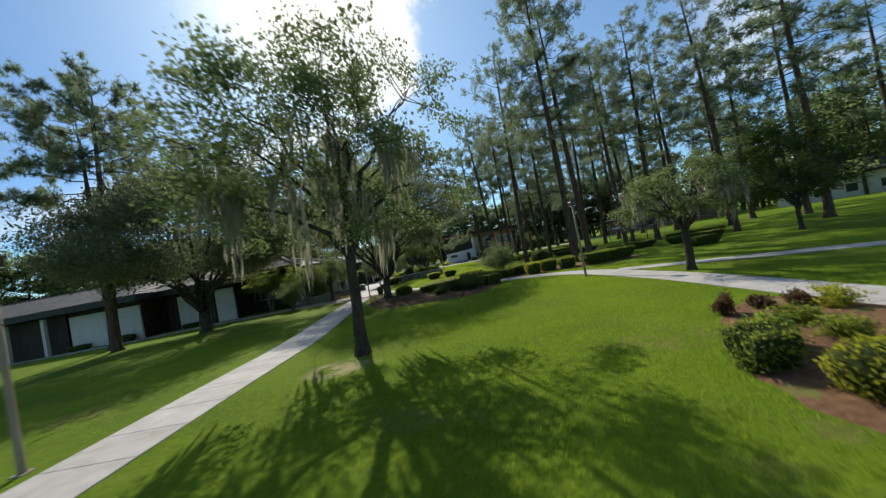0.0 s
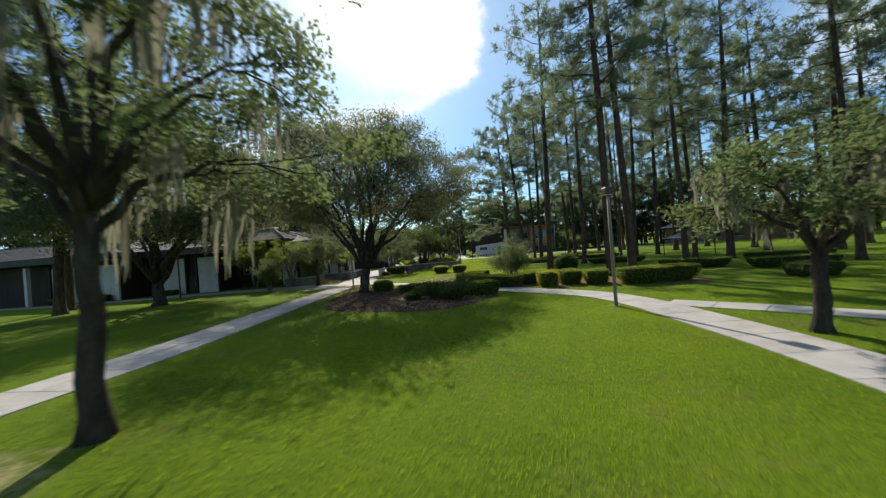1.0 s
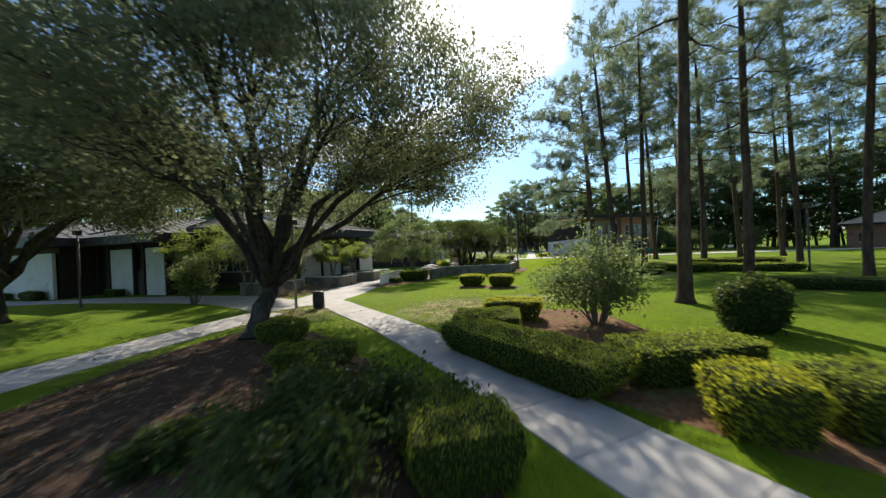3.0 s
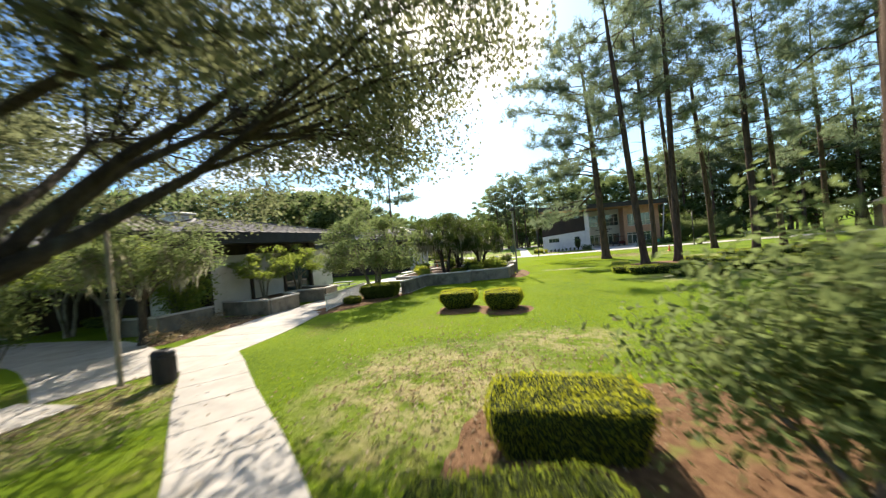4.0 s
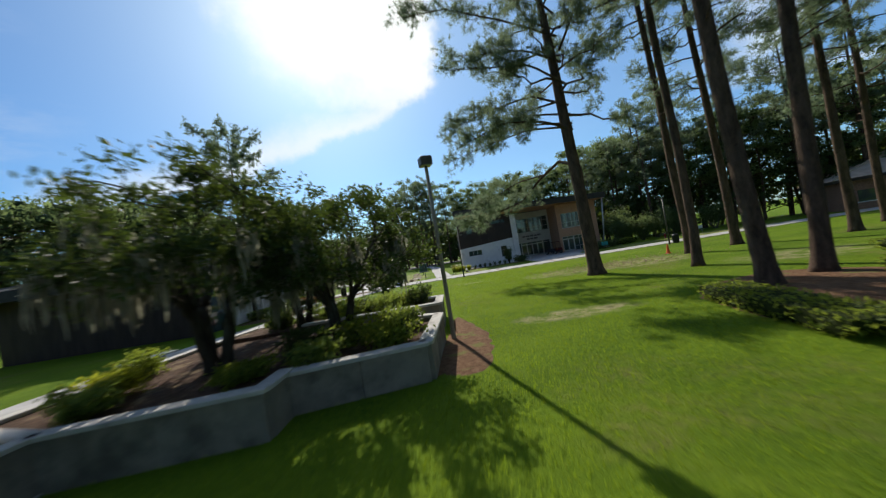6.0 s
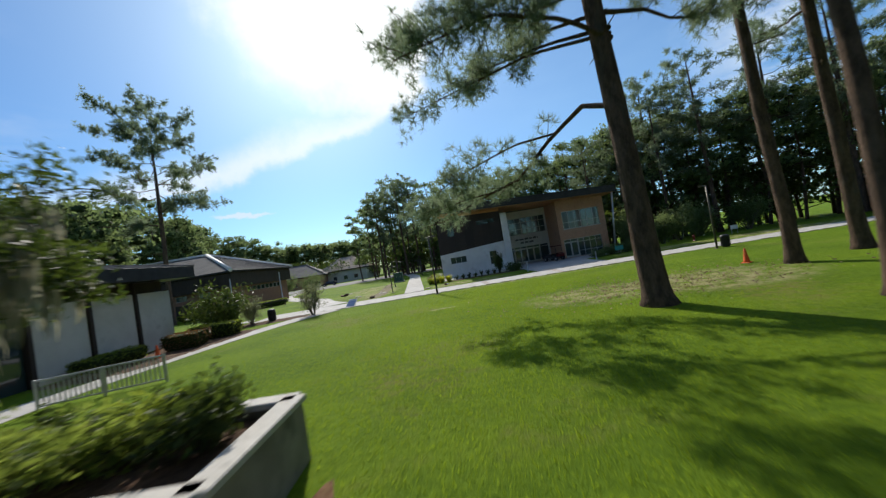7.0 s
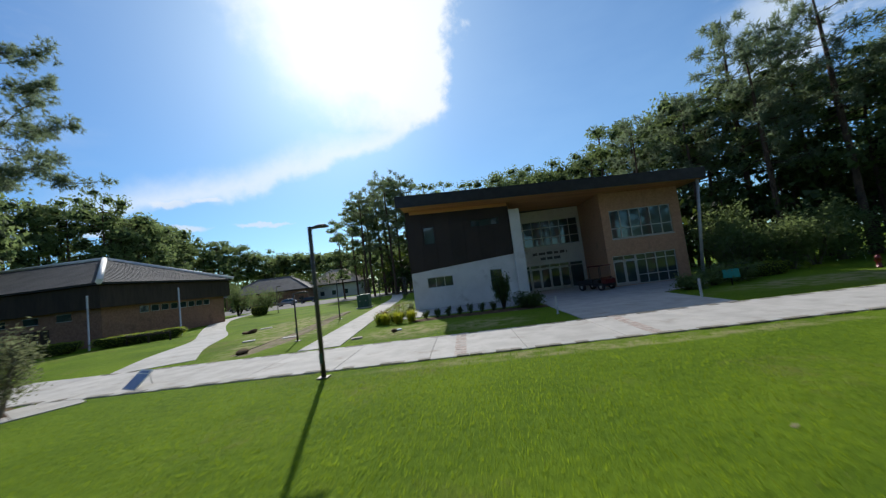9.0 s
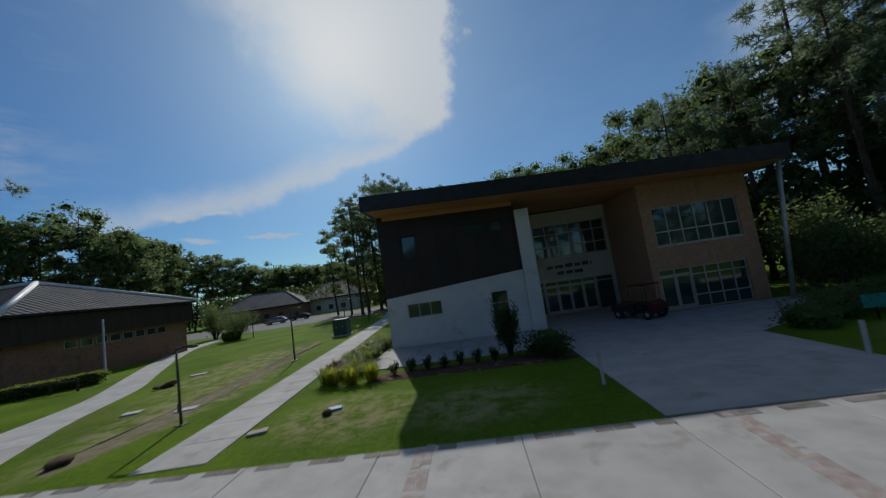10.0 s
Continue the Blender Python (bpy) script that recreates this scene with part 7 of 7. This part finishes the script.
# ---------------------------------------------------------------- hedges and shrubs
HEDGES = [
    # x, y, w, d, h, turn, leaf, round
    (7.0, 44.75, 5.6, 1.5, 0.80, -38, HEDGE_LEAF, 0.12), (6.0, 50.3, 2.3, 1.4, 0.84, 4, GOLD_LEAF, 0.18), (5.6, 47.4, 2.2, 1.9, 0.85, 10, HEDGE_LEAF, 0.2),
    (10.5, 44.7, 2.8, 1.4, 0.85, 22, HEDGE_LEAF, 0.2), (10.95, 42.5, 1.2, 1.2, 0.95, 5, GOLD_LEAF, 0.32), (12.45, 42.9, 1.25, 1.3, 0.95, 10, HEDGE_LEAF, 0.32), (13.95, 42.2, 1.35, 1.3, 0.92, -5, HEDGE_LEAF, 0.32),
    (17.2, 41.4, 4.4, 1.5, 0.95, 2, HEDGE_LEAF, 0.15),
    (1.2, 61.95, 1.85, 1.7, 0.88, 8, GOLD_LEAF, 0.36), (3.55, 61.35, 1.75, 1.65, 0.88, 2, GOLD_LEAF, 0.36),
    (6.8, 40.3, 1.5, 1.3, 0.85, 30, HEDGE_LEAF, 0.25), (-1.3, 45.5, 1.5, 1.3, 0.8, 20, HEDGE_LEAF, 0.5), (1.6, 43.6, 2.2, 1.2, 0.6, 35, HEDGE_LEAF, 0.5),
    (13.6, 72.2, 5.6, 1.3, 0.5, -6, HEDGE_LEAF, 0.15), (16.9, 75.6, 1.3, 5.4, 0.5, 6, HEDGE_LEAF, 0.15), (10.9, 75.8, 1.2, 5.6, 0.48, -8, HEDGE_LEAF, 0.15),
    (18.6, 72.6, 4.2, 3.4, 0.62, 24, HEDGE_LEAF, 0.12), (23.4, 79.4, 8.6, 2.6, 0.62, -12, HEDGE_LEAF, 0.12),
    (21.2, 59.8, 6.0, 1.5, 0.6, -20, HEDGE_LEAF, 0.12), (22.4, 71.5, 6.5, 1.5, 0.6, -10, HEDGE_LEAF, 0.12), (23.4, 49.0, 5.0, 1.6, 0.7, -28, HEDGE_LEAF, 0.12), (27.8, 45.4, 5.0, 1.6, 0.7, -12, HEDGE_LEAF, 0.12), (24.8, 40.2, 2.2, 1.5, 0.75, 0, HEDGE_LEAF, 0.2), (32.5, 52.0, 6.0, 1.5, 0.6, -25, HEDGE_LEAF, 0.12), (14.2, 69.6, 3.0, 1.0, 0.4, -10, HEDGE_LEAF, 0.15),
    (-5.9, 67.0, 2.6, 2.0, 0.95, 14, HEDGE_LEAF, 0.35), (-6.7, 64.6, 1.0, 0.9, 0.45, 0, HEDGE_LEAF, 0.5),
    (-11.5, 98.0, 2.0, 1.7, 0.9, 10, RED_LEAF, 0.12), (-11.6, 100.8, 3.0, 1.5, 0.9, 5, HEDGE_LEAF, 0.12), (-13.6, 95.4, 1.4, 3.4, 0.7, 0, HEDGE_LEAF, 0.3),
    (27.6, 119.6, 3.4, 1.6, 0.8, 10, HEDGE_LEAF, 0.35),
    (-21.6, 125.4, 6.4, 1.4, 0.85, 38, HEDGE_LEAF, 0.3), (-24.4, 148.6, 2.0, 1.9, 1.3, 0, HEDGE_LEAF, 0.6), (-28.0, 122.6, 6.0, 1.6, 0.9, 10, HEDGE_LEAF, 0.3),
    (-21.6, 59.6, 4.4, 0.9, 0.6, 0, HEDGE_LEAF, 0.4), (-30.5, 55.7, 2.0, 0.9, 0.6, 0, HEDGE_LEAF, 0.4), (-36.5, 52.8, 2.6, 0.9, 0.8, 0, HEDGE_LEAF, 0.4), (-42.0, 52.8, 2.4, 0.9, 0.6, 0, HEDGE_LEAF, 0.4),
]
for i, (x, y, w, d, h, rz, m, ro) in enumerate(HEDGES):
    text = "low clipped green hedge" if max(w, d) > 2.5 else "clipped block of green hedge"
    if m is GOLD_LEAF:
        text = "clipped bush with sunlit yellow-green tips"
    elif m is RED_LEAF:
        text = "clipped bush with reddish brown leaves"
    near = y < 70 and abs(x) < 8
    dens = 480 if y < 70 and abs(x) < 20 else 95
    hedge("clipped_hedge", x, y, w, d, h, rz, m, text, 100 + i, ro, (0.045 if near else 0.062) if y < 70 else 0.11, 800 if near else dens, fuzz=0.018 if near else 0.05, foot=0.62 if near and y > 60 and x > 0 else 0.80)

hedge("round_bush", 13.7, 49.6, 1.5, 1.45, 1.5, 0, DARK_LEAF, "rounded dark evergreen bush", 160, 0.85, 0.13, 220, "bush", "bushes", 0.1, 0.08)

# shrub bed by the start
BED = [(10.9, 20.6, 0.30, 0.62, RED_LEAF), (11.9, 20.5, 0.28, 0.4, RED_LEAF), (12.6, 20.2, 0.34, 0.45, RED_LEAF), (12.9, 19.5, 0.5, 0.55, GOLD_LEAF), (11.3, 18.9, 0.42, 0.4, HEDGE_LEAF), (10.9, 17.5, 0.5, 0.5, HEDGE_LEAF), (12.6, 17.4, 0.5, 0.6, HEDGE_LEAF)]
for i, (x, y, r, h, m) in enumerate(BED):
    loose_shrub("shrub", x, y, r, h, m, {"russet_leaves": "small twiggy russet shrub in mulch", "golden_leaves": "small bright yellow-green shrub in mulch"}.get(m.name, "small grey-green shrub in mulch"), 200 + i, 8, 0.075, 1500)
loose_shrub("shrub", 9.6, 17.7, 0.42, 0.85, MYRTLE_LEAF, "upright glossy-leaved shrub in mulch", 208, 9, 0.16, 700)
hedge("round_bush", 8.9, 17.15, 0.95, 0.9, 0.7, 0, HEDGE_LEAF, "rounded clipped bush in the mulch bed", 209, 0.6, 0.07, 330, "bush", "bushes", 0.07)
hedge("round_bush", 9.35, 15.55, 1.1, 1.0, 0.72, 0, GOLD_LEAF, "rounded bush with russet and yellow leaves", 210, 0.6, 0.07, 330, "bush", "bushes", 0.07)
hedge("round_bush", 10.2, 13.0, 1.3, 1.2, 0.9, 0, HEDGE_LEAF, "rounded clipped bush in the mulch bed", 211, 0.6, 0.08, 250, "bush", "bushes", 0.07)

loose_shrub("myrtle_bush", 9.15, 49.7, 1.8, 2.8, ELM_LEAF, "open many-stemmed myrtle bush with glossy leaves", 220, 14, 0.14, 8400, PALE_BARK, low=0.36)
for i, (x, y, r, h) in enumerate([(5.0, 38.9, 1.15, 1.05), (4.0, 40.2, 1.0, 0.85), (2.4, 39.3, 0.55, 0.5), (6.0, 40.9, 0.95, 0.85), (3.2, 41.6, 0.9, 0.7), (4.9, 41.4, 1.0, 0.85)]):
    loose_shrub("spreading_shrub", x, y, r, h, DARK_LEAF, "dark spreading shrub in the shade of the oak", 430 + i, 12, 0.12, 3000, low=0.08)
loose_shrub("spreading_shrub", 11.8, 117.3, 1.1, 0.85, DARK_LEAF, "loose dark green shrub beside the white wall", 440, 12, 0.11, 3000, low=0.08)
for i, (x, y, r, h) in enumerate([(21.2, 116.6, 0.9, 0.8), (23.0, 117.4, 1.1, 1.0), (25.0, 118.0, 1.2, 1.1)]):
    loose_shrub("spreading_shrub", x, y, r, h, WOOD_LEAF, "loose dark shrub beside the forecourt", 441 + i, 12, 0.13, 2400, low=0.08)
loose_shrub("olive_shrub", -12.1, 105.9, 1.05, 2.1, OAK_LEAF, "upright feathery grey-green shrub", 221, 14, 0.10, 3000, PALE_BARK, low=0.3)
loose_shrub("olive_shrub", -6.6, 104.95, 1.0, 2.6, OAK_LEAF, "upright feathery grey-green shrub", 222, 14, 0.10, 3200, PALE_BARK, low=0.3)
loose_shrub("loquat_shrub", -12.9, 103.2, 2.0, 3.0, DARK_LEAF, "broad arching shrub with long leaves beside the hall", 223, 12, 0.34, 2600, low=0.35, aspect=0.3)
loose_shrub("tall_shrub", -14.4, 59.2, 1.5, 3.6, MYRTLE_LEAF, "tall bright green shrub against the hall", 224, 12, 0.16, 5200, PALE_BARK, low=0.35)
loose_shrub("tall_shrub", -15.6, 52.4, 1.5, 3.2, ELM_LEAF, "tall bright green shrub by the walk", 225, 10, 0.16, 4200, PALE_BARK, low=0.4)
for i, (x, y, r, h, m) in enumerate([(1.05, 81.9, 0.6, 1.0, DARK_LEAF), (-0.4, 81.5, 0.8, 0.75, MYRTLE_LEAF), (-1.9, 81.3, 0.75, 0.7, HEDGE_LEAF), (0.2, 82.2, 0.6, 0.7, HEDGE_LEAF), (-1.2, 82.1, 0.6, 0.8, DARK_LEAF), (-3.0, 82.0, 0.8, 0.9, MYRTLE_LEAF), (-4.9, 81.4, 0.8, 0.9, DARK_LEAF), (0.2, 76.2, 0.8, 0.7, HEDGE_LEAF), (-1.4, 75.9, 0.7, 0.6, DARK_LEAF), (0.9, 78.0, 0.6, 0.6, MYRTLE_LEAF), (1.0, 75.6, 0.7, 0.5, HEDGE_LEAF), (-0.6, 74.8, 0.7, 0.55, MYRTLE_LEAF), (1.1, 77.4, 0.55, 0.55, DARK_LEAF), (-2.2, 74.4, 0.6, 0.45, HEDGE_LEAF), (-5.6, 74.6, 0.7, 0.6, GOLD_LEAF), (-4.9, 73.4, 0.6, 0.55, MYRTLE_LEAF), (-6.5, 76.4, 0.7, 0.6, HEDGE_LEAF), (-5.2, 82.0, 0.6, 0.55, MYRTLE_LEAF)]):
    loose_shrub("planter_shrub", x, y, r, h, m, "leafy green shrub growing in the raised planter", 230 + i, 10, 0.12, 1600, z=0.74)
for i in range(7):
    loose_shrub("young_shrub", 5.2 + i * 0.72, 117.6, 0.22, 0.62, DARK_LEAF, "young dark shrub in a row before the white wall", 250 + i, 6, 0.08, 420)
loose_shrub("cypress_shrub", 10.25, 118.2, 0.6, 2.4, DARK_LEAF, "dark upright conical shrub before the white wall", 260, 14, 0.10, 4200, low=0.05)
for i, (x, y, r, h) in enumerate([(28.6, 122.5, 1.9, 4.2), (31.4, 121.6, 2.0, 3.6), (34.4, 123.0, 2.3, 4.6), (29.8, 125.6, 2.2, 5.4), (38.0, 124.6, 2.4, 4.2), (42.5, 122.0, 2.4, 4.0)]):
    loose_shrub("understorey_tree", x, y, r, h, WOOD_LEAF, "leafy young tree at the edge of the woods", 270 + i, 12, 0.24, 3800, PALE_BARK, "tree", "young trees", low=0.2)
loose_shrub("round_tree", -24.6, 150.2, 2.2, 4.2, ELM_LEAF, "small round green tree by the car park", 280, 12, 0.2, 3600, None, "tree", "young trees", low=0.35)
loose_shrub("round_tree", -34.0, 158.0, 2.6, 6.0, ELM_LEAF, "yellow-green tree beside the brick hall", 281, 12, 0.26, 3800, None, "tree", "young trees", low=0.3)


def grass_clump(x, y, r, h, n, mat, seed):
    rng = np.random.default_rng(seed)
    root = thing("ornamental_grass", "clump of arching ornamental grass beside the walk", "grass", "ornamental grasses", pose(x, y, 0))
    b = Buf()
    for i in range(n):
        a, e = rng.uniform(0, 6.283), rng.uniform(0.1, 1.0) * r
        d = np.array([np.cos(a), np.sin(a), 0])
        s = np.array([-d[1], d[0], 0]) * 0.012
        p0 = d * e * 0.3
        hh = h * rng.uniform(0.7, 1.1)
        p1, p2 = p0 + d * e * 0.35 + (0, 0, hh * 0.75), p0 + d * e * 0.95 + (0, 0, hh * rng.uniform(0.7, 1.0))
        b.add([p0 - s, p0 + s, p1 + s, p1 - s, p2], [(0, 1, 2, 3)])
        b.f.append((np.array([[b.n - 3, b.n - 2, b.n - 1]])[:, [0, 2, 1]], False))
    tagged(part("blades", b, mat, root), kind="stuff")


for i, (x, y, m) in enumerate([(2.6, 117.2, GOLD_LEAF), (3.5, 117.0, GOLD_LEAF), (4.3, 117.2, GOLD_LEAF), (2.2, 118.6, RED_LEAF), (3.1, 118.8, HEDGE_LEAF), (2.3, 120.4, HEDGE_LEAF), (2.9, 122.0, MYRTLE_LEAF), (2.2, 123.6, RED_LEAF), (2.7, 125.4, MYRTLE_LEAF), (2.0, 127.0, MYRTLE_LEAF)]):
    grass_clump(x, y, 0.75, 0.85, 260, m, 300 + i)
for i in range(16):
    grass_clump(2.1 + 0.75 * (i % 2) + 0.12 * (i % 3), 117.6 + 0.62 * i, 0.6, 0.8, 190, (HEDGE_LEAF, MYRTLE_LEAF, RED_LEAF, ELM_LEAF)[i % 4], 330 + i)


# ---------------------------------------------------------------- grass and litter
# the middle of the mown lawn
LAWN_LINE = [(4.0, 8.0), (7.5, 20.0), (8.8, 31.0), (6.6, 43.0), (3.4, 56.0), (3.0, 64.0), (4.8, 78.0), (6.6, 88.0), (8.9, 101.0)]


def blades(n, seed):
    rng = np.random.default_rng(seed)
    line = resample(LAWN_LINE, 0.05)
    pick = line[rng.integers(0, len(line), n * 2)]
    x = pick[:, 0] + rng.normal(0, 5.5, n * 2)
    y = pick[:, 1] + rng.normal(5.0, 4.0, n * 2)
    ok = (y > 5) & (y < 112)
    for poly in NO_GRASS:
        ok &= ~inside(poly, x, y)
    for wx, wy, rx, ry, bare in WORN:
        ok &= (((x - wx) / rx) ** 2 + ((y - wy) / ry) ** 2 > 0.9) | (rng.random(len(x)) < 1.0 - bare)
    x, y = x[ok][:n], y[ok][:n]
    n = len(x)
    a = rng.uniform(0, 6.283, n)
    h = rng.uniform(0.035, 0.085, n)
    w = rng.uniform(0.005, 0.010, n)
    lean = rng.normal(0, 0.03, (n, 2))
    v = np.stack([np.stack([x - np.cos(a) * w, y - np.sin(a) * w, np.zeros(n)], axis=1), np.stack([x + np.cos(a) * w, y + np.sin(a) * w, np.zeros(n)], axis=1), np.stack([x + lean[:, 0], y + lean[:, 1], h], axis=1)], axis=1)
    b = Buf().add(v.reshape(-1, 3), np.arange(n * 3).reshape(-1, 3))
    solid("grass", b, BLADE, "short mown grass blades", "grass", kind="stuff")


blades(290000, 9)


def litter(n, seed, x0, x1, y0, y1, size, mat, label, z=0.05, within=None):
    """Fallen leaves, thickest at the middle of their patch."""
    rng = np.random.default_rng(seed)
    p = np.column_stack([rng.normal((x0 + x1) / 2, (x1 - x0) / 4, n), rng.normal((y0 + y1) / 2, (y1 - y0) / 4, n), z + rng.uniform(0, 0.03, n)])
    clear = np.ones(n, dtype=bool)
    if within is not None:
        clear &= inside(within, p[:, 0], p[:, 1]) | (rng.random(n) < 0.10)
    for poly in PAVED:
        clear &= ~inside(poly, p[:, 0], p[:, 1]) | (rng.random(n) < 0.04)
    p = p[clear]
    n = len(p)
    lie = rng.standard_normal((n, 3)) * np.array([1, 1, 0.25])
    solid("leaf_litter", Buf().leaves(p, size, rng, 0.55, 0.0, lie * 2.0), mat, label, "leaves", kind="stuff")


litter(8000, 10, -5.0, 7.5, 33.0, 47, 0.085, RED_LEAF, "fallen brown leaves on the mulch", 0.06, MULCH_EDGE)
litter(4200, 11, -5.0, 8.0, 32.5, 46, 0.08, DRY_LEAF, "fallen pale leaves on the mulch", 0.06, MULCH_EDGE)
litter(2600, 12, -0.5, 8.0, 48.5, 57.5, 0.085, DRY_LEAF, "dry fallen leaves on worn turf", 0.04)
litter(1800, 13, -8.0, -2.5, 46.5, 53.0, 0.085, DRY_LEAF, "dry fallen leaves on worn turf", 0.04)
litter(2600, 15, -14.0, -10.4, 55.2, 61.4, 0.10, DRY_LEAF, "dry leaves on bare earth beside the ramp", 0.06)


def brush_pile(x, y, rz, ln):
    """Cut branches laid beside the walk, with withered leaves on them."""
    rng = np.random.default_rng(77)
    root = thing("brush_pile", "low pile of cut branches with dry leaves beside the ramp", "branches", "", pose(x, y, 0.05, 0, 0, rz))
    tips = []
    for i in range(16):
        a = np.array([rng.uniform(-0.5, 0.5) * ln, rng.normal(0, 0.25), 0.05])
        d = np.array([rng.choice([-1, 1]) * rng.uniform(0.5, 1.0), rng.normal(0, 0.35), rng.uniform(0.05, 0.30)])
        b = a + d * rng.uniform(0.7, 1.5)
        part("branch", Buf().tube([a, (a + b) / 2 + rng.normal(0, 0.05, 3), b], [0.022, 0.016, 0.006], 5), PALE_BARK, root)
        tips += [a + (b - a) * u for u in (0.5, 0.7, 0.9, 1.0)]
    p = np.array(tips)[rng.integers(0, len(tips), 1500)] + rng.normal(0, 0.13, (1500, 3))
    p[:, 2] = np.maximum(p[:, 2], 0.02)
    tagged(part("leafage", Buf().leaves(p, 0.11, rng, 0.45), DRY_LEAF, root), kind="stuff")


brush_pile(-12.0, 58.2, 112, 3.6)
litter(1600, 14, 8.0, 20.0, 90.0, 97.0, 0.10, DRY_LEAF, "dry leaves and needles on worn turf", 0.04)
